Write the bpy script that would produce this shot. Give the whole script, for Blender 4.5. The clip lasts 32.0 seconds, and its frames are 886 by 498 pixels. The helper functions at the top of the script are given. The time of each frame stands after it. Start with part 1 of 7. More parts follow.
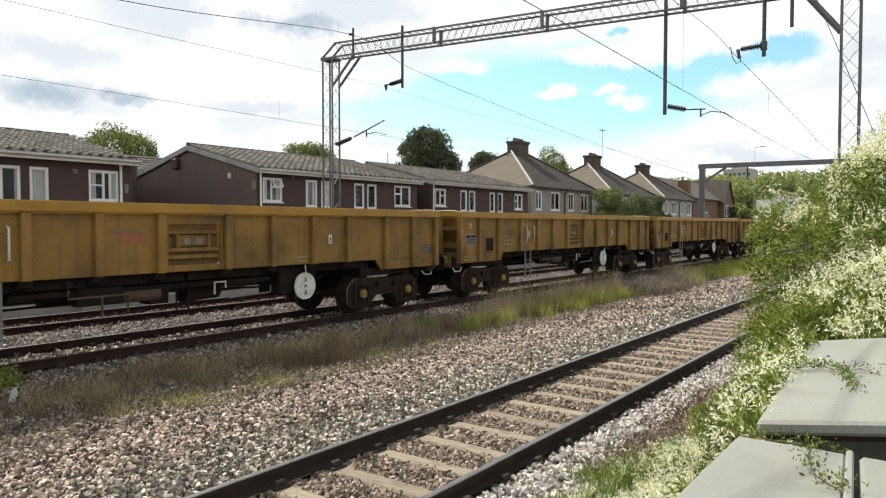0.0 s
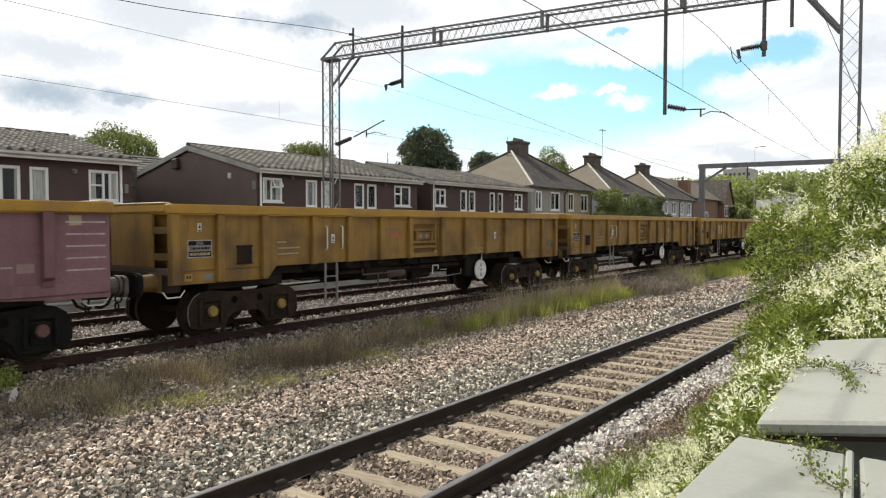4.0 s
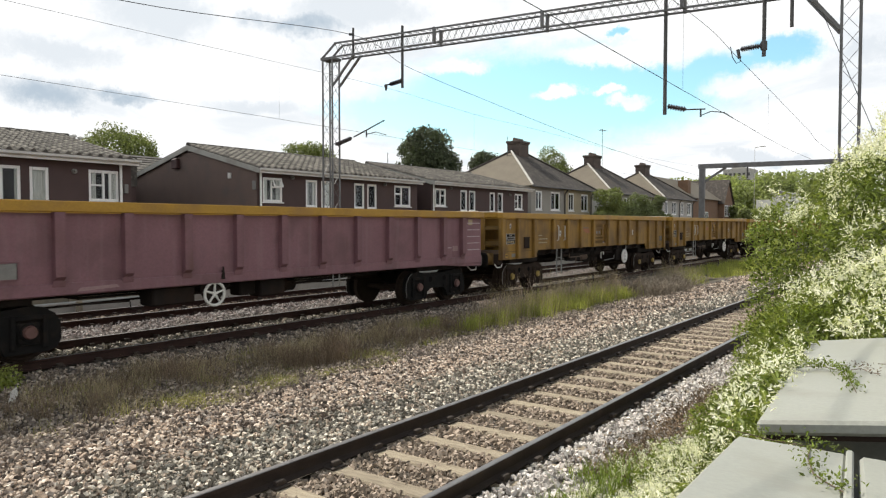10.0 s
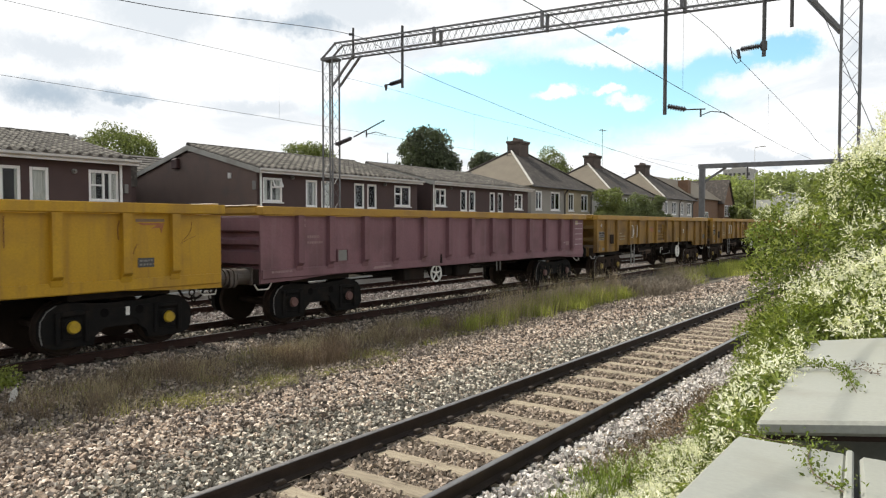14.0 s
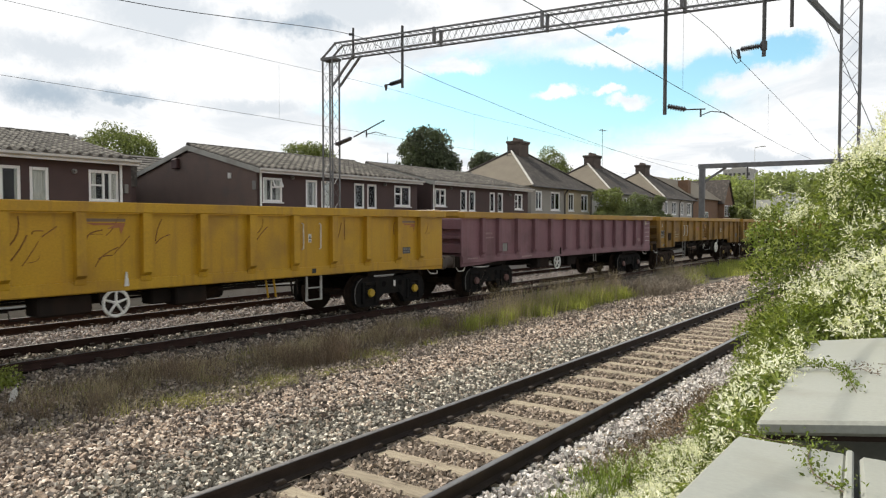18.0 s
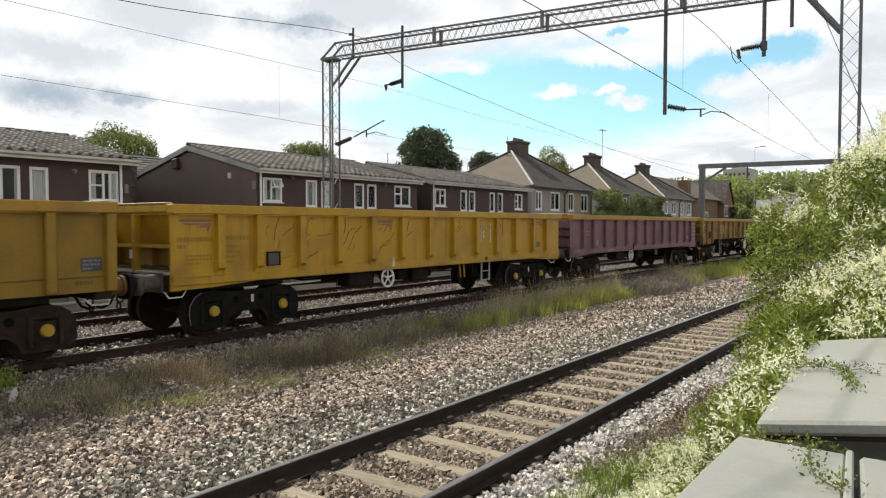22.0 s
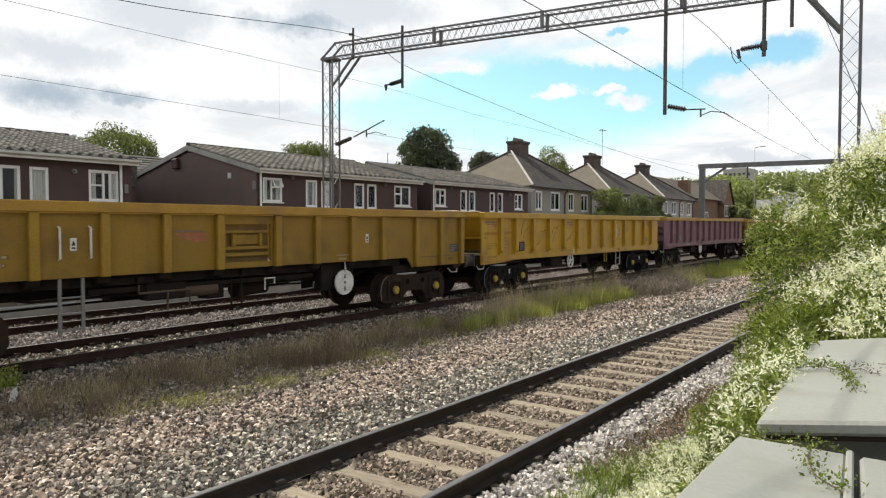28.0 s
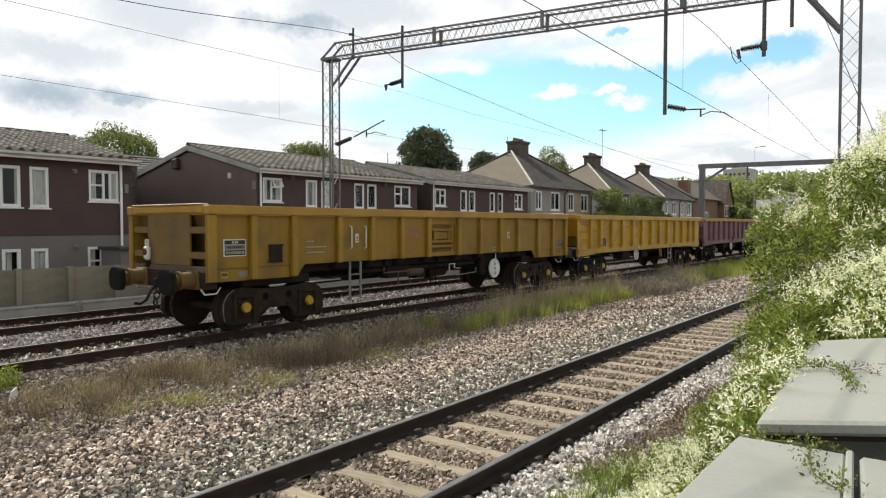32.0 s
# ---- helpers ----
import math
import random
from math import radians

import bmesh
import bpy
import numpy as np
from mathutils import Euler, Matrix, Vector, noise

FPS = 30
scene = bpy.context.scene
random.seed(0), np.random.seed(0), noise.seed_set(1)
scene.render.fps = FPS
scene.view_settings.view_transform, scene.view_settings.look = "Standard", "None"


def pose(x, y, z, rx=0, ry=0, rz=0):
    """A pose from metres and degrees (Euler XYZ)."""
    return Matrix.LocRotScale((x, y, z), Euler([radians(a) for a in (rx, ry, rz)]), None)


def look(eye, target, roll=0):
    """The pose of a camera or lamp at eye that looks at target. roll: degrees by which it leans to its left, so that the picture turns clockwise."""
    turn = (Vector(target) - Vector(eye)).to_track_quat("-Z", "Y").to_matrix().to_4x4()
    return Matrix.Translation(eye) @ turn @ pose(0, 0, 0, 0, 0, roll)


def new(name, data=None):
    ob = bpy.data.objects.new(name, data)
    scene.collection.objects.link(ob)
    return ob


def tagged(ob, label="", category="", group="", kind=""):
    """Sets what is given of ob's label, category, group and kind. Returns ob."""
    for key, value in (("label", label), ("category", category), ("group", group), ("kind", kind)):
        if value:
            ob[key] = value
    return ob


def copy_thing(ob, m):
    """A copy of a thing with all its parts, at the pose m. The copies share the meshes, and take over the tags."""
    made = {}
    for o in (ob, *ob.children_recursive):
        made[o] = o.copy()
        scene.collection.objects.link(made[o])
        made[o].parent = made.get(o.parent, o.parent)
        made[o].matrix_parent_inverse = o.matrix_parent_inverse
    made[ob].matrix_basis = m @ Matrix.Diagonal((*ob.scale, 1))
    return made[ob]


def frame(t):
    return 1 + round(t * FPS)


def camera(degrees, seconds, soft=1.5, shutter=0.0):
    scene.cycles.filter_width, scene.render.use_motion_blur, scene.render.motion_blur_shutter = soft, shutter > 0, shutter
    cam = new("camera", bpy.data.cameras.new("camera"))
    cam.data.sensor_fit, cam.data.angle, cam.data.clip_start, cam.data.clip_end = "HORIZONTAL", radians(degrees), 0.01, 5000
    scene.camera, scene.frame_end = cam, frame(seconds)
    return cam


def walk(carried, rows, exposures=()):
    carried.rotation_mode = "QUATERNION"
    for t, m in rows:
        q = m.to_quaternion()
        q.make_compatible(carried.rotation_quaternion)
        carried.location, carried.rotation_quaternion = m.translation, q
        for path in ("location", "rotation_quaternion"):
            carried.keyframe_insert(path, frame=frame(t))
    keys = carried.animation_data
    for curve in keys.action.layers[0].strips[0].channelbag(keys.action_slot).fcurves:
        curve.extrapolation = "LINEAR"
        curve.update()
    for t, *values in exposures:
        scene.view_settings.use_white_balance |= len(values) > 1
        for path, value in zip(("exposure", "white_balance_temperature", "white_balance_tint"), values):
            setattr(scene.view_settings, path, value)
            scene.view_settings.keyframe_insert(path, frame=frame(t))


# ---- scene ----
cam = camera(65.0, 32.0, soft=1.2, shutter=0.4)
EYE = (0.0, 0.0, 2.15)
AIM = (EYE[0] + 0.80468, EYE[1] + 0.59272, EYE[2] - 0.03494)
walk(cam, [(0.0, look(EYE, AIM)), (32.0, look(EYE, AIM))], [(0.0, 0.22), (14.0, 0.21), (18.5, 0.13), (25.0, 0.09), (28.0, 0.1), (32.0, 0.14)])

# ---- sky and sun ----
SUN_TO = Vector((0.03, 0.61, 0.69)).normalized()


def build_sky():
    w = bpy.data.worlds.new("sky")
    scene.world = w
    w.use_nodes = True
    nt = w.node_tree
    nt.nodes.clear()
    N, L = nt.nodes.new, nt.links.new
    out, bg = N("ShaderNodeOutputWorld"), N("ShaderNodeBackground")
    bg.inputs[1].default_value = 0.1
    sky = N("ShaderNodeTexSky")
    sky.sky_type, sky.sun_disc = "NISHITA", False
    sky.sun_elevation = math.asin(SUN_TO.z)
    sky.sun_rotation = math.atan2(SUN_TO.x, SUN_TO.y)
    sky.air_density, sky.dust_density, sky.ozone_density = 1.0, 1.2, 1.5
    tc = N("ShaderNodeTexCoord")
    sep = N("ShaderNodeSeparateXYZ")
    L(tc.outputs["Generated"], sep.inputs[0])

    def m(op, a, b=None, c=None, clamp=False):
        n = N("ShaderNodeMath")
        n.operation, n.use_clamp = op, clamp
        for k, v in enumerate((a, b, c)):
            if v is None:
                continue
            if isinstance(v, (int, float)):
                n.inputs[k].default_value = v
            else:
                L(v, n.inputs[k])
        return n.outputs[0]

    up = m("MAXIMUM", sep.outputs[2], 0.0)
    den = m("ADD", up, 0.22)
    comb = N("ShaderNodeCombineXYZ")
    L(m("DIVIDE", sep.outputs[0], den), comb.inputs[0])
    L(m("DIVIDE", sep.outputs[1], den), comb.inputs[1])

    def fbm(scale, detail, rough, shift, distort=0.0):
        mp = N("ShaderNodeMapping")
        mp.inputs["Location"].default_value = shift
        L(comb.outputs[0], mp.inputs[0])
        n = N("ShaderNodeTexNoise")
        n.inputs["Scale"].default_value, n.inputs["Detail"].default_value = scale, detail
        n.inputs["Roughness"].default_value, n.inputs["Distortion"].default_value = rough, distort
        L(mp.outputs[0], n.inputs["Vector"])
        return n.outputs[0]

    def smooth(x, lo, hi):
        n = N("ShaderNodeMapRange")
        n.interpolation_type = "SMOOTHSTEP"
        L(x, n.inputs[0])
        n.inputs[1].default_value, n.inputs[2].default_value = lo, hi
        return n.outputs[0]

    az = m("MULTIPLY", m("ARCTAN2", sep.outputs[1], sep.outputs[0]), 57.2958)
    el = m("MULTIPLY", m("ARCSINE", sep.outputs[2]), 57.2958)
    wander = N("ShaderNodeTexNoise")
    wander.inputs["Scale"].default_value, wander.inputs["Detail"].default_value, wander.inputs["Roughness"].default_value = 9, 9, 0.7
    L(tc.outputs["Generated"], wander.inputs["Vector"])
    wsep = N("ShaderNodeSeparateColor")
    L(wander.outputs["Color"], wsep.inputs[0])
    az = m("ADD", az, m("MULTIPLY", m("SUBTRACT", wsep.outputs[0], 0.5), 7.0))
    el = m("ADD", el, m("MULTIPLY", m("SUBTRACT", wsep.outputs[1], 0.5), 4.4))

    def patch(spots):
        """One inside the given ovals of the sky (bearing, height, half widths, in degrees), falling to none outside."""
        best = None
        for a0, e0, ra, re in spots:
            u, v = m("DIVIDE", m("SUBTRACT", az, a0), ra), m("DIVIDE", m("SUBTRACT", el, e0), re)
            d = m("SUBTRACT", 1.35, m("SQRT", m("ADD", m("MULTIPLY", u, u), m("MULTIPLY", v, v))))
            best = d if best is None else m("MAXIMUM", best, d)
        return best

    # the broken gap of blue with small puffs in it, and the dull undersides of some clouds
    blue = patch([(28.7, 9.7, 13.4, 3.7), (37.5, 9.3, 7.4, 1.7), (23.8, 11.0, 6.8, 3.0), (15.8, 11.0, 5.4, 1.8), (11.1, 12.4, 2.6, 1.2), (22.5, 15.0, 0.9, 0.35)])
    puffs = patch([(27.2, 10.2, 1.6, 0.5), (23.7, 10.5, 1.3, 0.4), (21.8, 9.6, 1.8, 0.6), (22.3, 13.3, 5.1, 0.9), (12.6, 10.4, 3.4, 1.1), (35.6, 12.7, 2.8, 0.6)])
    gap = m("MULTIPLY", smooth(blue, -0.05, 0.62), m("SUBTRACT", 1.0, m("MULTIPLY", smooth(puffs, 0.0, 0.75), 0.95)))
    cover = m("SUBTRACT", 1.0, gap, clamp=True)
    shade = smooth(fbm(2.2, 9, 0.6, (7.3, -2.2, 0), 0.6), 0.42, 0.7)
    dull = smooth(m("ADD", patch([(66.0, 9.2, 5.6, 1.5), (60.5, 9.6, 3.0, 0.8), (48.5, 15.7, 5.0, 1.2)]), m("MULTIPLY", m("SUBTRACT", wsep.outputs[2], 0.5), 2.2)), 0.0, 1.3)
    pale = smooth(m("ADD", patch([(58.0, 15.5, 6.0, 2.0), (44.0, 17.0, 7.0, 1.6), (65.0, 12.5, 5.0, 1.5), (12.0, 5.0, 4.0, 0.7), (52.0, 9.4, 5.0, 0.9), (6.0, 12.0, 3.0, 1.2), (30.0, 4.0, 5.0, 0.6)]), m("MULTIPLY", m("SUBTRACT", wsep.outputs[2], 0.5), 2.2)), 0.0, 1.0)
    # the last term darkens the sky overhead, out of view, to cut fill light
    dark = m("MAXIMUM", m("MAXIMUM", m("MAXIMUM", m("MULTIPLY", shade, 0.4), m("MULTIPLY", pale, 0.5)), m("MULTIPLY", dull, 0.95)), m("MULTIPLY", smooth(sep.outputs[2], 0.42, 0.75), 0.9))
    ramp = N("ShaderNodeMixRGB")
    ramp.inputs[1].default_value, ramp.inputs[2].default_value = (9.3, 9.35, 9.4, 1), (3.9, 4.7, 5.5, 1)
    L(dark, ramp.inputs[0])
    # sky away from the sun, behind the camera, is dimmed to lower fill light
    v = N("ShaderNodeVectorMath")
    v.operation = "DOT_PRODUCT"
    L(tc.outputs["Generated"], v.inputs[0])
    v.inputs[1].default_value = SUN_TO
    glow = N("ShaderNodeMapRange")
    # unseen sky overhead is dimmed once more for stronger sun contrast
    high = N("ShaderNodeMapRange")
    L(sep.outputs[2], high.inputs[0])
    high.inputs[1].default_value, high.inputs[2].default_value, high.inputs[3].default_value, high.inputs[4].default_value = 0.45, 0.85, 1.0, 0.6
    L(v.outputs["Value"], glow.inputs[0])
    glow.inputs[1].default_value, glow.inputs[2].default_value, glow.inputs[3].default_value, glow.inputs[4].default_value = -0.85, -0.3, 0.2, 1.06
    lit = N("ShaderNodeVectorMath")
    lit.operation = "SCALE"
    L(ramp.outputs[0], lit.inputs[0]), L(m("MULTIPLY", glow.outputs[0], high.outputs[0]), lit.inputs["Scale"])
    tint = N("ShaderNodeMixRGB")
    tint.blend_type, tint.inputs[0].default_value = "MULTIPLY", 1.0
    tint.inputs[2].default_value = (1.5, 1.95, 1.75, 1)
    L(sky.outputs[0], tint.inputs[1])
    mix = N("ShaderNodeMixRGB")
    L(cover, mix.inputs[0]), L(tint.outputs[0], mix.inputs[1]), L(lit.outputs[0], mix.inputs[2])
    L(mix.outputs[0], bg.inputs[0]), L(bg.outputs[0], out.inputs[0])


build_sky()
sun = new("sun", bpy.data.lights.new("sun", "SUN"))
sun.data.energy, sun.data.angle, sun.data.color = 4.8, radians(0.55), (1.0, 0.94, 0.84)
sun.matrix_world = look(SUN_TO * 80, (0, 0, 0))


# ---- materials ----
def surf(name, a, b, scale=3.0, fine=40.0, rough=0.7, metal=0.0, bump=0.15, dirt=None, dirt_amount=0.0, dirt_scale=1.2, stretch=(1, 1, 1),
         streak=None, streak_amount=0.0, vary=0.0, island=0.0, spec=0.4, thin=0.0):
    """A surface of two tones at two scales, with dirt patches, streaks running down and relief."""
    mt = bpy.data.materials.new(name)
    mt.use_nodes = True
    nt = mt.node_tree
    nt.nodes.clear()
    N, L = nt.nodes.new, nt.links.new
    out, p = N("ShaderNodeOutputMaterial"), N("ShaderNodeBsdfPrincipled")
    tc, mp = N("ShaderNodeTexCoord"), N("ShaderNodeMapping")
    mp.inputs["Scale"].default_value = stretch
    L(tc.outputs["Object"], mp.inputs[0])

    def noise_at(s, detail=5, source=None):
        n = N("ShaderNodeTexNoise")
        n.inputs["Scale"].default_value, n.inputs["Detail"].default_value = s, detail
        L((source or mp).outputs[0], n.inputs["Vector"])
        return n.outputs[0]

    def ramp(x, lo, hi):
        r = N("ShaderNodeMapRange")
        L(x, r.inputs[0])
        r.inputs[1].default_value, r.inputs[2].default_value = lo, hi
        return r.outputs[0]

    def mixed(f, c1, c2, mode="MIX"):
        n = N("ShaderNodeMixRGB")
        n.blend_type = mode
        for k, v in ((0, f), (1, c1), (2, c2)):
            if isinstance(v, (int, float)):
                n.inputs[k].default_value = v
            elif isinstance(v, tuple):
                n.inputs[k].default_value = (*v, 1)
            else:
                L(v, n.inputs[k])
        return n.outputs[0]

    f = noise_at(fine, 4)
    col = mixed(ramp(noise_at(scale), 0.3, 0.7), a, b)
    col = mixed(ramp(f, 0.25, 0.75), mixed(1.0, col, (0.86, 0.86, 0.86), "MULTIPLY"), mixed(1.0, col, (1.12, 1.12, 1.12), "MULTIPLY"))
    if dirt:
        q = N("ShaderNodeMath")
        q.operation = "MULTIPLY"
        L(ramp(noise_at(dirt_scale, 9), 0.62 - 0.3 * dirt_amount, 0.72), q.inputs[0])
        q.inputs[1].default_value = min(1, dirt_amount + 0.25)
        col = mixed(q.outputs[0], col, dirt)
    if streak:
        m2 = N("ShaderNodeMapping")
        m2.inputs["Scale"].default_value = (1, 1, 0.07)
        L(tc.outputs["Object"], m2.inputs[0])
        q = N("ShaderNodeMath")
        q.operation = "MULTIPLY"
        L(ramp(noise_at(9.0, 6, m2), 0.52, 0.75), q.inputs[0])
        q.inputs[1].default_value = streak_amount
        col = mixed(q.outputs[0], col, streak)
    for amount, source in ((vary, "ShaderNodeObjectInfo"), (island, "ShaderNodeNewGeometry")):
        if amount:
            o = N(source)
            r = N("ShaderNodeMapRange")
            L(o.outputs["Random" if source.endswith("Info") else "Random Per Island"], r.inputs[0])
            r.inputs[3].default_value, r.inputs[4].default_value = 1 - amount, 1 + amount
            h = N("ShaderNodeHueSaturation")
            L(r.outputs[0], h.inputs["Value"]), L(col, h.inputs["Color"])
            col = h.outputs[0]
    L(col, p.inputs["Base Color"])
    p.inputs["Metallic"].default_value = metal
    p.inputs["Specular IOR Level"].default_value = spec
    rr = N("ShaderNodeMapRange")
    L(f, rr.inputs[0])
    rr.inputs[3].default_value, rr.inputs[4].default_value = max(0.05, rough - 0.12), min(1, rough + 0.12)
    L(rr.outputs[0], p.inputs["Roughness"])
    if bump:
        bn = N("ShaderNodeBump")
        bn.inputs["Strength"].default_value, bn.inputs["Distance"].default_value = bump, 0.02
        L(f, bn.inputs["Height"]), L(bn.outputs[0], p.inputs["Normal"])
    if thin:
        tr = N("ShaderNodeBsdfTranslucent")
        L(mixed(1.0, col, (1.15, 1.25, 0.6), "MULTIPLY"), tr.inputs[0])
        ms = N("ShaderNodeMixShader")
        ms.inputs[0].default_value = thin
        L(p.outputs[0], ms.inputs[1]), L(tr.outputs[0], ms.inputs[2]), L(ms.outputs[0], out.inputs[0])
    else:
        L(p.outputs[0], out.inputs[0])
    return mt


def stone_surf(name, tones, rough=0.9):
    """Loose stones: each takes one of several tones."""
    mt = bpy.data.materials.new(name)
    mt.use_nodes = True
    nt = mt.node_tree
    N, L = nt.nodes.new, nt.links.new
    p = nt.nodes["Principled BSDF"]
    g, r, tc, n, mx = N("ShaderNodeNewGeometry"), N("ShaderNodeValToRGB"), N("ShaderNodeTexCoord"), N("ShaderNodeTexNoise"), N("ShaderNodeMixRGB")
    e = r.color_ramp.elements
    r.color_ramp.interpolation = "CONSTANT"
    while len(e) < len(tones):
        e.new(1.0)
    for k, c in enumerate(tones):
        e[k].position, e[k].color = k / len(tones), (*c, 1)
    L(g.outputs["Random Per Island"], r.inputs[0])
    L(tc.outputs["Object"], n.inputs["Vector"])
    n.inputs["Scale"].default_value, n.inputs["Detail"].default_value = 90, 4
    mx.blend_type, mx.inputs[0].default_value = "OVERLAY", 0.35
    L(r.outputs[0], mx.inputs[1]), L(n.outputs[0], mx.inputs[2]), L(mx.outputs[0], p.inputs["Base Color"])
    p.inputs["Roughness"].default_value, p.inputs["Specular IOR Level"].default_value = rough, 0.3
    return mt


def glass_surf():
    mt = bpy.data.materials.new("window_glass")
    mt.use_nodes = True
    nt = mt.node_tree
    nt.nodes.clear()
    N, L = nt.nodes.new, nt.links.new
    out, g, t, ms, fr = N("ShaderNodeOutputMaterial"), N("ShaderNodeBsdfGlossy"), N("ShaderNodeBsdfTransparent"), N("ShaderNodeMixShader"), N("ShaderNodeFresnel")
    g.inputs["Roughness"].default_value = 0.03
    t.inputs[0].default_value = (0.93, 0.95, 0.94, 1)
    fr.inputs[0].default_value = 1.38
    L(fr.outputs[0], ms.inputs[0]), L(t.outputs[0], ms.inputs[1]), L(g.outputs[0], ms.inputs[2]), L(ms.outputs[0], out.inputs[0])
    return mt


RUST = (0.09, 0.045, 0.025)
M_YEL = surf("faded_yellow_paint", (0.29, 0.17, 0.015), (0.225, 0.13, 0.015), 1.1, 30, 0.62, bump=0.06, dirt=(0.12, 0.07, 0.02), dirt_amount=0.4, streak=(0.2, 0.11, 0.02), streak_amount=0.45)
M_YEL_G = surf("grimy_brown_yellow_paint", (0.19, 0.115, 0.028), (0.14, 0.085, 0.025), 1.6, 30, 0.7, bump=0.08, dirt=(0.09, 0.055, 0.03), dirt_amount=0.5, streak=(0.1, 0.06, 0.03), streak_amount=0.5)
M_YEL_O = surf("rust_stained_old_yellow_paint", (0.32, 0.185, 0.036), (0.22, 0.122, 0.03), 1.3, 30, 0.68, bump=0.08, dirt=(0.1, 0.06, 0.03), dirt_amount=0.6, streak=(0.13, 0.075, 0.03), streak_amount=0.6)
# brighter copy of the side yellow; the ribs' lighter look is in the colour
M_YEL_RIB = surf("brighter_yellow_rib_paint", (0.33, 0.2, 0.018), (0.27, 0.158, 0.016), 1.3, 30, 0.6, bump=0.06, dirt=(0.15, 0.085, 0.02), dirt_amount=0.35, streak=(0.2, 0.11, 0.02), streak_amount=0.4)
M_BARREL = surf("worn_grey_brown_buffer_steel", (0.13, 0.11, 0.095), (0.09, 0.075, 0.065), 4, 40, 0.55, 0.2, 0.1, dirt=RUST, dirt_amount=0.3, dirt_scale=4)
M_LENS = surf("dark_red_lens", (0.12, 0.012, 0.012), (0.09, 0.01, 0.01), 6, 40, 0.2, bump=0.0, spec=0.6)
M_FADED_BLUE = surf("faded_violet_paint", (0.21, 0.14, 0.09), (0.17, 0.12, 0.08), 6, 40, 0.6, bump=0.02)
M_LIP = surf("pale_edge_paint", (0.72, 0.62, 0.46), (0.6, 0.5, 0.35), 4, 40, 0.5, bump=0.05)
M_YEL_B = surf("bright_yellow_paint", (0.48, 0.285, 0.016), (0.43, 0.24, 0.014), 1.3, 30, 0.5, bump=0.05, dirt=(0.25, 0.135, 0.03), dirt_amount=0.42, streak=(0.26, 0.135, 0.03), streak_amount=0.55)
M_YEL_TOP = surf("scuffed_yellow_rail_paint", (0.42, 0.24, 0.026), (0.33, 0.18, 0.026), 2.0, 30, 0.55, bump=0.08, dirt=(0.22, 0.12, 0.05), dirt_amount=0.4)
M_PINK = surf("faded_maroon_paint", (0.23, 0.117, 0.134), (0.185, 0.092, 0.105), 1.0, 28, 0.66, bump=0.06, dirt=(0.1, 0.055, 0.055), dirt_amount=0.45, streak=(0.25, 0.16, 0.17), streak_amount=0.4)
M_PINK_D = surf("worn_maroon_rib_paint", (0.2, 0.1, 0.113), (0.165, 0.083, 0.095), 1.4, 28, 0.66, bump=0.06, dirt=RUST, dirt_amount=0.3)
M_UNDER = surf("grimy_black_underframe", (0.017, 0.014, 0.0125), (0.026, 0.021, 0.018), 3, 40, 0.9, bump=0.2, dirt=(0.05, 0.028, 0.018), dirt_amount=0.35, spec=0.12)
M_BOGIE = surf("grimy_bogie_casting", (0.0115, 0.0115, 0.0115), (0.018, 0.0165, 0.0155), 4, 50, 0.95, bump=0.3, dirt=(0.03, 0.023, 0.018), dirt_amount=0.35, dirt_scale=5, spec=0.08)
M_BOGIE_B = surf("brown_dusted_bogie_casting", (0.028, 0.021, 0.017), (0.04, 0.028, 0.021), 4, 50, 0.95, bump=0.3, dirt=(0.06, 0.04, 0.027), dirt_amount=0.4, dirt_scale=5, spec=0.08)
M_WHEEL = surf("brown_wheel_steel", (0.03, 0.022, 0.018), (0.045, 0.031, 0.023), 5, 50, 0.85, 0.0, 0.15, spec=0.15)
M_CAP = surf("yellow_axle_cap_paint", (0.48, 0.32, 0.02), (0.38, 0.25, 0.02), 8, 60, 0.5, bump=0.1, dirt=(0.15, 0.1, 0.04), dirt_amount=0.3, dirt_scale=6)
M_CAP_D = surf("dirty_yellow_axle_cap", (0.35, 0.24, 0.045), (0.25, 0.17, 0.04), 8, 60, 0.6, bump=0.1, dirt=(0.06, 0.045, 0.03), dirt_amount=0.45, dirt_scale=6)
M_CAP_R = surf("dull_red_axle_cap", (0.16, 0.08, 0.07), (0.11, 0.06, 0.05), 8, 60, 0.6, bump=0.1, dirt=RUST, dirt_amount=0.3, dirt_scale=6)
M_WHITE = surf("grubby_white_paint", (0.74, 0.73, 0.69), (0.64, 0.62, 0.57), 5, 50, 0.5, bump=0.05, dirt=(0.35, 0.32, 0.27), dirt_amount=0.25, dirt_scale=5)
M_RUSTY = surf("rusty_floor_steel", (0.085, 0.055, 0.04), (0.12, 0.08, 0.055), 2, 30, 0.85, bump=0.2, dirt=(0.25, 0.2, 0.15), dirt_amount=0.4)
M_PLATE = surf("grey_data_plate", (0.22, 0.215, 0.2), (0.18, 0.175, 0.165), 9, 60, 0.5, bump=0.03)
M_STEP = surf("dull_pale_step_steel", (0.4, 0.39, 0.36), (0.3, 0.29, 0.27), 6, 50, 0.6, bump=0.05, dirt=(0.14, 0.11, 0.08), dirt_amount=0.4, dirt_scale=6)
M_DARK = surf("black_print", (0.02, 0.02, 0.022), (0.032, 0.032, 0.032), 9, 60, 0.6, bump=0.03)
M_HOLE = surf("hollow_shade_black", (0.006, 0.006, 0.006), (0.009, 0.008, 0.008), 9, 60, 0.9, bump=0.0, spec=0.05)
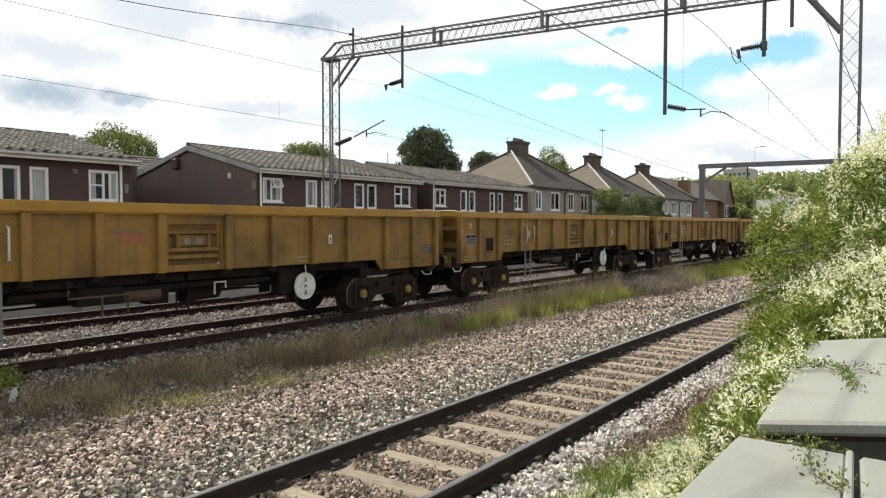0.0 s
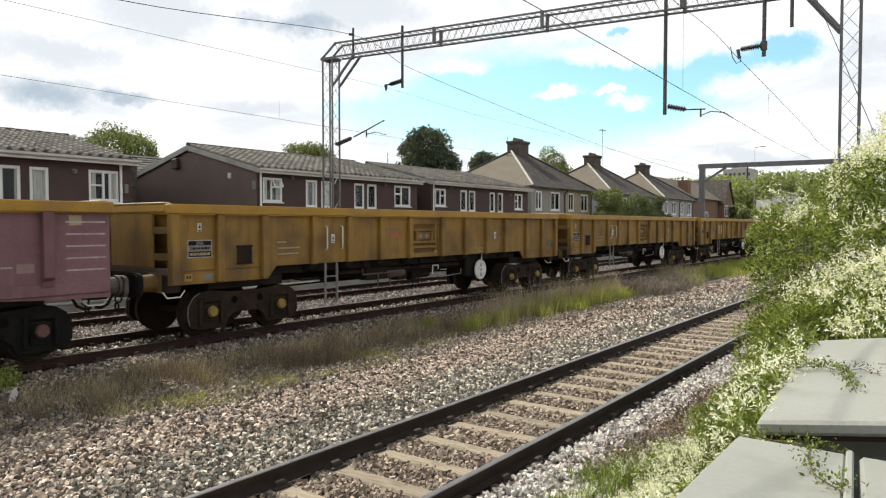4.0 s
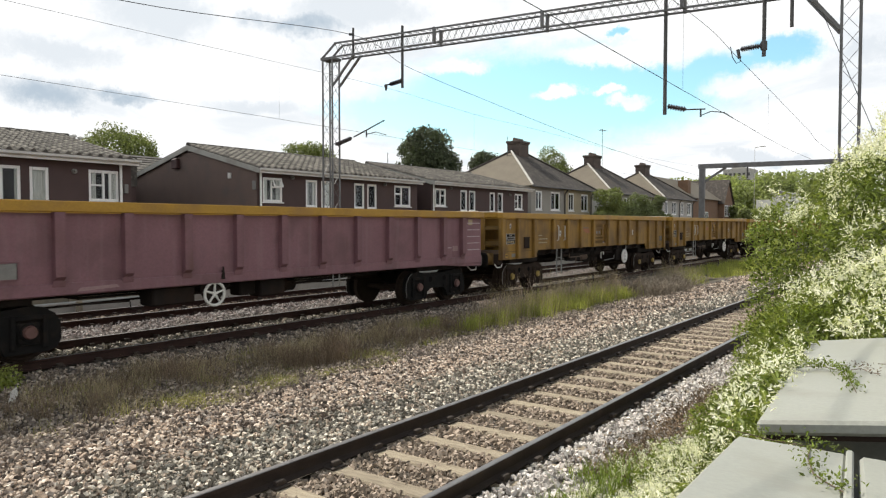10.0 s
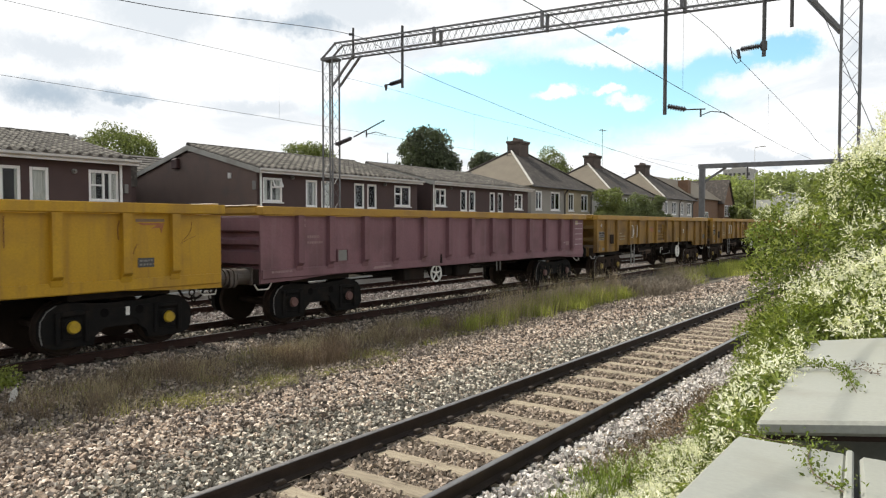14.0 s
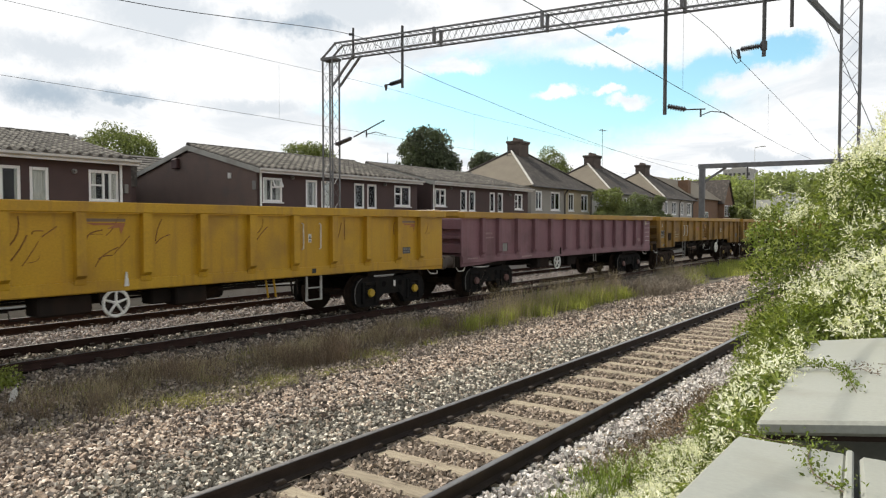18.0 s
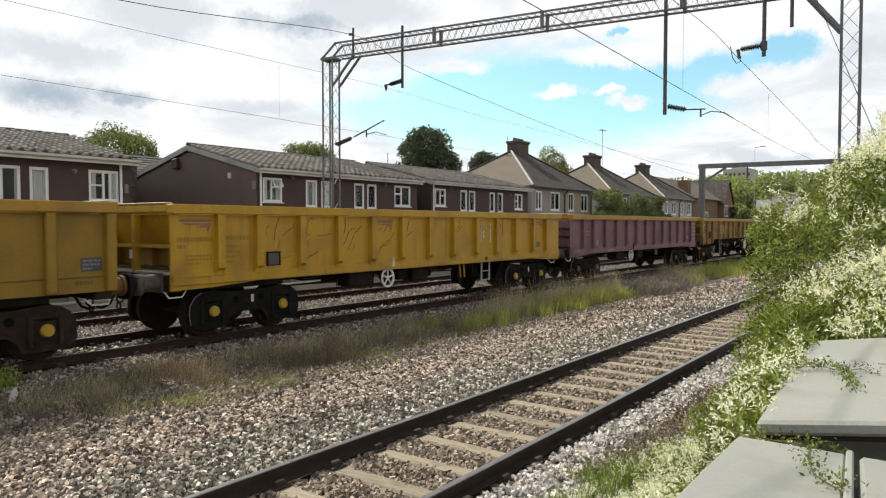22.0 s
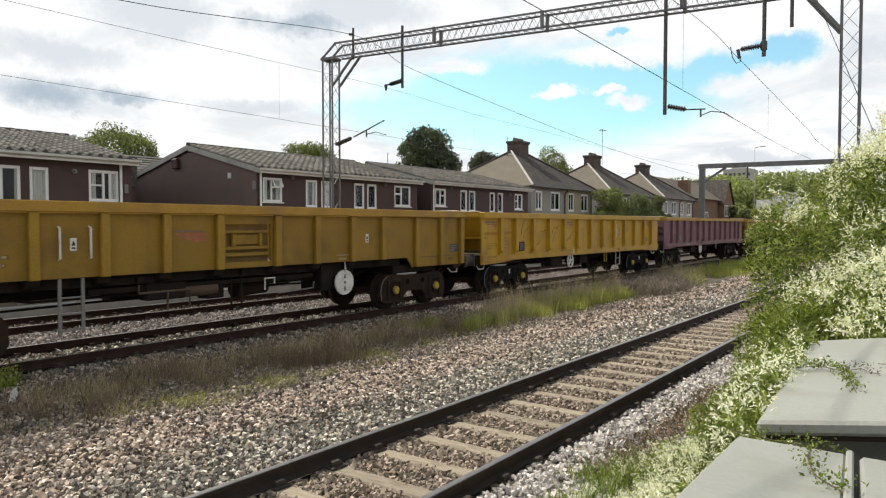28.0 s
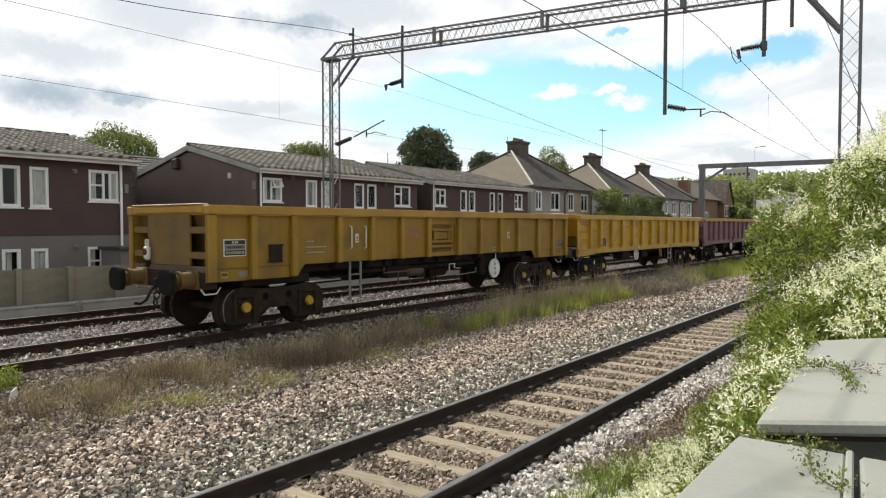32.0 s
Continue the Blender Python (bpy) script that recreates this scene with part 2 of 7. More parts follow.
M_PRINT = surf("pale_print", (0.42, 0.35, 0.21), (0.33, 0.27, 0.17), 9, 60, 0.6, bump=0.03)
M_RED = surf("faded_red_emblem", (0.31, 0.1, 0.05), (0.34, 0.15, 0.055), 9, 60, 0.6, bump=0.03)
M_SCRATCH = surf("bare_rust_scratch", (0.2, 0.09, 0.03), (0.14, 0.06, 0.02), 9, 60, 0.8, bump=0.1)
M_FAINT = surf("worn_brown_lettering", (0.36, 0.205, 0.02), (0.27, 0.15, 0.02), 9, 60, 0.6, bump=0.03)
M_FAINT_W = surf("worn_pale_lettering", (0.3, 0.2, 0.2), (0.26, 0.17, 0.17), 9, 60, 0.6, bump=0.03)
M_STRIPE = surf("worn_white_stripe", (0.5, 0.43, 0.43), (0.33, 0.25, 0.26), 12, 60, 0.6, bump=0.03)
M_RAIL = surf("rusty_rail_side", (0.05, 0.036, 0.029), (0.036, 0.027, 0.023), 5, 60, 0.85, 0.0, 0.2, spec=0.2)
M_RAIL_R = surf("red_brown_rail_side", (0.05, 0.027, 0.021), (0.033, 0.019, 0.016), 5, 60, 0.85, 0.0, 0.2, spec=0.2)
M_RAILTOP = surf("worn_rail_head", (0.27, 0.26, 0.25), (0.2, 0.18, 0.17), 6, 60, 0.38, 0.85, 0.05)
M_SLEEP = surf("weathered_timber_sleeper", (0.38, 0.32, 0.23), (0.25, 0.205, 0.145), 4, 40, 0.9, bump=0.5, stretch=(6, 1, 4), dirt=(0.12, 0.09, 0.065), dirt_amount=0.35, dirt_scale=5, vary=0.18)
M_SLEEP_D = surf("darker_sleeper_timber", (0.075, 0.065, 0.055), (0.055, 0.048, 0.042), 4, 40, 0.9, bump=0.4, stretch=(6, 1, 4), dirt=(0.12, 0.1, 0.08), dirt_amount=0.3, dirt_scale=5, vary=0.18)
M_CHAIR = surf("rusty_rail_chair", (0.04, 0.03, 0.024), (0.055, 0.04, 0.03), 8, 60, 0.8, bump=0.2)
M_BED = surf("ballast_bed", (0.075, 0.062, 0.05), (0.105, 0.088, 0.07), 2.5, 30, 0.95, bump=0.9, dirt=(0.07, 0.055, 0.04), dirt_amount=0.4, dirt_scale=0.8)
M_SOIL = surf("weedy_dry_soil", (0.085, 0.07, 0.045), (0.12, 0.1, 0.065), 1.5, 25, 0.95, bump=0.8, dirt=(0.05, 0.06, 0.025), dirt_amount=0.45, dirt_scale=0.6)
M_STONE = stone_surf("brown_ballast_stone", [(0.496, 0.396, 0.31), (0.134, 0.104, 0.082), (0.776, 0.671, 0.563), (0.195, 0.156, 0.123), (0.066, 0.055, 0.045), (0.452, 0.347, 0.265), (0.356, 0.308, 0.265), (0.11, 0.086, 0.07), (0.626, 0.511, 0.406)])
M_STONE_R = stone_surf("grey_green_ballast_stone", [(0.449, 0.409, 0.343), (0.149, 0.134, 0.109), (0.818, 0.752, 0.634), (0.218, 0.198, 0.164), (0.109, 0.099, 0.079), (0.422, 0.343, 0.271), (0.198, 0.188, 0.158)])
M_STONE_G = stone_surf("fresh_grey_ballast_stone", [(0.62, 0.58, 0.545), (0.4, 0.37, 0.345), (0.76, 0.72, 0.675), (0.53, 0.49, 0.45), (0.25, 0.23, 0.21), (0.66, 0.595, 0.545)])
M_STONE_M = stone_surf("sooty_grey_ballast_stone", [(0.42, 0.39, 0.37), (0.26, 0.235, 0.22), (0.52, 0.48, 0.45), (0.34, 0.3, 0.28), (0.17, 0.15, 0.14), (0.4, 0.34, 0.31)])
M_STONE_W = stone_surf("weathered_cess_gravel", [(0.34, 0.276, 0.214), (0.163, 0.131, 0.108), (0.544, 0.455, 0.366), (0.258, 0.207, 0.166), (0.102, 0.083, 0.069), (0.394, 0.338, 0.283), (0.204, 0.166, 0.138)])
M_STONE_D = stone_surf("grimy_brown_ballast_stone", [(0.25, 0.2, 0.15), (0.338, 0.269, 0.206), (0.163, 0.131, 0.1), (0.475, 0.388, 0.312), (0.275, 0.219, 0.169)])
M_CONC = surf("weathered_concrete", (0.29, 0.255, 0.19), (0.22, 0.195, 0.145), 1.6, 35, 0.9, bump=0.3, dirt=(0.1, 0.1, 0.075), dirt_amount=0.4, vary=0.08)
M_TROUGH = surf("pale_concrete_trough", (0.4, 0.39, 0.36), (0.32, 0.31, 0.28), 2, 35, 0.9, bump=0.3, dirt=(0.2, 0.18, 0.15), dirt_amount=0.3, vary=0.08)
M_CLAD = surf("dark_brown_cladding", (0.085, 0.053, 0.049), (0.069, 0.044, 0.041), 1.2, 30, 0.75, bump=0.1, vary=0.06, dirt=(0.075, 0.058, 0.055), dirt_amount=0.2)
# lighter than the cladding: the gable's extra skylight is in the colour
M_BOARD = surf("lightened_grey_brown_weatherboard", (0.155, 0.108, 0.092), (0.13, 0.092, 0.08), 1.2, 30, 0.8, bump=0.1, dirt=(0.11, 0.095, 0.088), dirt_amount=0.25)
M_GREYR = surf("grey_brown_render", (0.2, 0.175, 0.163), (0.17, 0.152, 0.14), 1.2, 40, 0.9, bump=0.15)
M_TILE = surf("grey_roof_tile", (0.09, 0.08, 0.07), (0.055, 0.05, 0.044), 6.0, 45, 0.92, bump=0.4, dirt=(0.2, 0.185, 0.15), dirt_amount=0.45, dirt_scale=5.5, vary=0.38, island=0.3)
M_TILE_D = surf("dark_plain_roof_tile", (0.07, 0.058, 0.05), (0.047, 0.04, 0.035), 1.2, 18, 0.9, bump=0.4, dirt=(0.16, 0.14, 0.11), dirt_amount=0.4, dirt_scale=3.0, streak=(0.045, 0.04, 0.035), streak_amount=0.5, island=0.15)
# own tan on the brick house; on the hips it paints in the sunlight
M_TILE_L = surf("tan_and_sunlit_roof_tile", (0.175, 0.15, 0.113), (0.148, 0.127, 0.097), 1.2, 30, 0.95, bump=0.1, dirt=(0.15, 0.125, 0.095), dirt_amount=0.3, dirt_scale=0.8)
M_UPVC = surf("white_window_frame", (0.86, 0.86, 0.84), (0.8, 0.8, 0.78), 3, 40, 0.35, bump=0.02)
M_GUTTER = surf("off_white_fascia", (0.70, 0.69, 0.66), (0.6, 0.59, 0.56), 1.5, 40, 0.45, bump=0.03, dirt=(0.4, 0.38, 0.34), dirt_amount=0.25)
M_CURTAIN = surf("pale_net_curtain", (0.88, 0.87, 0.83), (0.5, 0.49, 0.46), 14, 60, 0.95, bump=0.1, stretch=(1, 1, 0.06))
# dark colour stands for the missing light inside the rooms
M_ROOM = surf("unlit_room_wall", (0.10, 0.09, 0.08), (0.08, 0.075, 0.07), 1, 20, 0.95, bump=0.02)
M_GLASS = glass_surf()
M_GALV = surf("weathered_galvanised_steel", (0.20, 0.20, 0.20), (0.15, 0.15, 0.15), 3, 40, 0.6, 0.45, 0.1, dirt=(0.12, 0.1, 0.08), dirt_amount=0.3)
M_IRON = surf("dark_grey_iron", (0.10, 0.10, 0.10), (0.075, 0.072, 0.07), 4, 40, 0.55, 0.4, 0.1)
M_PORC = surf("brown_insulator_porcelain", (0.045, 0.035, 0.035), (0.03, 0.025, 0.025), 5, 40, 0.25, bump=0.02, spec=0.6)
M_WIRE = surf("oxidised_wire", (0.05, 0.05, 0.05), (0.035, 0.035, 0.035), 4, 40, 0.6, 0.4, 0.0)
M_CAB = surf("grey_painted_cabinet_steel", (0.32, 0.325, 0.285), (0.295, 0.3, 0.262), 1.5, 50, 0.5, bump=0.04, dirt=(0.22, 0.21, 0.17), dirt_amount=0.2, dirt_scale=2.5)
# darker copy of the cabinet paint: the sides' shade is put into the colour
M_CABSIDE = surf("shaded_cabinet_side_paint", (0.2, 0.205, 0.19), (0.17, 0.175, 0.16), 1.5, 50, 0.55, bump=0.04, dirt=(0.12, 0.11, 0.09), dirt_amount=0.4)
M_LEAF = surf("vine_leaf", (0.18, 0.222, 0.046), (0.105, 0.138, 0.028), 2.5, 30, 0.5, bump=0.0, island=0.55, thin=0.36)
M_LEAF_Y = surf("bright_vine_leaf", (0.29, 0.325, 0.075), (0.2, 0.235, 0.05), 2.5, 30, 0.5, bump=0.0, island=0.35, thin=0.28)
M_FLOWER = surf("cream_vine_blossom", (0.93, 0.91, 0.8), (0.87, 0.85, 0.68), 4, 30, 0.8, bump=0.0, island=0.1, thin=0.25)
M_STEM = surf("brown_vine_stem", (0.12, 0.085, 0.055), (0.16, 0.11, 0.07), 6, 40, 0.85, bump=0.2)
M_SEED = surf("mauve_brown_seed_head", (0.46, 0.36, 0.28), (0.34, 0.26, 0.2), 1.2, 20, 0.9, bump=0.0, island=0.4)
M_BRUSH = surf("grey_brown_dead_twig", (0.3, 0.255, 0.195), (0.18, 0.15, 0.115), 1.2, 20, 0.9, bump=0.0, island=0.45)
M_DEAD = surf("dry_dead_weed", (0.26, 0.19, 0.125), (0.16, 0.118, 0.078), 1.2, 20, 0.9, bump=0.0, island=0.45)
M_STRAW = surf("pale_straw_grass", (0.47, 0.39, 0.23), (0.34, 0.275, 0.16), 1.2, 20, 0.9, bump=0.0, island=0.3)
M_GRASS = surf("fresh_green_grass", (0.4, 0.4, 0.125), (0.28, 0.295, 0.08), 0.8, 20, 0.7, bump=0.0, island=0.4, thin=0.45)
M_VERGE = surf("bright_verge_grass", (0.22, 0.275, 0.06), (0.15, 0.2, 0.042), 0.8, 20, 0.6, bump=0.0, island=0.4, thin=0.4)
M_TUFT = surf("olive_dry_grass", (0.36, 0.335, 0.14), (0.24, 0.23, 0.095), 0.8, 20, 0.8, bump=0.0, island=0.4, thin=0.35)
M_TREELEAF = surf("dark_tree_leaf", (0.095, 0.112, 0.06), (0.062, 0.078, 0.042), 0.5, 10, 0.65, bump=0.0, island=0.45, thin=0.2)
M_TREELEAF_L = surf("mid_green_tree_leaf", (0.22, 0.245, 0.085), (0.135, 0.16, 0.055), 0.5, 10, 0.65, bump=0.0, island=0.4, thin=0.25)
# distance haze is mixed into this paler leaf colour
M_FARLEAF = surf("hazy_far_leaf", (0.33, 0.36, 0.17), (0.24, 0.275, 0.12), 0.3, 10, 0.8, bump=0.0, island=0.35, thin=0.42)
M_GARDEN = surf("grey_green_garden_leaf", (0.2, 0.225, 0.11), (0.14, 0.165, 0.08), 0.5, 10, 0.7, bump=0.0, island=0.4, thin=0.3)
M_BARK = surf("grey_brown_bark", (0.10, 0.08, 0.06), (0.07, 0.055, 0.042), 3, 30, 0.9, bump=0.4)
M_BRICK = surf("red_brown_brick", (0.22, 0.132, 0.082), (0.175, 0.105, 0.067), 2, 40, 0.9, bump=0.2, dirt=(0.2, 0.13, 0.1), dirt_amount=0.3)
M_STACK = surf("sooty_chimney_brick", (0.12, 0.093, 0.078), (0.09, 0.072, 0.062), 2, 40, 0.9, bump=0.2, dirt=(0.05, 0.04, 0.035), dirt_amount=0.35)
M_RENDER_G = surf("grey_beige_render", (0.34, 0.32, 0.285), (0.29, 0.275, 0.245), 1.0, 40, 0.9, bump=0.15, dirt=(0.22, 0.2, 0.17), dirt_amount=0.25)
M_RENDER = surf("pale_grey_render", (0.48, 0.465, 0.43), (0.41, 0.4, 0.37), 1.0, 40, 0.9, bump=0.15, dirt=(0.3, 0.28, 0.24), dirt_amount=0.25)
M_RENDER_T = surf("cream_render", (0.42, 0.36, 0.25), (0.36, 0.31, 0.215), 1.0, 40, 0.9, bump=0.15, dirt=(0.3, 0.26, 0.2), dirt_amount=0.25)
M_POT = surf("sooty_chimney_pot", (0.17, 0.125, 0.1), (0.13, 0.1, 0.085), 5, 40, 0.85, bump=0.1)


# ---- mesh tools ----
class Geo:
    """Collects the faces of one mesh."""

    def __init__(self):
        self.v, self.f = [], []

    def add(self, verts, faces):
        k = len(self.v)
        self.v += [tuple(p) for p in verts]
        self.f += [tuple(i + k for i in q) for q in faces]
        return self

    def box(self, x0, x1, y0, y1, z0, z1, c=0.0):
        if c <= 0:
            v = [(x, y, z) for x in (x0, x1) for y in (y0, y1) for z in (z0, z1)]
            return self.add(v, [(0, 1, 3, 2), (4, 6, 7, 5), (0, 4, 5, 1), (2, 3, 7, 6), (0, 2, 6, 4), (1, 5, 7, 3)])
        lo, hi, v, idx = (x0, y0, z0), (x1, y1, z1), [], {}
        for s in [(a, b, d) for a in (0, 1) for b in (0, 1) for d in (0, 1)]:
            for ax in range(3):
                p = [(hi[k] - c * (k != ax)) if s[k] else (lo[k] + c * (k != ax)) for k in range(3)]
                idx[s, ax] = len(v)
                v.append(p)
        f = []
        for ax in range(3):
            o = [k for k in range(3) if k != ax]
            for side in (0, 1):
                ring = []
                for a, b in ((0, 0), (1, 0), (1, 1), (0, 1)):
                    s = [0, 0, 0]
                    s[ax], s[o[0]], s[o[1]] = side, a, b
                    ring.append(idx[tuple(s), ax])
                f.append(ring if (side == 1) == (ax != 1) else ring[::-1])
            for a in (0, 1):
                for b in (0, 1):
                    s, t = [0, 0, 0], [0, 0, 0]
                    s[o[0]] = t[o[0]] = a
                    s[o[1]] = t[o[1]] = b
                    s[ax], t[ax] = 0, 1
                    s, t = tuple(s), tuple(t)
                    f.append((idx[s, o[0]], idx[t, o[0]], idx[t, o[1]], idx[s, o[1]]))
        for s in [(a, b, d) for a in (0, 1) for b in (0, 1) for d in (0, 1)]:
            f.append((idx[s, 0], idx[s, 1], idx[s, 2]))
        return self.add(v, f)

    def tube(self, p0, p1, r0, r1=None, n=8):
        r1 = r0 if r1 is None else r1
        p0, p1 = Vector(p0), Vector(p1)
        d = (p1 - p0).normalized()
        a = d.orthogonal().normalized()
        b = d.cross(a)
        ang = [2 * math.pi * k / n for k in range(n)]
        v = [p0 + (a * math.cos(t) + b * math.sin(t)) * r0 for t in ang] + [p1 + (a * math.cos(t) + b * math.sin(t)) * r1 for t in ang]
        return self.add(v, [(k, (k + 1) % n, n + (k + 1) % n, n + k) for k in range(n)] + [tuple(range(n))[::-1], tuple(range(n, 2 * n))])

    def bar(self, p0, p1, w, h=None):
        """A square bar between two points."""
        h = h or w
        p0, p1 = Vector(p0), Vector(p1)
        d = (p1 - p0).normalized()
        s = Vector((0, 0, 1)) if abs(d.z) < 0.95 else Vector((1, 0, 0))
        a = d.cross(s).normalized() * w / 2
        b = a.cross(d).normalized() * h / 2
        v = [p + q for p in (p0, p1) for q in (a + b, a - b, -a - b, -a + b)]
        return self.add(v, [(0, 1, 2, 3), (7, 6, 5, 4), (0, 4, 5, 1), (1, 5, 6, 2), (2, 6, 7, 3), (3, 7, 4, 0)])

    def prism(self, poly, axis, a0, a1):
        """A flat outline pushed along an axis: x takes (y, z), y takes (x, z), z takes (x, y)."""
        def at(p, a):
            return {"x": (a, p[0], p[1]), "y": (p[0], a, p[1]), "z": (p[0], p[1], a)}[axis]
        n = len(poly)
        v = [at(p, a0) for p in poly] + [at(p, a1) for p in poly]
        return self.add(v, [tuple(range(n)), tuple(range(n, 2 * n))[::-1]] + [(k, k + n, (k + 1) % n + n, (k + 1) % n) for k in range(n)])

    def path(self, pts, r, n=6, twist=0.0):
        """One unbroken tube through the points."""
        pts = [Vector(p) for p in pts]
        v, a = [], None
        for k, p in enumerate(pts):
            d = (pts[min(k + 1, len(pts) - 1)] - pts[max(k - 1, 0)]).normalized()
            a = d.orthogonal().normalized() if a is None else (a - d * a.dot(d)).normalized()
            b = d.cross(a)
            v += [p + (a * math.cos(2 * math.pi * j / n + twist) + b * math.sin(2 * math.pi * j / n + twist)) * r for j in range(n)]
        f = [(k * n + j, k * n + (j + 1) % n, (k + 1) * n + (j + 1) % n, (k + 1) * n + j) for k in range(len(pts) - 1) for j in range(n)]
        return self.add(v, f + [tuple(range(n))[::-1], tuple(range(len(v) - n, len(v)))])

    def ring(self, c, axis, r, w, n=24, m=6):
        """A hoop of radius r and thickness w round an axis."""
        c, v, f = Vector(c), [], []
        o = [k for k in range(3) if k != "xyz".index(axis)]
        for i in range(n):
            t = 2 * math.pi * i / n
            for j in range(m):
                s = 2 * math.pi * j / m
                p = [0, 0, 0]
                rr = r + w * math.cos(s)
                p[o[0]], p[o[1]], p["xyz".index(axis)] = rr * math.cos(t), rr * math.sin(t), w * math.sin(s)
                v.append(c + Vector(p))
        for i in range(n):
            for j in range(m):
                f.append((i * m + j, i * m + (j + 1) % m, ((i + 1) % n) * m + (j + 1) % m, ((i + 1) % n) * m + j))
        return self.add(v, f)

    def mesh(self, name, material, smooth=False):
        me = bpy.data.meshes.new(name)
        me.from_pydata(self.v, [], self.f)
        bm = bmesh.new()
        bm.from_mesh(me)
        bmesh.ops.recalc_face_normals(bm, faces=bm.faces)
        bm.to_mesh(me)
        bm.free()
        me.materials.append(material)
        if smooth:
            me.shade_smooth()
        return me


def part(name, geo, material, parent=None, label="", smooth=False):
    """One mesh object under a thing or a part."""
    ob = new(name, geo.mesh(name, material, smooth) if isinstance(geo, Geo) else geo)
    ob.parent = parent
    return tagged(ob, label)


def thing(name, label, category, group="", m=None):
    """An Empty that carries a thing's parts."""
    ob = new(name)
    ob.empty_display_size = 0.2
    if m is not None:
        ob.matrix_basis = m
    return tagged(ob, label, category, group)


def solid(name, geo, material, label="", category="", group="", kind="", smooth=False):
    """A thing or a piece of the setting that is one mesh."""
    return tagged(new(name, geo.mesh(name, material, smooth) if isinstance(geo, Geo) else geo), label, category, group, kind)


def array_mesh(name, verts, faces, material):
    """A mesh from arrays, for what is counted in thousands."""
    verts, faces = np.asarray(verts, dtype=np.float32), np.asarray(faces, dtype=np.int32)
    me = bpy.data.meshes.new(name)
    m, k = faces.shape
    me.vertices.add(len(verts))
    me.vertices.foreach_set("co", verts.ravel())
    me.loops.add(m * k)
    me.loops.foreach_set("vertex_index", faces.ravel())
    me.polygons.add(m)
    me.polygons.foreach_set("loop_start", np.arange(0, m * k, k, dtype=np.int32))
    me.polygons.foreach_set("loop_total", np.full(m, k, dtype=np.int32))
    me.update(calc_edges=True)
    me.shade_flat()
    me.materials.append(material)
    return me


RNG = np.random.default_rng(11)


def turns(n):
    """Random rotation matrices."""
    q = RNG.normal(size=(n, 4))
    q /= np.linalg.norm(q, axis=1, keepdims=True)
    w, x, y, z = q.T
    return np.stack([1 - 2 * (y * y + z * z), 2 * (x * y - z * w), 2 * (x * z + y * w), 2 * (x * y + z * w), 1 - 2 * (x * x + z * z), 2 * (y * z - x * w),
                     2 * (x * z - y * w), 2 * (y * z + x * w), 1 - 2 * (x * x + y * y)], 1).reshape(n, 3, 3)


# ---- the ground and the beds ----
def ground_z(x, y):
    """Height of the ground: beds of the tracks, the dip of weeds between them and the lower gardens."""
    return np.interp(y, [-60, -3, 0.5, 1.8, 2.4, 6.3, 7.6, 9.0, 10.6, 11.2, 18.2, 18.7, 19.8, 20.4, 24, 300],
                     [-0.5, -0.3, -0.3, -0.26, -0.2, -0.2, -0.28, -0.32, -0.27, -0.2, -0.2, -0.22, -0.22, -0.75, -0.8, -0.8])


def build_ground():
    xs = np.concatenate([[-900, -300, -100, -40], np.arange(-12, 60, 0.6), np.arange(60, 130, 5), [160, 240, 500, 1200, 3000]])
    ys = np.concatenate([[-1500, -300, -60], np.arange(-6, 24, 0.3), np.arange(24, 60, 4), [80, 150, 400, 1000, 3000]])
    X, Y = np.meshgrid(xs, ys, indexing="ij")
    Z = ground_z(X, Y)
    near = (X > -12) & (X < 60) & (Y > -6) & (Y < 19)
    Z = Z + near * 0.02 * np.sin(X * 2.3 + Y * 1.1) * np.sin(Y * 3.1 - X * 0.7)
    n, m = X.shape
    i = (np.arange(n - 1)[:, None] * m + np.arange(m - 1)[None, :]).ravel()
    me = array_mesh("ground", np.stack([X, Y, Z], -1).reshape(-1, 3), np.stack([i, i + m, i + m + 1, i + 1], 1), M_BED)
    me.materials.append(M_SOIL)
    yc = (Y[:-1, :-1] + 0.15).ravel()
    xc = X[:-1, :-1].ravel()
    soil = ((yc > 8.3) & (yc < 10.7)) | (yc > 19.2) | (yc < 1.6)
    me.polygons.foreach_set("material_index", soil.astype(np.int32))
    solid("ground", me, None, "stony railway bed and dry weedy soil", "ground", kind="structure")


build_ground()


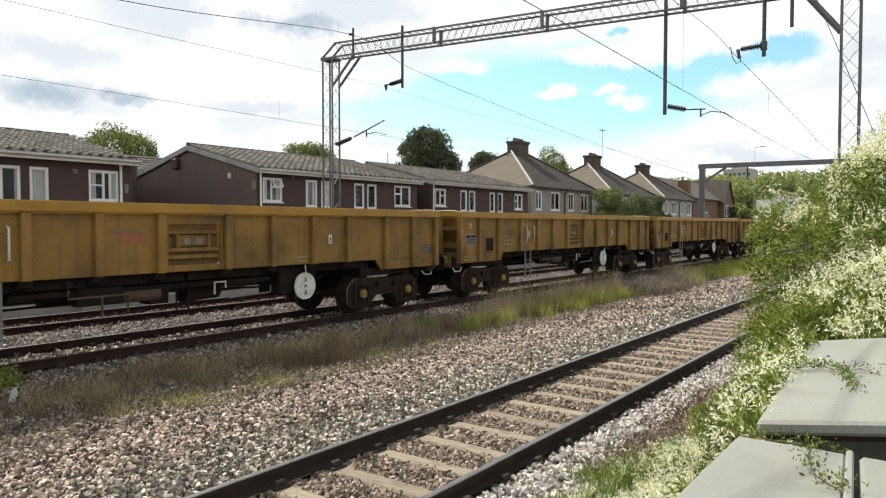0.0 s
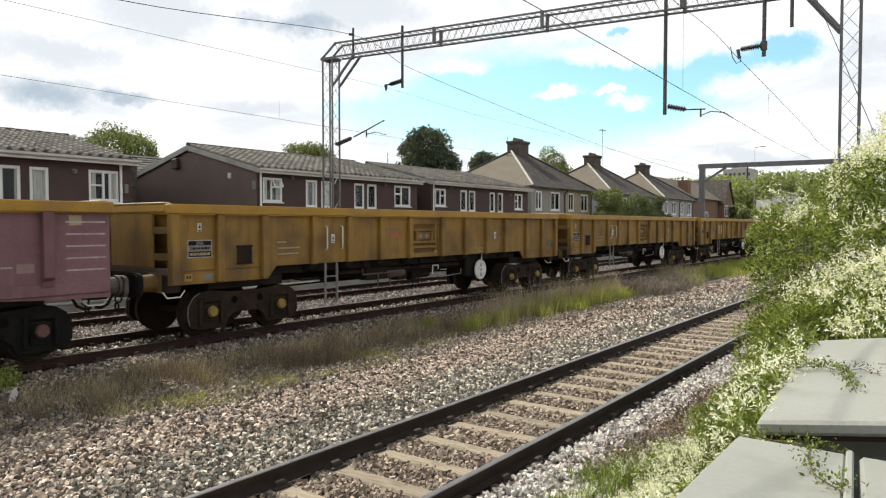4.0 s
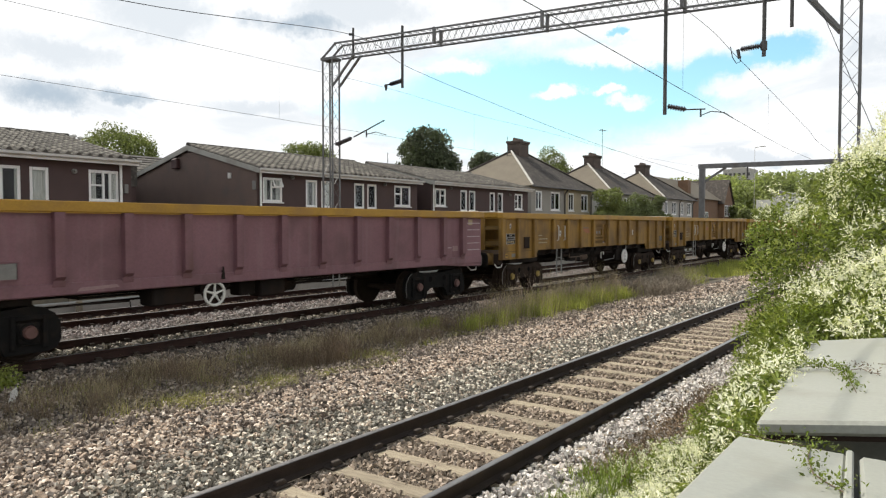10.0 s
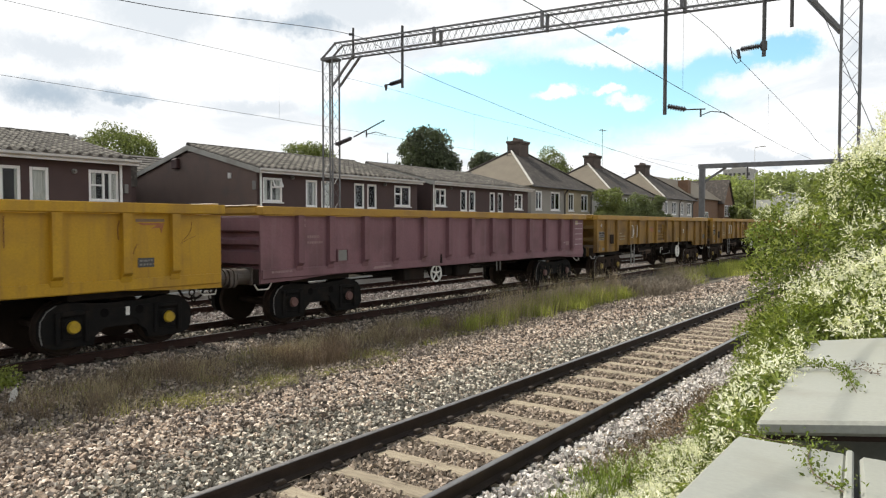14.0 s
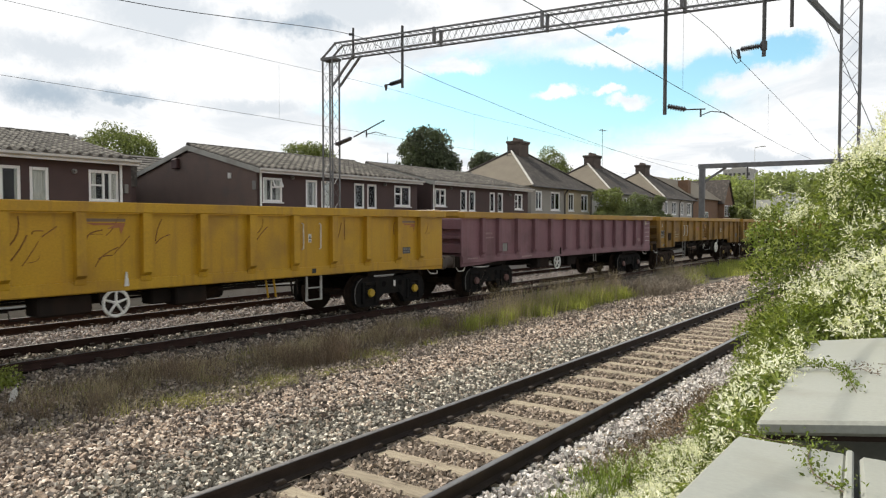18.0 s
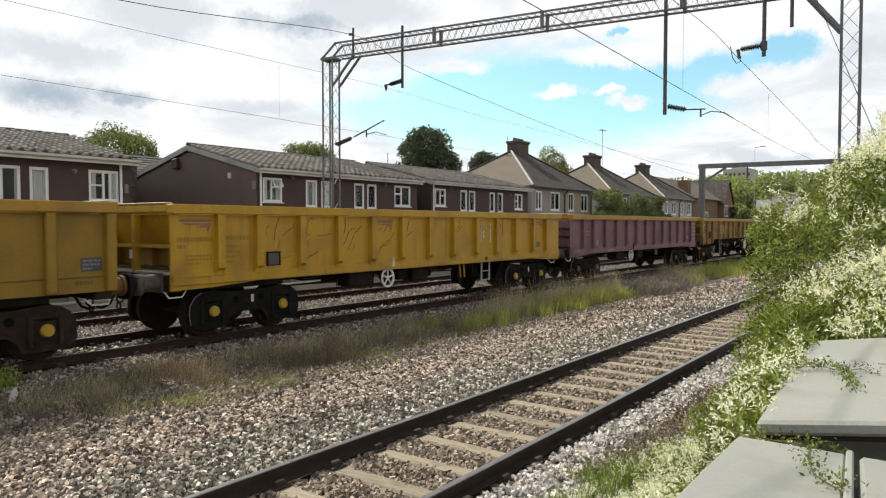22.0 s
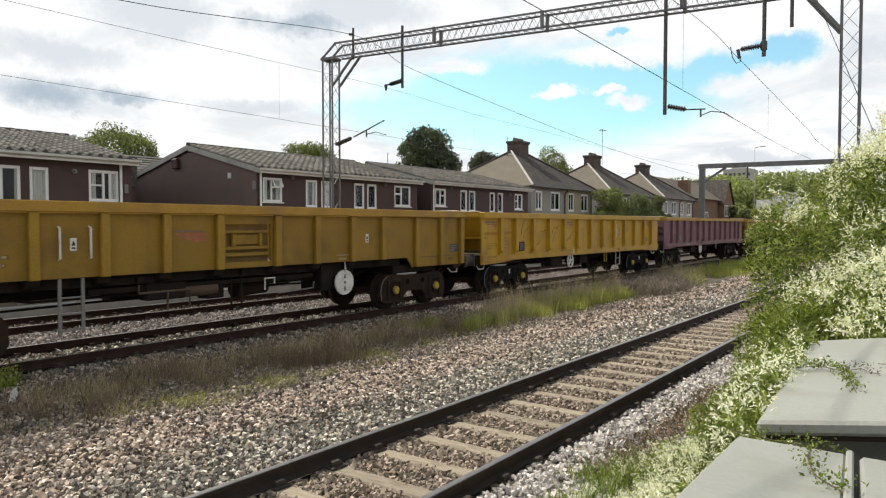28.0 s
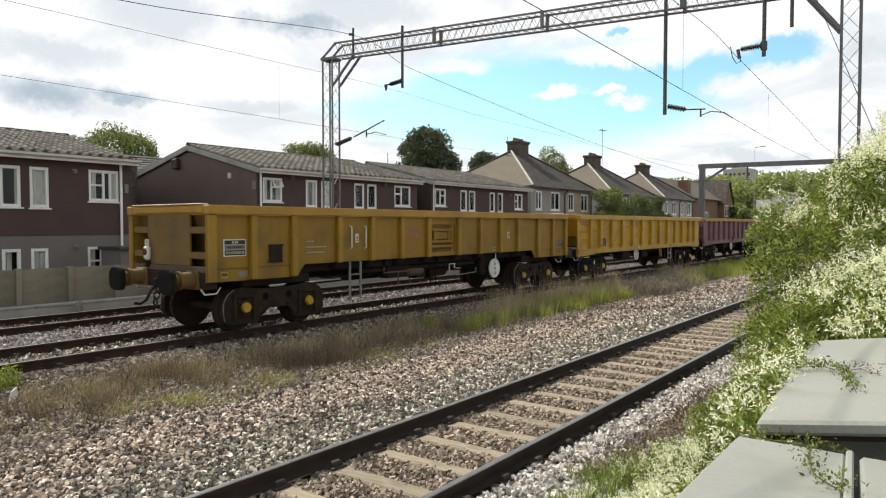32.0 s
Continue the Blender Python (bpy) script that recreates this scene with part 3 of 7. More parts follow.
def stones(name, count, x0, x1, y0, y1, size, material, label, near_bias=1.0, skip=None, heap=0.055, sink=0.0, ragged=0.0, small=False):
    """Loose worn stones strewn over a stretch of the bed; small ones have fewer faces."""
    x = x0 + (x1 - x0) * RNG.random(count) ** near_bias
    y = y0 + (y1 - y0) * RNG.random(count) + ragged * (RNG.normal(size=count) + np.sin(x * 1.7) + 0.7 * np.sin(x * 4.1 + 1))
    if skip is not None:
        keep = ~skip(x, y)
        x, y = x[keep], y[keep]
    n = len(x)
    if small:
        knob = np.array([(1.25, 0, 0), (-1.25, 0, 0), (0, 1.25, 0), (0, -1.25, 0), (0, 0, 1.25), (0, 0, -1.25)])
        v = knob[None] * RNG.uniform(0.7, 1.1, (n, 6, 1)) + RNG.normal(size=(n, 6, 3)) * 0.25
        q = np.array([(0, 2, 4), (2, 1, 4), (1, 3, 4), (3, 0, 4), (2, 0, 5), (1, 2, 5), (3, 1, 5), (0, 3, 5)])
    else:
        knob = np.array([(a, b, c) for a in (-1, 1) for b in (-1, 1) for c in (-1, 1)], dtype=float)
        v = knob[None] * RNG.uniform(0.5, 1.0, (n, 8, 3))
        q = np.array([(0, 1, 3, 2), (4, 6, 7, 5), (0, 4, 5, 1), (2, 3, 7, 6), (0, 2, 6, 4), (1, 5, 7, 3)])
    s = size * RNG.uniform(0.6, 1.25, (n, 1, 1)) * np.stack([RNG.uniform(1.0, 1.65, n), RNG.uniform(0.75, 1.05, n), RNG.uniform(0.55, 0.9, n)], 1)[:, None, :]
    v = np.einsum("nij,nkj->nki", turns(n), v * s * 0.5)
    v += np.stack([x, y, ground_z(x, y) - sink + RNG.uniform(0.0, heap, n)], 1)[:, None, :]
    f = (np.arange(n)[:, None, None] * len(knob) + q[None]).reshape(-1, q.shape[1])
    me = array_mesh(name, v.reshape(-1, 3), f, material)
    solid(name, me, None, label, "ballast", kind="stuff")


# ---- the tracks ----
def rail_profile():
    """Half of a flat-bottom rail's section, in metres, top at zero."""
    half = [(0.034, -0.004), (0.036, -0.012), (0.035, -0.036), (0.010, -0.048), (0.009, -0.122), (0.030, -0.135), (0.066, -0.146), (0.066, -0.155)]
    return half + [(-a, b) for a, b in half[::-1]]


def track(label, yc, x0, x1, spacing, sleeper_from, sleeper_to, worn, group, timber, looks, steel):
    """Two rails on sleepers."""
    for side in (-1, 1):
        rail = thing("rail", label, "rail", group)
        part("rail_body", Geo().prism([(yc + side * 0.7525 + a, b) for a, b in rail_profile()], "x", x0, x1), steel, rail)
        head = [(-0.034, -0.004), (0.034, -0.004), (0.026, 0.001), (-0.026, 0.001)]
        part("running_surface", Geo().prism([(yc + side * 0.7525 + a, b) for a, b in head], "x", x0, x1), M_RAILTOP, rail, worn)
    blank = Geo().box(-0.105, 0.105, -1.28, 1.28, -0.14, 0.0, 0.018).mesh("sleeper", timber)
    plate = Geo()
    plate.box(-0.09, 0.09, -0.16, 0.16, 0.0, 0.022, 0.006).box(-0.05, 0.05, -0.13, -0.075, 0.02, 0.07, 0.008).box(-0.05, 0.05, 0.075, 0.13, 0.02, 0.07, 0.008)
    for yb in (-0.11, 0.11):
        plate.tube((0.06, yb, 0.02), (0.06, yb, 0.05), 0.016, 0.012, 6)
    chair = plate.mesh("rail_fastening", M_CHAIR)
    n = int((sleeper_to - sleeper_from) / spacing)
    for k in range(n):
        x = sleeper_from + k * spacing + random.uniform(-0.02, 0.02)
        s = new("sleeper", blank)
        s.matrix_basis = pose(x, yc + random.uniform(-0.03, 0.03), -0.162 + random.uniform(-0.004, 0.004), 0, 0, random.uniform(-1.2, 1.2))
        tagged(s, looks, "sleeper", group + " sleepers")
        for side in (-1, 1):
            c = part("rail_fastening", chair, None, s)
            c.matrix_basis = pose(0, side * 0.7525, 0.0)


TRACKS = (4.08, 12.5, 16.6)
track("dark rusty rail on weathered timber sleepers", TRACKS[0], -14, 230, 0.633, -13.7, 46, "bare worn running surface", "near track", M_SLEEP, "weathered tan timber sleeper bedded in ballast", M_RAIL)
track("rusty rail under the goods train", TRACKS[1], -40, 230, 0.66, 2, 46, "grey worn running surface", "train track", M_SLEEP_D, "dark sleeper half buried in ballast", M_RAIL_R)
track("rusty rail of the track beside the fence", TRACKS[2], -40, 230, 0.66, 2, 46, "grey worn running surface", "far track", M_SLEEP_D, "dark sleeper half buried in ballast", M_RAIL_R)


def on_sleeper(yc, first=2.0, step=0.66):
    def test(x, y):
        k = (x - first) % step
        return (abs(y - yc) < 1.2) & ((k < 0.085) | (k > step - 0.085)) & (RNG.random(len(x)) < 0.97)
    return test


stones("ballast_rail_shoulder", 33000, 1.7, 14, 4.98, 6.3, 0.043, M_STONE_R, "loose grey-green ballast stones beside the rail", 1.15, heap=0.09)
stones("ballast_shoulder", 45000, 2.1, 14, 6.1, 7.5, 0.045, M_STONE, "loose brown ballast stones of the shoulder", 1.15, heap=0.1, ragged=0.13)
stones("ballast_behind", 9000, -12, 2.2, 5.0, 7.8, 0.075, M_STONE, "loose brown ballast stones alongside the track", heap=0.07, ragged=0.1, small=True)
stones("ballast_near_behind", 7000, -12, 2.75, 1.7, 3.2, 0.062, M_STONE_G, "pale grey ballast stones alongside the track", heap=0.05, small=True)
stones("ballast_rails_behind", 3000, -12, 1.2, 3.40, 4.76, 0.07, M_STONE_D, "brown ballast stones between the rails", 1.0, on_sleeper(4.08, -13.7, 0.633), 0.03, small=True)
stones("ballast_far_rail_shoulder", 8000, 13.5, 40, 4.98, 6.4, 0.065, M_STONE_R, "grey ballast stones further along the rail", 1.6, small=True)
stones("ballast_far_shoulder", 13500, 13.5, 50, 6.0, 7.95, 0.068, M_STONE, "brown ballast stones further along the shoulder", 1.7, small=True)
stones("ballast_between_rails", 20000, 1.0, 26, 3.40, 4.76, 0.05, M_STONE_D, "grimy brown ballast between the rails", 1.5, on_sleeper(4.08, -13.7, 0.633), 0.03)
stones("ballast_grey_shoulder", 21000, 2.6, 16, 1.7, 3.2, 0.043, M_STONE_G, "pale grey ballast beside the nearest rail", 1.3, heap=0.06)
stones("ballast_by_train_track", 13000, 4.5, 40, 13.45, 15.75, 0.062, M_STONE_M, "sooty grey ballast between the two further tracks", 1.6, small=True)
stones("ballast_in_train_track", 5500, 3.5, 36, 11.85, 13.15, 0.065, M_STONE_R, "oily grey ballast under the train", 1.6, None, 0.06, small=True)
stones("ballast_by_fence", 4500, 4, 34, 16.0, 18.6, 0.07, M_STONE_D, "brown ballast by the fence", 1.5, None, 0.06, small=True)
stones("gravel_in_weeds", 48000, 2.6, 28, 7.25, 11.6, 0.049, M_STONE_W, "small weathered gravel among the weeds", 1.2, heap=0.035, small=True)


# ---- the goods train ----
WAGON = 14.75
LONG = 14.97
PITCH = 15.78
TRAIN_Y = 12.5


def bogie(parent, xc, cap, marked, steel):
    """A two-axle bogie: bolster, cast side frames with sunk axle boxes, springs and brake shoes."""
    b = part("bogie", Geo().box(xc - 0.28, xc + 0.28, -0.95, 0.95, 0.5, 0.78, 0.03).box(xc - 0.2, xc + 0.2, -0.3, 0.3, 0.78, 0.9), steel, parent, "black cast-steel two-axle bogie")
    out = [(-1.33, 0.34), (-1.26, 0.22), (-1.12, 0.17), (-0.5, 0.17), (-0.44, 0.32), (-0.3, 0.43), (0.3, 0.43), (0.44, 0.32), (0.5, 0.17), (1.12, 0.17), (1.26, 0.22), (1.33, 0.34),
           (1.32, 0.62), (1.24, 0.76), (1.08, 0.86), (0.86, 0.9), (0.62, 0.87), (0.3, 0.84), (-0.3, 0.84), (-0.62, 0.87), (-0.86, 0.9), (-1.08, 0.86), (-1.24, 0.76), (-1.32, 0.62)]
    for s in (-1, 1):
        part("side_frame", Geo().prism([(xc + a, z) for a, z in out], "y", s * 0.95, s * 1.07), steel, b)
        part("frame_web", Geo().prism([(xc + a * 0.62, 0.64 + (z - 0.6) * 0.42) for a, z in out], "y", s * 1.07, s * 1.09), steel, b)
        for dx in (-0.84, 0.84):
            ax = xc + dx
            rim = Geo()
            for a0, a1, z0, z1 in ((-0.27, -0.19, 0.24, 0.76), (0.19, 0.27, 0.24, 0.76), (-0.19, 0.19, 0.68, 0.76)):
                rim.box(ax + a0, ax + a1, *sorted((s * 1.07, s * 1.13)), z0, z1, 0.015)
            part("axle_guide", rim, steel, b)
            part("axle_box", Geo().box(ax - 0.17, ax + 0.17, *sorted((s * 1.07, s * 1.1)), 0.3, 0.66, 0.03).tube((ax, s * 1.1, 0.5), (ax, s * 1.14, 0.5), 0.145, 0.135, 16), steel, b)
            part("axle_cap", Geo().tube((ax, s * 1.14, 0.5), (ax, s * 1.19, 0.5), 0.108, 0.09, 18), cap, b)
            part("brake_shoe", Geo().prism([(ax - 0.47 * (1 if dx > 0 else -1) + q, z) for q, z in ((-0.05, 0.3), (0.05, 0.3), (0.06, 0.62), (-0.06, 0.62))], "y", *sorted((s * 0.7, s * 0.84))), M_WHEEL, b)
        # black discs on the surface paint in the dark of two holes
        for q in (-0.31, 0.31):
            part("hole_disc", Geo().tube((xc + q, s * 1.085, 0.68), (xc + q, s * 1.094, 0.68), 0.075, 0.075, 14), M_HOLE, b)
        for q in (-0.5, -0.4, 0.4, 0.5):
            part("bolt", Geo().tube((xc + q, s * 1.07, 0.62), (xc + q, s * 1.1, 0.62), 0.025, 0.022, 6), steel, b)
        part("pale_frame_edge", Geo().path([(xc - 1.30, s * 1.075, 0.26), (xc - 1.335, s * 1.075, 0.45), (xc - 1.32, s * 1.075, 0.63), (xc - 1.22, s * 1.075, 0.78), (xc - 1.08, s * 1.075, 0.865)], 0.009, 5), M_PLATE, b, "pale line along the rounded end of the casting")
        if marked:
            part("bogie_mark", Geo().box(xc + 0.06, xc + 0.13, *sorted((s * 1.09, s * 1.095)), 0.6, 0.75), M_WHITE, b, "small white stencilled mark")
    return b


def wheelset_mesh():
    g = Geo().tube((0, -1.0, 0), (0, 1.0, 0), 0.075, 0.075, 10)
    for s in (-1, 1):
        g.tube((0, s * 0.70, 0), (0, s * 0.83, 0), 0.455, 0.45, 28)
        g.tube((0, s * 0.68, 0), (0, s * 0.705, 0), 0.48, 0.48, 28)
        g.ring((0, s * 0.835, 0), "y", 0.4, 0.03, 28, 5)
        g.tube((0, s * 0.83, 0), (0, s * 0.9, 0), 0.15, 0.12, 14)
        for k in range(4):
            t = math.pi / 2 * k + 0.4
            g.tube((0.27 * math.cos(t), s * 0.835, 0.27 * math.sin(t)), (0.27 * math.cos(t), s * 0.845, 0.27 * math.sin(t)), 0.05, 0.05, 10)
    return g.mesh("wheelset", M_WHEEL)


WHEELSET = wheelset_mesh()


def lettering(parent, text, x, z, size, material, y):
    """Readable words on a side that faces the near track."""
    cu = bpy.data.curves.new("lettering", "FONT")
    cu.body, cu.size, cu.extrude = text, size, 0.0005
    cu.align_x, cu.align_y, cu.resolution_u = "CENTER", "CENTER", 2
    tmp = bpy.data.objects.new("lettering", cu)
    me = bpy.data.meshes.new_from_object(tmp)
    bpy.data.objects.remove(tmp)
    me.materials.clear()
    me.materials.append(material)
    ob = part("lettering", me, None, parent)
    ob.matrix_basis = pose(x, y, z, 90, 0, 0)
    return ob


def running_gear(w, cap, barrel, wide_heads, tail, l=WAGON, marked=False):
    """Bogies, wheelsets, centre sill, brake gear, buffers and couplings under a wagon."""
    for xc in (1.84, l - 1.84):
        part("body_bolster", Geo().box(xc - 0.9, xc + 0.9, -1.1, 1.1, 0.91, 1.12, 0.02), M_UNDER, w)
        b = bogie(w, xc, cap, marked, M_BOGIE_B if wide_heads else M_BOGIE)
        for dx in (-0.84, 0.84):
            o = part("wheelset", WHEELSET, None, b)
            o.matrix_basis = pose(xc + dx, 0, 0.455)
    part("centre_sill", Geo().box(0.25, l - 0.25, -0.32, 0.32, 0.9, 1.22, 0.02), M_UNDER, w)
    for x in (3.5, 5.2, 7.375, 9.5, 11.3):
        part("cross_bearer", Geo().prism([(-1.2, 1.14), (1.2, 1.14), (1.2, 1.26), (0.3, 1.3), (-0.3, 1.3), (-1.2, 1.26)], "x", x - 0.05, x + 0.05), M_UNDER, w)
    part("air_reservoir", Geo().tube((5.5, 0.55, 0.86), (6.9, 0.55, 0.86), 0.2, 0.2, 14), M_UNDER, w)
    part("brake_cylinder", Geo().tube((7.6, -0.55, 0.84), (8.4, -0.55, 0.84), 0.19, 0.15, 14).tube((8.4, -0.55, 0.84), (9.1, -0.5, 0.84), 0.03, 0.03, 6), M_UNDER, w)
    part("brake_valve", Geo().box(6.7, 7.1, -0.95, -0.6, 0.72, 1.02, 0.03).tube((6.9, -0.6, 0.86), (6.9, 0.4, 0.86), 0.03, 0.03, 6), M_UNDER, w)
    part("brake_pipe", Geo().path([(0.1, -0.45, 0.98), (3.2, -0.5, 1.0), (3.6, -0.75, 0.92), (11.0, -0.75, 0.92), (11.5, -0.5, 1.0), (l - 0.1, -0.45, 0.98)], 0.025, 6), M_UNDER, w)
    part("brake_rod", Geo().tube((3.0, 0.15, 0.7), (7.6, 0.1, 0.78), 0.022, 0.022, 6).tube((11.7, 0.15, 0.7), (9.1, 0.1, 0.78), 0.022, 0.022, 6), M_UNDER, w)
    for end, d in ((0.0, -1), (l, 1)):
        free = 0.6 if tail and d < 0 else 0.47
        for s in (-1, 1):
            y, z = s * 0.87, 1.1
            bf = part("buffer", Geo().tube((end, y, z), (end + d * 0.34, y, z), 0.165, 0.15, 18).tube((end + d * 0.34, y, z), (end + d * (free - 0.06), y, z), 0.115, 0.115, 14).box(end + d * 0.02 - 0.02, end + d * 0.02 + 0.02, y - 0.2, y + 0.2, z - 0.18, z + 0.18, 0.01), barrel, w, "worn buffer barrel with a black head")
            part("buffer_collar", Geo().tube((end + d * 0.3, y, z), (end + d * 0.36, y, z), 0.18, 0.18, 18), barrel, bf)
            half = (0.25, 0.225) if wide_heads else (0.19, 0.19)
            ring = [2 * math.pi * k / 24 for k in range(24)]
            head = [(y + half[0] * math.copysign(abs(math.cos(t)) ** 0.55, math.cos(t)), z - 0.02 + half[1] * math.copysign(abs(math.sin(t)) ** 0.55, math.sin(t))) for t in ring]
            part("buffer_head", Geo().prism(head, "x", *sorted((end + d * (free - 0.09), end + d * (free - 0.025)))).prism([(y + (a - y) * 0.88, z + (c - z) * 0.88) for a, c in head], "x", *sorted((end + d * (free - 0.025), end + d * (free - 0.002)))), M_BOGIE if wide_heads else barrel, bf)
            part("grab_loop", Geo().path([(end + d * 0.02, s * 1.12, 0.94), (end - d * 0.04, s * 1.16, 0.83), (end - d * 0.3, s * 1.16, 0.83), (end - d * 0.42, s * 1.12, 0.94)], 0.015, 6), M_WHITE, w, "white shunter's grab loop")
        part("draw_hook", Geo().tube((end, 0, 1.0), (end + d * 0.2, 0, 1.0), 0.05, 0.04, 8).tube((end + d * 0.2, 0, 1.0), (end + d * 0.26, 0, 1.1), 0.04, 0.03, 8), M_UNDER, w)
        g = Geo()
        for k in range(3):
            g.ring((end + d * (0.2 + 0.03 * k), 0, 0.9 - 0.13 * k), "y" if k % 2 else "x", 0.065, 0.018, 10, 5)
        part("coupling_chain", g, M_UNDER, w)
        part("brake_hose", Geo().path([(end + d * 0.02, 0.35, 0.95), (end + d * 0.14, 0.35, 0.85), (end + d * 0.25, 0.34, 0.66), (end + d * 0.38, 0.33, 0.6), (end + d * 0.5, 0.33, 0.62)], 0.028, 6), M_UNDER, w)


def print_block(parent, x0, x1, z0, z1, rows, material, y=-1.304, name="lettering"):
    """Rows of illegible lettering as short bars."""
    g, h = Geo(), (z1 - z0) / (rows * 2 - 1)
    rnd = random.Random(int(x0 * 100) + rows)
    for k in range(rows):
        x = x0
        end = x1 - (x1 - x0) * (0.45 if k == rows - 1 and rows > 2 else 0.0)
        while x < end:
            wd = min(rnd.uniform(0.02, 0.07), end - x)
            g.box(x, x + wd, y - 0.003, y, z1 - h * (2 * k + 1), z1 - h * 2 * k)
            x += wd + 0.018
    return part(name, g, material, parent)


def notice(parent, x, z, wd=0.1, ht=0.2, y=-1.302):
    """A small white safety notice with a black sign on it."""
    n = part("notice", Geo().box(x - wd / 2, x + wd / 2, y - 0.005, y, z - ht / 2, z + ht / 2), M_WHITE, parent, "small white safety notice")
    part("notice_sign", Geo().prism([(x - 0.032, z - 0.02), (x + 0.032, z - 0.02), (x, z + 0.07)], "y", y - 0.008, y - 0.006).box(x - 0.03, x + 0.03, y - 0.008, y - 0.006, z - 0.075, z - 0.045), M_DARK, n)


def side_sheet(s, outline, hole=None, l=WAGON):
    """One side of the body, with a pocket through it where one is given."""
    lo, hi = sorted((s * 1.25, s * 1.30))
    if hole is None:
        return Geo().prism(outline, "y", lo, hi)
    x0, x1, z0, z1 = hole
    low = [p for p in outline if p[1] < 2.3]
    half = len(low) // 2
    left, right = low[:half], low[half:]
    g = Geo().prism(left + [(x0, left[-1][1]), (x0, 2.33), (0, 2.33)], "y", lo, hi)
    g.prism([(x1, right[0][1])] + right + [(l, 2.33), (x1, 2.33)], "y", lo, hi)
    return g.box(x0, x1, lo, hi, left[-1][1], z0).box(x0, x1, lo, hi, z1, 2.33)


def wagon_shell(w, paint, top, deep, sill, hole=None, inner=M_YEL_G, l=WAGON):
    """Sides, floor and top rails of an open wagon."""
    if sill is None:
        o = [(0, 1.06), (2.2, 1.06), (2.42, 1.31), (l - 2.42, 1.31), (l - 2.2, 1.06), (l, 1.06), (l, 2.33), (0, 2.33)]
    else:
        o = [(0, 0.96), (0.9, 0.98), (1.9, 1.04), (l - 1.9, 1.04), (l - 0.9, 0.98), (l, 0.96), (l, 2.33), (0, 2.33)]
    for s in (-1, 1):
        part("side_sheet", side_sheet(s, o, hole if s < 0 else None, l), paint, w)
        lo, hi = sorted((s * 1.22, s * 1.425))
        part("top_rail", Geo().box(-0.02, l + 0.02, lo, hi, 2.345, 2.52, 0.014), top, w, "scuffed yellow top rail")
    part("load_floor", Geo().box(0.35, l - 0.35, -1.24, 1.24, 1.3, 1.36), M_RUSTY, w)
    for end, d in ((0.0, 1), (l, -1)):
        a, b = sorted((end - d * 0.02, end + d * 0.13))
        part("end_top_rail", Geo().box(a, b, -1.215, 1.215, 2.345, 2.53, 0.045), top, w, "sunlit yellow end rail")
        slope = [(end + d * 0.14, 2.34), (end + d * 0.19, 2.34), (end + d * (deep + 0.05), 1.7), (end + d * (deep + 0.05), 1.2), (end + d * deep, 1.2), (end + d * deep, 1.7)]
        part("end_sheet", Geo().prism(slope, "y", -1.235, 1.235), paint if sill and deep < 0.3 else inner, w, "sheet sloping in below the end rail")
        # cream strip paints in the sunlight caught along the top of the end
        a, b = sorted((end - d * 0.028, end + d * 0.1))
        part("sunlit_lip", Geo().box(a, b, -1.2, 1.2, 2.531, 2.552, 0.006), M_LIP, w, "pale strip for the sunlight along the end edge")
        a, b = sorted((end, end + d * 0.28))
        part("headstock", Geo().box(a, b, -1.22, 1.22, 0.92, 1.24, 0.015), M_WHEEL if sill is None else M_UNDER, w, "dark rust-brown headstock beam")


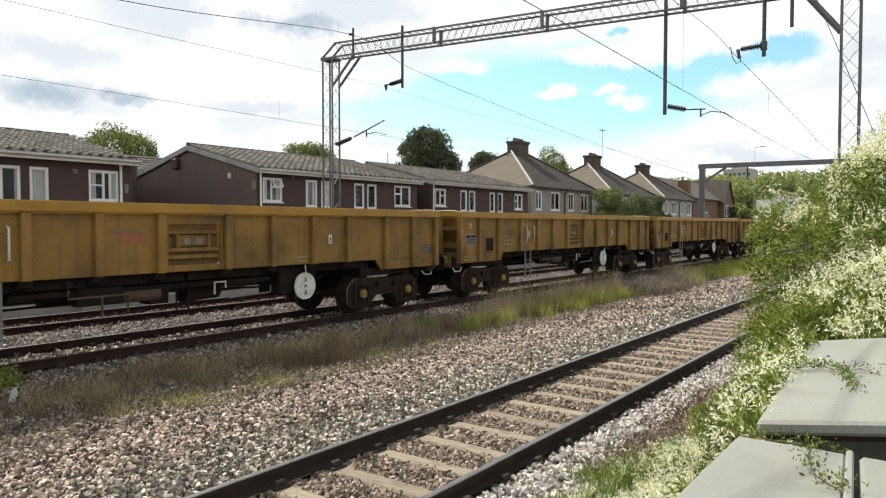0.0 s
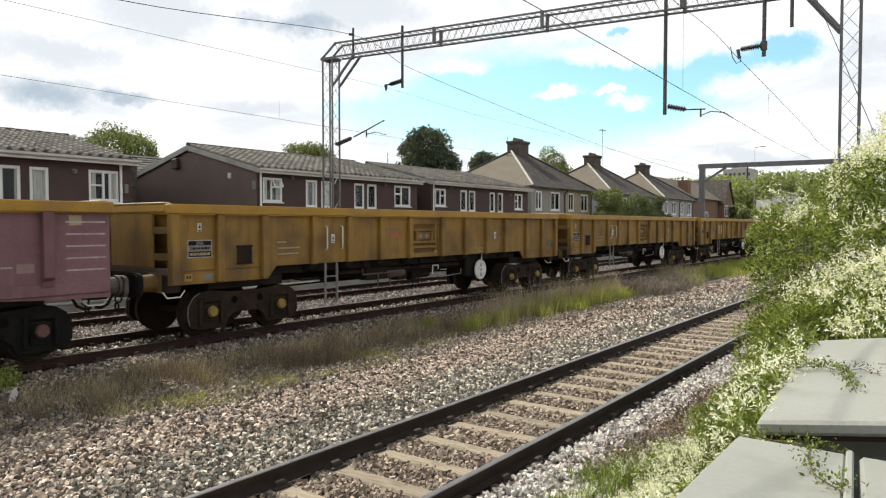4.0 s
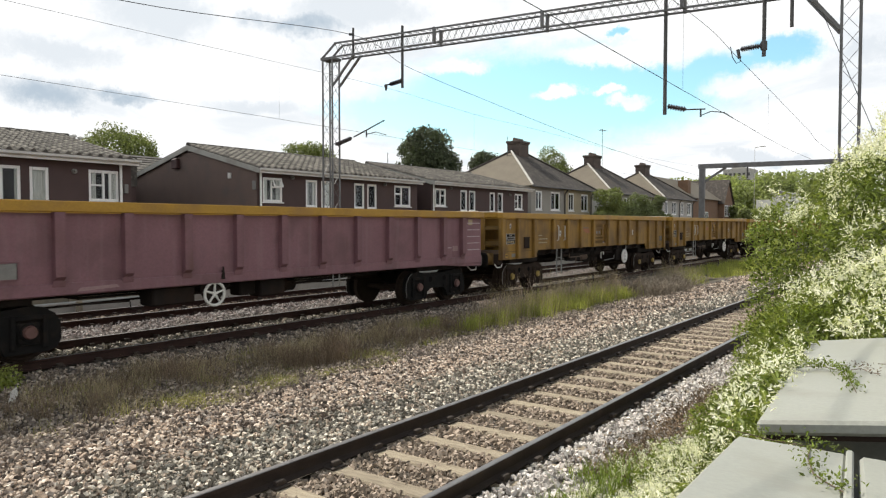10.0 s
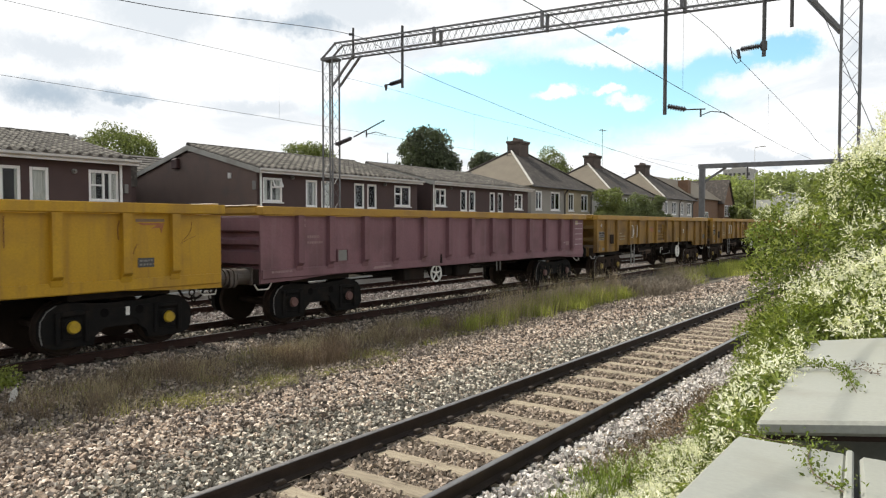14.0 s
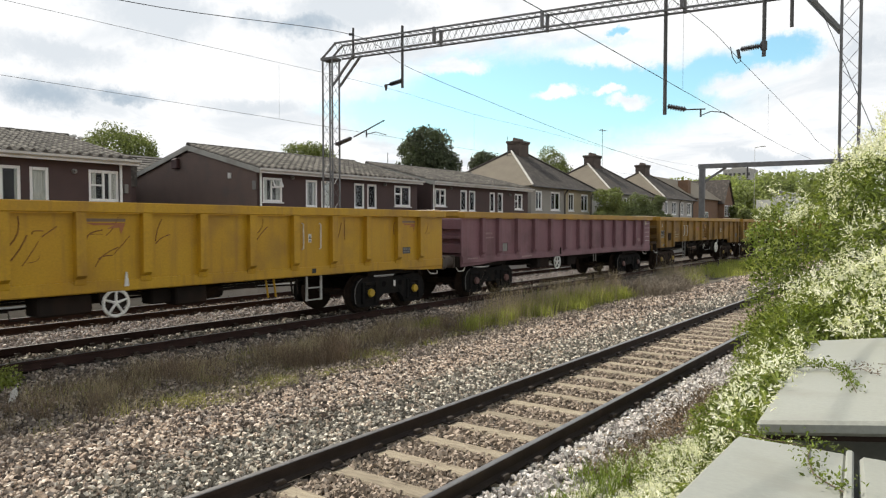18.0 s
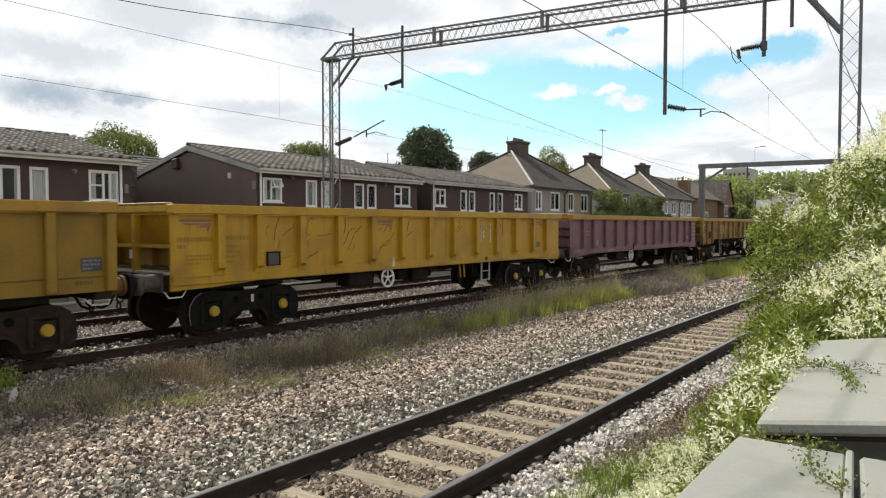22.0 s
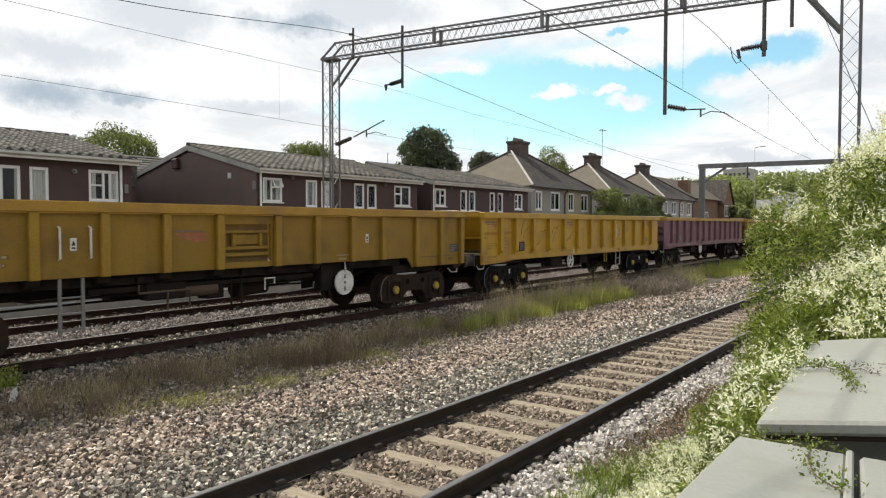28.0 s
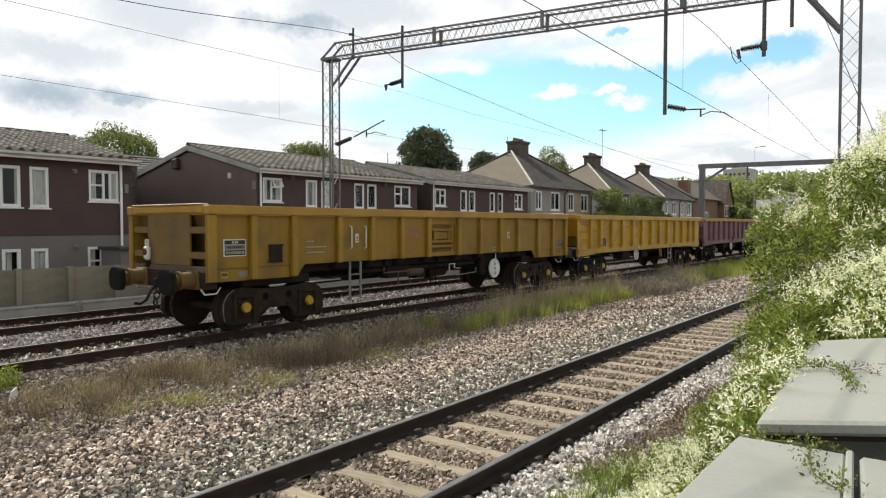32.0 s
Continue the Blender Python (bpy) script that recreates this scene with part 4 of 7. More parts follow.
def hatch_wagon(paint, tail=False):
    """The yellow wagon with a sunk centre pocket, ladder and round brake disc."""
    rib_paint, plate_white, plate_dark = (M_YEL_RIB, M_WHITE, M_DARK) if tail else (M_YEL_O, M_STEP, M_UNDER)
    w = thing("yellow_box_wagon", "faded yellow open goods wagon with ribbed steel sides", "wagon", "wagons of the train")
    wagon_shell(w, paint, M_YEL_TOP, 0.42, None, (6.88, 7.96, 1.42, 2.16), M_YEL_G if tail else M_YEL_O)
    ribs = [1.03, 2.08, 3.42, 4.51, 5.61, 6.71, 8.1, 9.2, 10.3, 11.36, 12.67, 13.72]
    for x in ribs:
        for s in (-1, 1):
            z = 1.08 if x < 2.2 or x > 12.6 else 1.30
            lo, hi = sorted((s * 1.30, s * 1.405))
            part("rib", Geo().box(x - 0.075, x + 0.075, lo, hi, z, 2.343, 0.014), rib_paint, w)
            if 3 < x < 12.3:
                part("rib_foot", Geo().prism([(s * 1.0, 1.1), (s * 1.3, 1.2), (s * 1.34, 1.298), (s * 1.0, 1.298)], "x", x - 0.1, x + 0.1), M_UNDER, w)
    for x in (0.08, WAGON - 0.08):
        for s in (-1, 1):
            lo, hi = sorted((s * 1.30, s * 1.405))
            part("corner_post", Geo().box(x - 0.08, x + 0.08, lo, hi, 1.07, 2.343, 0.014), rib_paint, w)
    for s in (-1, 1):
        lo, hi = sorted((s * 0.98, s * 1.1))
        part("solebar", Geo().box(2.45, WAGON - 2.45, lo, hi, 1.12, 1.298, 0.01), M_UNDER, w)
        lo, hi = sorted((s * 1.302, s * 1.318))
        for x0, x1 in ((0.165, 0.95), (1.11, 2.0), (12.75, 13.64), (13.8, 14.585)):
            part("panel_seam", Geo().box(x0, x1, lo, hi, 1.3, 1.318, 0.004), M_YEL_G, w)
    for end, d in ((0.0, 1), (WAGON, -1)):
        a, b = sorted((end + d * 0.03, end + d * 0.08))
        part("end_panel", Geo().box(a, b, -0.72, 0.72, 1.36, 2.36, 0.01), M_YEL_G if tail else M_YEL_O, w)
        part("end_beam", Geo().box(*sorted((end + d * 0.0, end + d * 0.14)), -1.235, 1.235, 1.245, 1.355, 0.012), M_RUSTY, w, "rusty brown beam across the end")
        for s in (-1, 1):
            for z in (1.5, 1.98):
                lo, hi = sorted((s * 0.722, s * 1.235))
                part("end_rung", Geo().box(a, b + 0.02, lo, hi, z, z + 0.13, 0.01), M_YEL_G, w)
    if tail:
        lamp = part("tail_lamp", Geo().box(-0.08, 0.028, 0.58, 0.74, 1.44, 1.72, 0.035).path([(-0.03, 0.615, 1.71), (-0.03, 0.62, 1.85), (-0.03, 0.7, 1.85), (-0.03, 0.705, 1.71)], 0.018, 6), M_WHITE, w, "white tail lamp case with a carrying handle")
        part("lamp_lens", Geo().tube((-0.1, 0.66, 1.6), (-0.08, 0.66, 1.6), 0.06, 0.068, 16), M_LENS, lamp, "dark red lamp lens")
        part("lamp_bracket", Geo().box(-0.06, 0.03, 0.62, 0.7, 1.3, 1.42), M_UNDER, w)
    # side fittings
    pl = part("data_plate", Geo().box(0.36, 0.88, -1.312, -1.302, 1.54, 1.87), plate_white, w, "grubby data plate with dark bands of small print")
    part("plate_band", Geo().box(0.38, 0.86, -1.3135, -1.3125, 1.77, 1.85).box(0.38, 0.86, -1.3135, -1.3125, 1.56, 1.66), plate_dark, pl)
    part("plate_field", Geo().box(0.38, 0.86, -1.3135, -1.3125, 1.665, 1.765), M_PLATE, pl)
    lettering(pl, "JNA", 0.62, 1.81, 0.085, plate_white, -1.3145)
    print_block(pl, 0.41, 0.83, 1.585, 1.635, 1, M_PRINT, -1.3138)
    print_block(pl, 0.42, 0.82, 1.695, 1.735, 1, plate_dark, -1.3138)
    part("plate_border", Geo().box(0.36, 0.88, -1.314, -1.3125, 1.86, 1.87).box(0.36, 0.88, -1.314, -1.3125, 1.54, 1.55).box(0.36, 0.37, -1.314, -1.3125, 1.55, 1.86).box(0.87, 0.88, -1.314, -1.3125, 1.55, 1.86), plate_white, pl)
    box = part("label_holder", Geo().box(1.45, 1.79, -1.335, -1.302, 1.4, 1.74, 0.015), M_UNDER, w, "black label holder")
    part("holder_lip", Geo().box(1.43, 1.81, -1.342, -1.302, 1.72, 1.75, 0.006).box(1.43, 1.81, -1.342, -1.302, 1.385, 1.402, 0.004), M_UNDER, box)
    for z, a in ((1.76, 2.72), (1.64, 3.1), (1.52, 3.06)):
        part("print_strip", Geo().box(2.42, a, -1.3035, -1.302, z, z + 0.06), M_YEL_G, w)
        print_block(w, 2.44, a - 0.03, z + 0.012, z + 0.048, 1, M_PRINT, -1.3045)
    part("worn_patch", Geo().box(0.7, 0.92, -1.304, -1.302, 1.13, 1.24), M_PLATE, w)
    part("paint_patch", Geo().box(0.3, 0.46, -1.304, -1.302, 1.12, 1.25), M_YEL_B, w)
    print_block(w, 0.33, 0.43, 1.17, 1.22, 1, M_DARK, -1.305)
    if not tail:
        notice(w, 0.62, 2.1, 0.08, 0.16)
    for x in (3.8, 4.28):
        part("grab_rail", Geo().path([(x, -1.302, 1.6), (x, -1.36, 1.62), (x, -1.36, 2.1), (x, -1.302, 2.12)], 0.017, 6), M_WHITE, w, "white grab rail")
    notice(w, 4.03, 1.84)
    part("emblem", Geo().prism([(5.78, 2.0), (6.5, 2.0), (6.36, 1.93), (6.52, 1.86), (6.2, 1.82), (6.0, 1.9)], "y", -1.306, -1.302), M_RED, w, "faded red and blue emblem")
    part("emblem_bar", Geo().prism([(5.8, 2.06), (6.3, 2.05), (6.45, 2.01), (5.8, 2.015)], "y", -1.306, -1.302), M_FADED_BLUE, w)
    # the sunk pocket with its bars; grimy yellow on its back also paints in shade
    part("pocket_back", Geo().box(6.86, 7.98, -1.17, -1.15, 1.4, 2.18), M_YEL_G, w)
    for z, h in ((1.53, 0.07), (1.66, 0.07), (1.98, 0.06)):
        part("pocket_bar", Geo().box(6.882, 7.958, -1.26, -1.2, z, z + h, 0.01), paint, w)
    part("pocket_plate", Geo().box(7.1, 7.74, -1.22, -1.18, 1.76, 1.96, 0.008), paint, w)
    for x in (7.1, 7.74):
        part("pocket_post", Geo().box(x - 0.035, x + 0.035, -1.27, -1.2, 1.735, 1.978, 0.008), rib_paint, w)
    for x in () if tail else (7.3, 7.54):
        part("pocket_label", Geo().box(x - 0.06, x + 0.06, -1.227, -1.222, 1.8, 1.9), M_PLATE, w)
    ld = part("step_ladder", Geo().bar((3.82, -1.27, 0.42), (3.82, -1.27, 1.3), 0.03, 0.05).bar((4.18, -1.27, 0.42), (4.18, -1.27, 1.3), 0.03, 0.05), M_PLATE, w, "grey steel footstep")
    for z in (0.48, 0.74, 1.0):
        part("rung", Geo().bar((3.82, -1.27, z), (4.18, -1.27, z), 0.05, 0.025), M_PLATE, ld)
    disc = part("brake_disc", Geo().tube((10.15, -1.2, 0.83), (10.15, -1.24, 0.83), 0.29, 0.285, 36), M_WHITE, w, "white round handbrake disc")
    part("disc_hub", Geo().tube((10.15, -1.24, 0.83), (10.15, -1.26, 0.83), 0.035, 0.03, 10), M_PLATE, disc)
    for q in (0.09, -0.19):
        part("disc_mark", Geo().prism([(10.11, 0.83 + q), (10.19, 0.83 + q), (10.17, 0.93 + q), (10.13, 0.93 + q)], "y", -1.246, -1.241), M_PLATE, disc)
    part("brake_lever", Geo().tube((10.15, -1.26, 1.08), (10.07, -1.32, 1.29), 0.022, 0.012, 6), M_WHITE, disc)
    lettering(w, "HANDBRAKE", 10.02, 1.46, 0.07, M_PRINT, -1.304)
    print_block(w, 9.9, 10.14, 1.36, 1.4, 1, M_PRINT)
    part("brake_box", Geo().box(9.55, 10.6, -1.1, -0.4, 0.66, 1.16, 0.03), M_UNDER, w)
    part("equipment_box", Geo().box(5.4, 6.2, -1.05, -0.75, 0.8, 1.12, 0.03), M_UNDER, w)
    part("hose_tank", Geo().tube((6.1, -0.9, 0.92), (6.9, -0.9, 0.92), 0.13, 0.13, 14), M_RUSTY, w, "rust-brown air tank")
    part("hanger_frame", Geo().path([(5.25, -1.06, 1.1), (5.25, -1.06, 0.95), (6.25, -1.06, 0.95), (6.25, -1.06, 0.62), (6.1, -1.06, 0.62)], 0.022, 6).path([(5.8, -1.06, 0.95), (5.8, -1.06, 0.6)], 0.02, 6), M_RUSTY, w)
    part("valve_handle", Geo().path([(7.95, -1.12, 0.82), (7.95, -1.12, 1.05), (8.2, -1.12, 1.05), (8.2, -1.12, 0.93)], 0.018, 6), M_WHITE, w, "white looped valve handle")
    part("pull_rod", Geo().path([(8.3, -1.1, 0.72), (9.3, -1.1, 0.76), (9.32, -1.1, 0.9)], 0.016, 6), M_PLATE, w)
    for x in (7.2, 7.45):
        part("drain_pipe", Geo().tube((x, -1.02, 0.5), (x, -1.02, 1.14), 0.02, 0.02, 6), M_UNDER, w)
    part("underframe_rail", Geo().box(4.4, 9.4, -1.0, -0.94, 0.98, 1.08, 0.01), M_UNDER, w)
    lb = part("label_plate", Geo().box(14.2, 14.54, -1.306, -1.302, 1.4, 1.62), M_IRON, w, "dull blue-grey label plate")
    print_block(lb, 14.23, 14.51, 1.43, 1.59, 3, M_PLATE, -1.307)
    notice(w, 10.83, 1.83)
    print_block(w, 14.1, 14.4, 1.19, 1.25, 1, M_YEL_G)
    running_gear(w, M_CAP if tail else M_CAP_D, M_YEL_G, True, tail)
    return w


def rib_wagon(name, label, paint, rib_paint, cap, scuffed):
    """A wagon with close ribs standing on a side sill, and a hand wheel."""
    w = thing(name, label, "wagon", "wagons of the train")
    wagon_shell(w, paint, M_YEL_TOP if not scuffed else M_YEL_B, 0.5 if scuffed else 0.16, True, None, paint, LONG)
    ribs = [x * LONG / WAGON for x in (0.98, 1.87, 2.98, 4.08, 5.18, 6.28, 7.375, 8.47, 9.57, 10.67, 11.77, 12.88, 13.77)]
    for s in (-1, 1):
        lo, hi = sorted((s * 1.30, s * 1.335))
        part("side_sill", Geo().box(0.02, LONG - 0.02, lo, hi, 1.05, 1.24, 0.01), paint, w)
        for x in ribs:
            part("rib", Geo().prism([(s * 1.30, 1.245), (s * 1.415, 1.34), (s * 1.415, 2.343), (s * 1.30, 2.343)], "x", x - 0.08, x + 0.08), rib_paint, w)
            part("rib_foot", Geo().prism([(s * 1.336, 1.18), (s * 1.345, 1.2), (s * 1.36, 1.28), (s * 1.336, 1.28)], "x", x - 0.095, x + 0.095), rib_paint, w)
    for end, d in ((0.0, 1), (LONG, -1)):
        if scuffed:
            a, b = sorted((end + d * 0.04, end + d * 0.5))
            part("end_shelf", Geo().box(a, b, -1.235, 1.235, 1.72, 1.78, 0.008), paint, w)
            part("end_post", Geo().box(a, a + 0.12, -0.06, 0.06, 1.24, 2.34, 0.01), paint, w)
            part("end_post_inner", Geo().box(b - 0.12, b, -0.06, 0.06, 1.24, 1.7, 0.01), paint, w)
            part("end_ledge", Geo().box(a, b, -1.235, 1.235, 1.242, 1.29, 0.01), M_LIP, w, "pale ledge across the end")
            part("lamp_iron", Geo().bar((end - d * 0.02, -0.02, 1.52), (end - d * 0.02, -0.02, 1.68), 0.05, 0.03), M_WHITE, w)
        else:
            for z0, z1 in ((1.3, 1.64), (1.7, 1.89), (1.98, 2.338)):
                part("end_corrugation", Geo().prism([(end + d * 0.16, z0), (end + d * 0.03, z0 + 0.05), (end + d * 0.03, z1 - 0.05), (end + d * 0.16, z1)], "y", -1.235, 1.235), paint, w)
    g = Geo().tube((5.86, -1.3, 0.85), (5.86, -0.9, 0.87), 0.025, 0.025, 8)
    ring = [2 * math.pi * k / 30 for k in range(31)]
    g.path([(5.86 + 0.215 * math.cos(t), -1.3, 0.85 + 0.215 * math.sin(t)) for t in ring], 0.028, 6)
    hw = part("hand_wheel", g, M_WHITE, w, "white spoked brake hand wheel")
    for k in range(5):
        t = math.pi * 2 * k / 5 + 0.3
        part("spoke", Geo().tube((5.86, -1.3, 0.85), (5.86 + 0.2 * math.cos(t), -1.3, 0.85 + 0.2 * math.sin(t)), 0.026, 0.018, 6), M_WHITE, hw)
    part("wheel_guard", Geo().tube((5.86, -1.2, 0.96), (5.86, -1.26, 0.96), 0.25, 0.25, 22), M_UNDER, w)
    part("brake_stub", Geo().prism([(5.98, 1.12), (6.06, 1.12), (6.03, 1.36), (6.01, 1.36)], "y", -1.36, -1.337), M_WHITE if scuffed else M_UNDER, w)
    part("equipment_box", Geo().box(4.7, 5.55, -1.15, -0.7, 0.7, 1.03, 0.03), M_UNDER, w)
    part("valve_box", Geo().box(7.1, 7.75, -1.1, -0.7, 0.68, 1.03, 0.03), M_UNDER, w)
    part("pull_rod", Geo().path([(3.1, -1.1, 0.86), (4.3, -1.1, 0.84), (4.32, -1.1, 0.7), (4.5, -1.1, 0.7)], 0.016, 6), M_UNDER, w)
    part("release_rod", Geo().path([(8.0, -1.05, 0.9), (9.6, -1.05, 0.94), (9.7, -1.05, 1.03)], 0.018, 6), M_UNDER, w)
    hatch = part("label_holder", Geo().box(2.15, 2.44, -1.33, -1.302, 1.32, 1.58, 0.012), M_IRON if scuffed else M_PLATE, w, "small label holder")
    part("plate_rim", Geo().box(2.125, 2.465, -1.338, -1.302, 1.58, 1.605).box(2.125, 2.15, -1.338, -1.302, 1.32, 1.58).box(2.44, 2.465, -1.338, -1.302, 1.32, 1.58).box(2.15, 2.44, -1.338, -1.302, 1.32, 1.34), M_UNDER if scuffed else M_PINK_D, hatch)
    print_block(w, 0.25, 0.8, 1.16, 1.2, 1, M_FAINT_W if not scuffed else M_FAINT, -1.336)
    if scuffed:
        for x0, wd in ((0.2, 0.64), (5.38, 0.66), (13.3, 0.5)):
            z = 2.2
            part("emblem", Geo().prism([(x0, z - 0.02), (x0 + wd, z - 0.02), (x0 + wd * 0.88, z - 0.2), (x0 + wd * 0.84, z - 0.1), (x0 + wd * 0.5, z - 0.12), (x0 + wd * 0.7, z - 0.06), (x0 + wd * 0.2, z - 0.06)], "y", -1.308, -1.302), M_RED, w, "red chevron emblem")
            part("emblem_strip", Geo().box(x0 - 0.03, x0 + wd, -1.306, -1.302, z, z + 0.05), M_FADED_BLUE, w)
        print_block(w, 0.12, 0.86, 1.84, 1.92, 1, M_FAINT)
        print_block(w, 0.12, 0.3, 1.72, 1.78, 1, M_FAINT)
        print_block(w, 0.3, 0.85, 1.42, 1.6, 3, M_FAINT)
        print_block(w, 1.12, 1.7, 1.86, 1.94, 1, M_FAINT)
        print_block(w, 1.12, 1.5, 1.42, 1.76, 4, M_FAINT)
        lb = part("label_plate", Geo().box(13.3, 13.6, -1.306, -1.302, 1.42, 1.58), M_IRON, w, "dark grey label plate")
        print_block(lb, 13.33, 13.57, 1.45, 1.55, 2, M_PLATE, -1.307)
        rnd = random.Random(5)
        for x0, x1 in ((1.98, 2.85), (3.1, 3.95), (4.2, 5.05), (5.3, 6.15), (6.4, 7.2), (8.6, 9.4), (10.8, 11.6), (12.9, 13.6), (13.9, 14.6)):
            for k in range(6 if x0 < 6.2 else 2):
                x, z = rnd.uniform(x0, x1 - 0.3), rnd.uniform(1.38, 2.0)
                a, l, bow = rnd.uniform(0.1, 1.6), rnd.uniform(0.15, 0.5), rnd.uniform(-0.06, 0.06)
                pts = [(min(x + l * q * math.cos(a) - bow * math.sin(3.14 * q), x1), -1.301, min(z + l * q * math.sin(a) + bow * math.sin(3.14 * q) * 0.5, 2.28)) for q in (0, 0.25, 0.5, 0.75, 1.0)]
                part("scratch", Geo().path(pts, rnd.uniform(0.004, 0.011), 5), M_SCRATCH, w)
        for x in (9.95, 10.45):
            part("grab_rail", Geo().path([(x, -1.302, 1.62), (x, -1.35, 1.64), (x, -1.35, 2.16), (x, -1.302, 2.18)], 0.012, 6), M_WHITE, w, "white grab rail")
        notice(w, 10.17, 1.86, 0.08, 0.18)
        part("paint_patch", Geo().box(10.2, 10.32, -1.339, -1.336, 1.1, 1.2), M_DARK, w)
        ld = part("step_ladder", Geo().bar((10.1, -1.27, 0.5), (10.1, -1.27, 1.05), 0.03, 0.05).bar((10.52, -1.27, 0.5), (10.52, -1.27, 1.05), 0.03, 0.05), M_STEP, w, "pale steel footstep")
        for z in (0.52, 0.78):
            part("rung", Geo().bar((10.1, -1.27, z), (10.52, -1.27, z), 0.05, 0.025), M_STEP, ld)
        for x in (9.1, 9.3, 9.75, 9.9):
            part("pipe_stub", Geo().tube((x, -1.22, 0.66), (x - 0.06, -1.22, 1.05), 0.022, 0.022, 6), M_UNDER if x > 9.4 else M_YEL_B, w)
    else:
        for k in range(5):
            part("white_stripe", Geo().box(14.27, 14.9, -1.306, -1.302, 1.42 + 0.19 * k, 1.445 + 0.19 * k), M_STRIPE, w)
        print_block(w, 1.25, 1.6, 1.86, 1.92, 1, M_FAINT_W)
        print_block(w, 1.25, 1.7, 1.74, 1.79, 1, M_FAINT_W)
        print_block(w, 1.1, 1.2, 2.1, 2.28, 2, M_FAINT_W)
        part("faded_label", Geo().box(13.55, 13.8, -1.305, -1.302, 1.42, 1.56), M_FAINT_W, w, "faded grey label")
        print_block(w, 13.28, 13.5, 1.5, 1.525, 1, M_STRIPE)
        part("worn_patch", Geo().prism([(3.3, 1.09), (4.0, 1.12), (3.95, 1.17), (3.35, 1.15)], "y", -1.339, -1.336), M_FAINT_W, w)
        part("paint_patch", Geo().box(14.32, 14.52, -1.305, -1.302, 2.14, 2.3), M_PRINT, w, "small yellow paint patch")
        part("pipe_stub", Geo().tube((9.0, -1.25, 0.75), (9.0, -1.25, 1.05), 0.02, 0.02, 6).tube((9.2, -1.25, 0.75), (9.2, -1.25, 1.05), 0.02, 0.02, 6), M_PLATE, w)
    running_gear(w, cap, M_BARREL, False, False, LONG, scuffed)
    return w


LAST = hatch_wagon(M_YEL, True)
tagged(LAST, "faded yellow open wagon with white tail lamp, last of the train")
SECOND = rib_wagon("yellow_box_wagon", "bright scratched yellow open wagon with close ribs", M_YEL_B, M_YEL_B, M_CAP, True)
THIRD = rib_wagon("maroon_box_wagon", "faded maroon open wagon with a yellow top rail", M_PINK, M_PINK_D, M_CAP_R, False)
FRONT = [hatch_wagon(M_YEL_O)]
FRONT += [copy_thing(FRONT[0], pose(0, 0, 0)) for _ in range(3)]
for w in FRONT:
    tagged(w, "grimy yellow open goods wagon with ribbed steel sides")
# where each wagon's rear end stands when the clip ends
TRAIN = [(LAST, 7.8), (SECOND, 23.58), (THIRD, 39.48)] + [(w, 55.52 + PITCH * k) for k, w in enumerate(FRONT)]
# how far the train still has to go
RUN = [(0.0, -55.38), (2.0, -51.9), (3.5, -49.34), (5.5, -45.9), (7.0, -43.12), (8.0, -41.2), (9.0, -39.26), (10.0, -37.38), (11.0, -35.61), (12.0, -33.86), (14.0, -30.44), (16.5, -26.1), (18.0, -23.39), (19.0, -21.6), (20.0, -19.92), (21.0, -18.24), (22.0, -16.52), (24.0, -13.18), (26.0, -9.82), (28.0, -6.46), (30.0, -3.2), (32.0, 0.0)]


def motions():
    times = [a for a, _ in RUN]
    gone = [b for _, b in RUN]
    for w, x in TRAIN:
        walk(w, [(t, pose(x + s, TRAIN_Y, 0)) for t, s in RUN])
    steps = [k * 0.25 for k in range(129)]
    spin = [math.degrees((np.interp(t, times, gone) - gone[0]) / 0.455) for t in steps]
    for w, _ in TRAIN:
        k = 0
        for b in [c for c in w.children if c.name.startswith("bogie")]:
            for o in [c for c in b.children if c.name.startswith("wheelset")]:
                at = o.location.copy()
                walk(o, [(t, pose(at.x, at.y, at.z, 0, a + 31 * k, 0)) for t, a in zip(steps, spin)])
                k += 1


# ---- the houses behind the fence ----
def wall_with_holes(x0, x1, z0, z1, y0, y1, holes):
    """A wall along x with openings through it, as one mesh."""
    xs = sorted({x0, x1, *[h[0] for h in holes], *[h[1] for h in holes]})
    g = Geo()
    for a, b in zip(xs, xs[1:]):
        cuts = sorted([(h[2], h[3]) for h in holes if h[0] <= a and h[1] >= b])
        z = z0
        for c, d in cuts:
            if c > z:
                g.box(a, b, y0, y1, z, c)
            z = d
        if z < z1:
            g.box(a, b, y0, y1, z, z1)
    return g


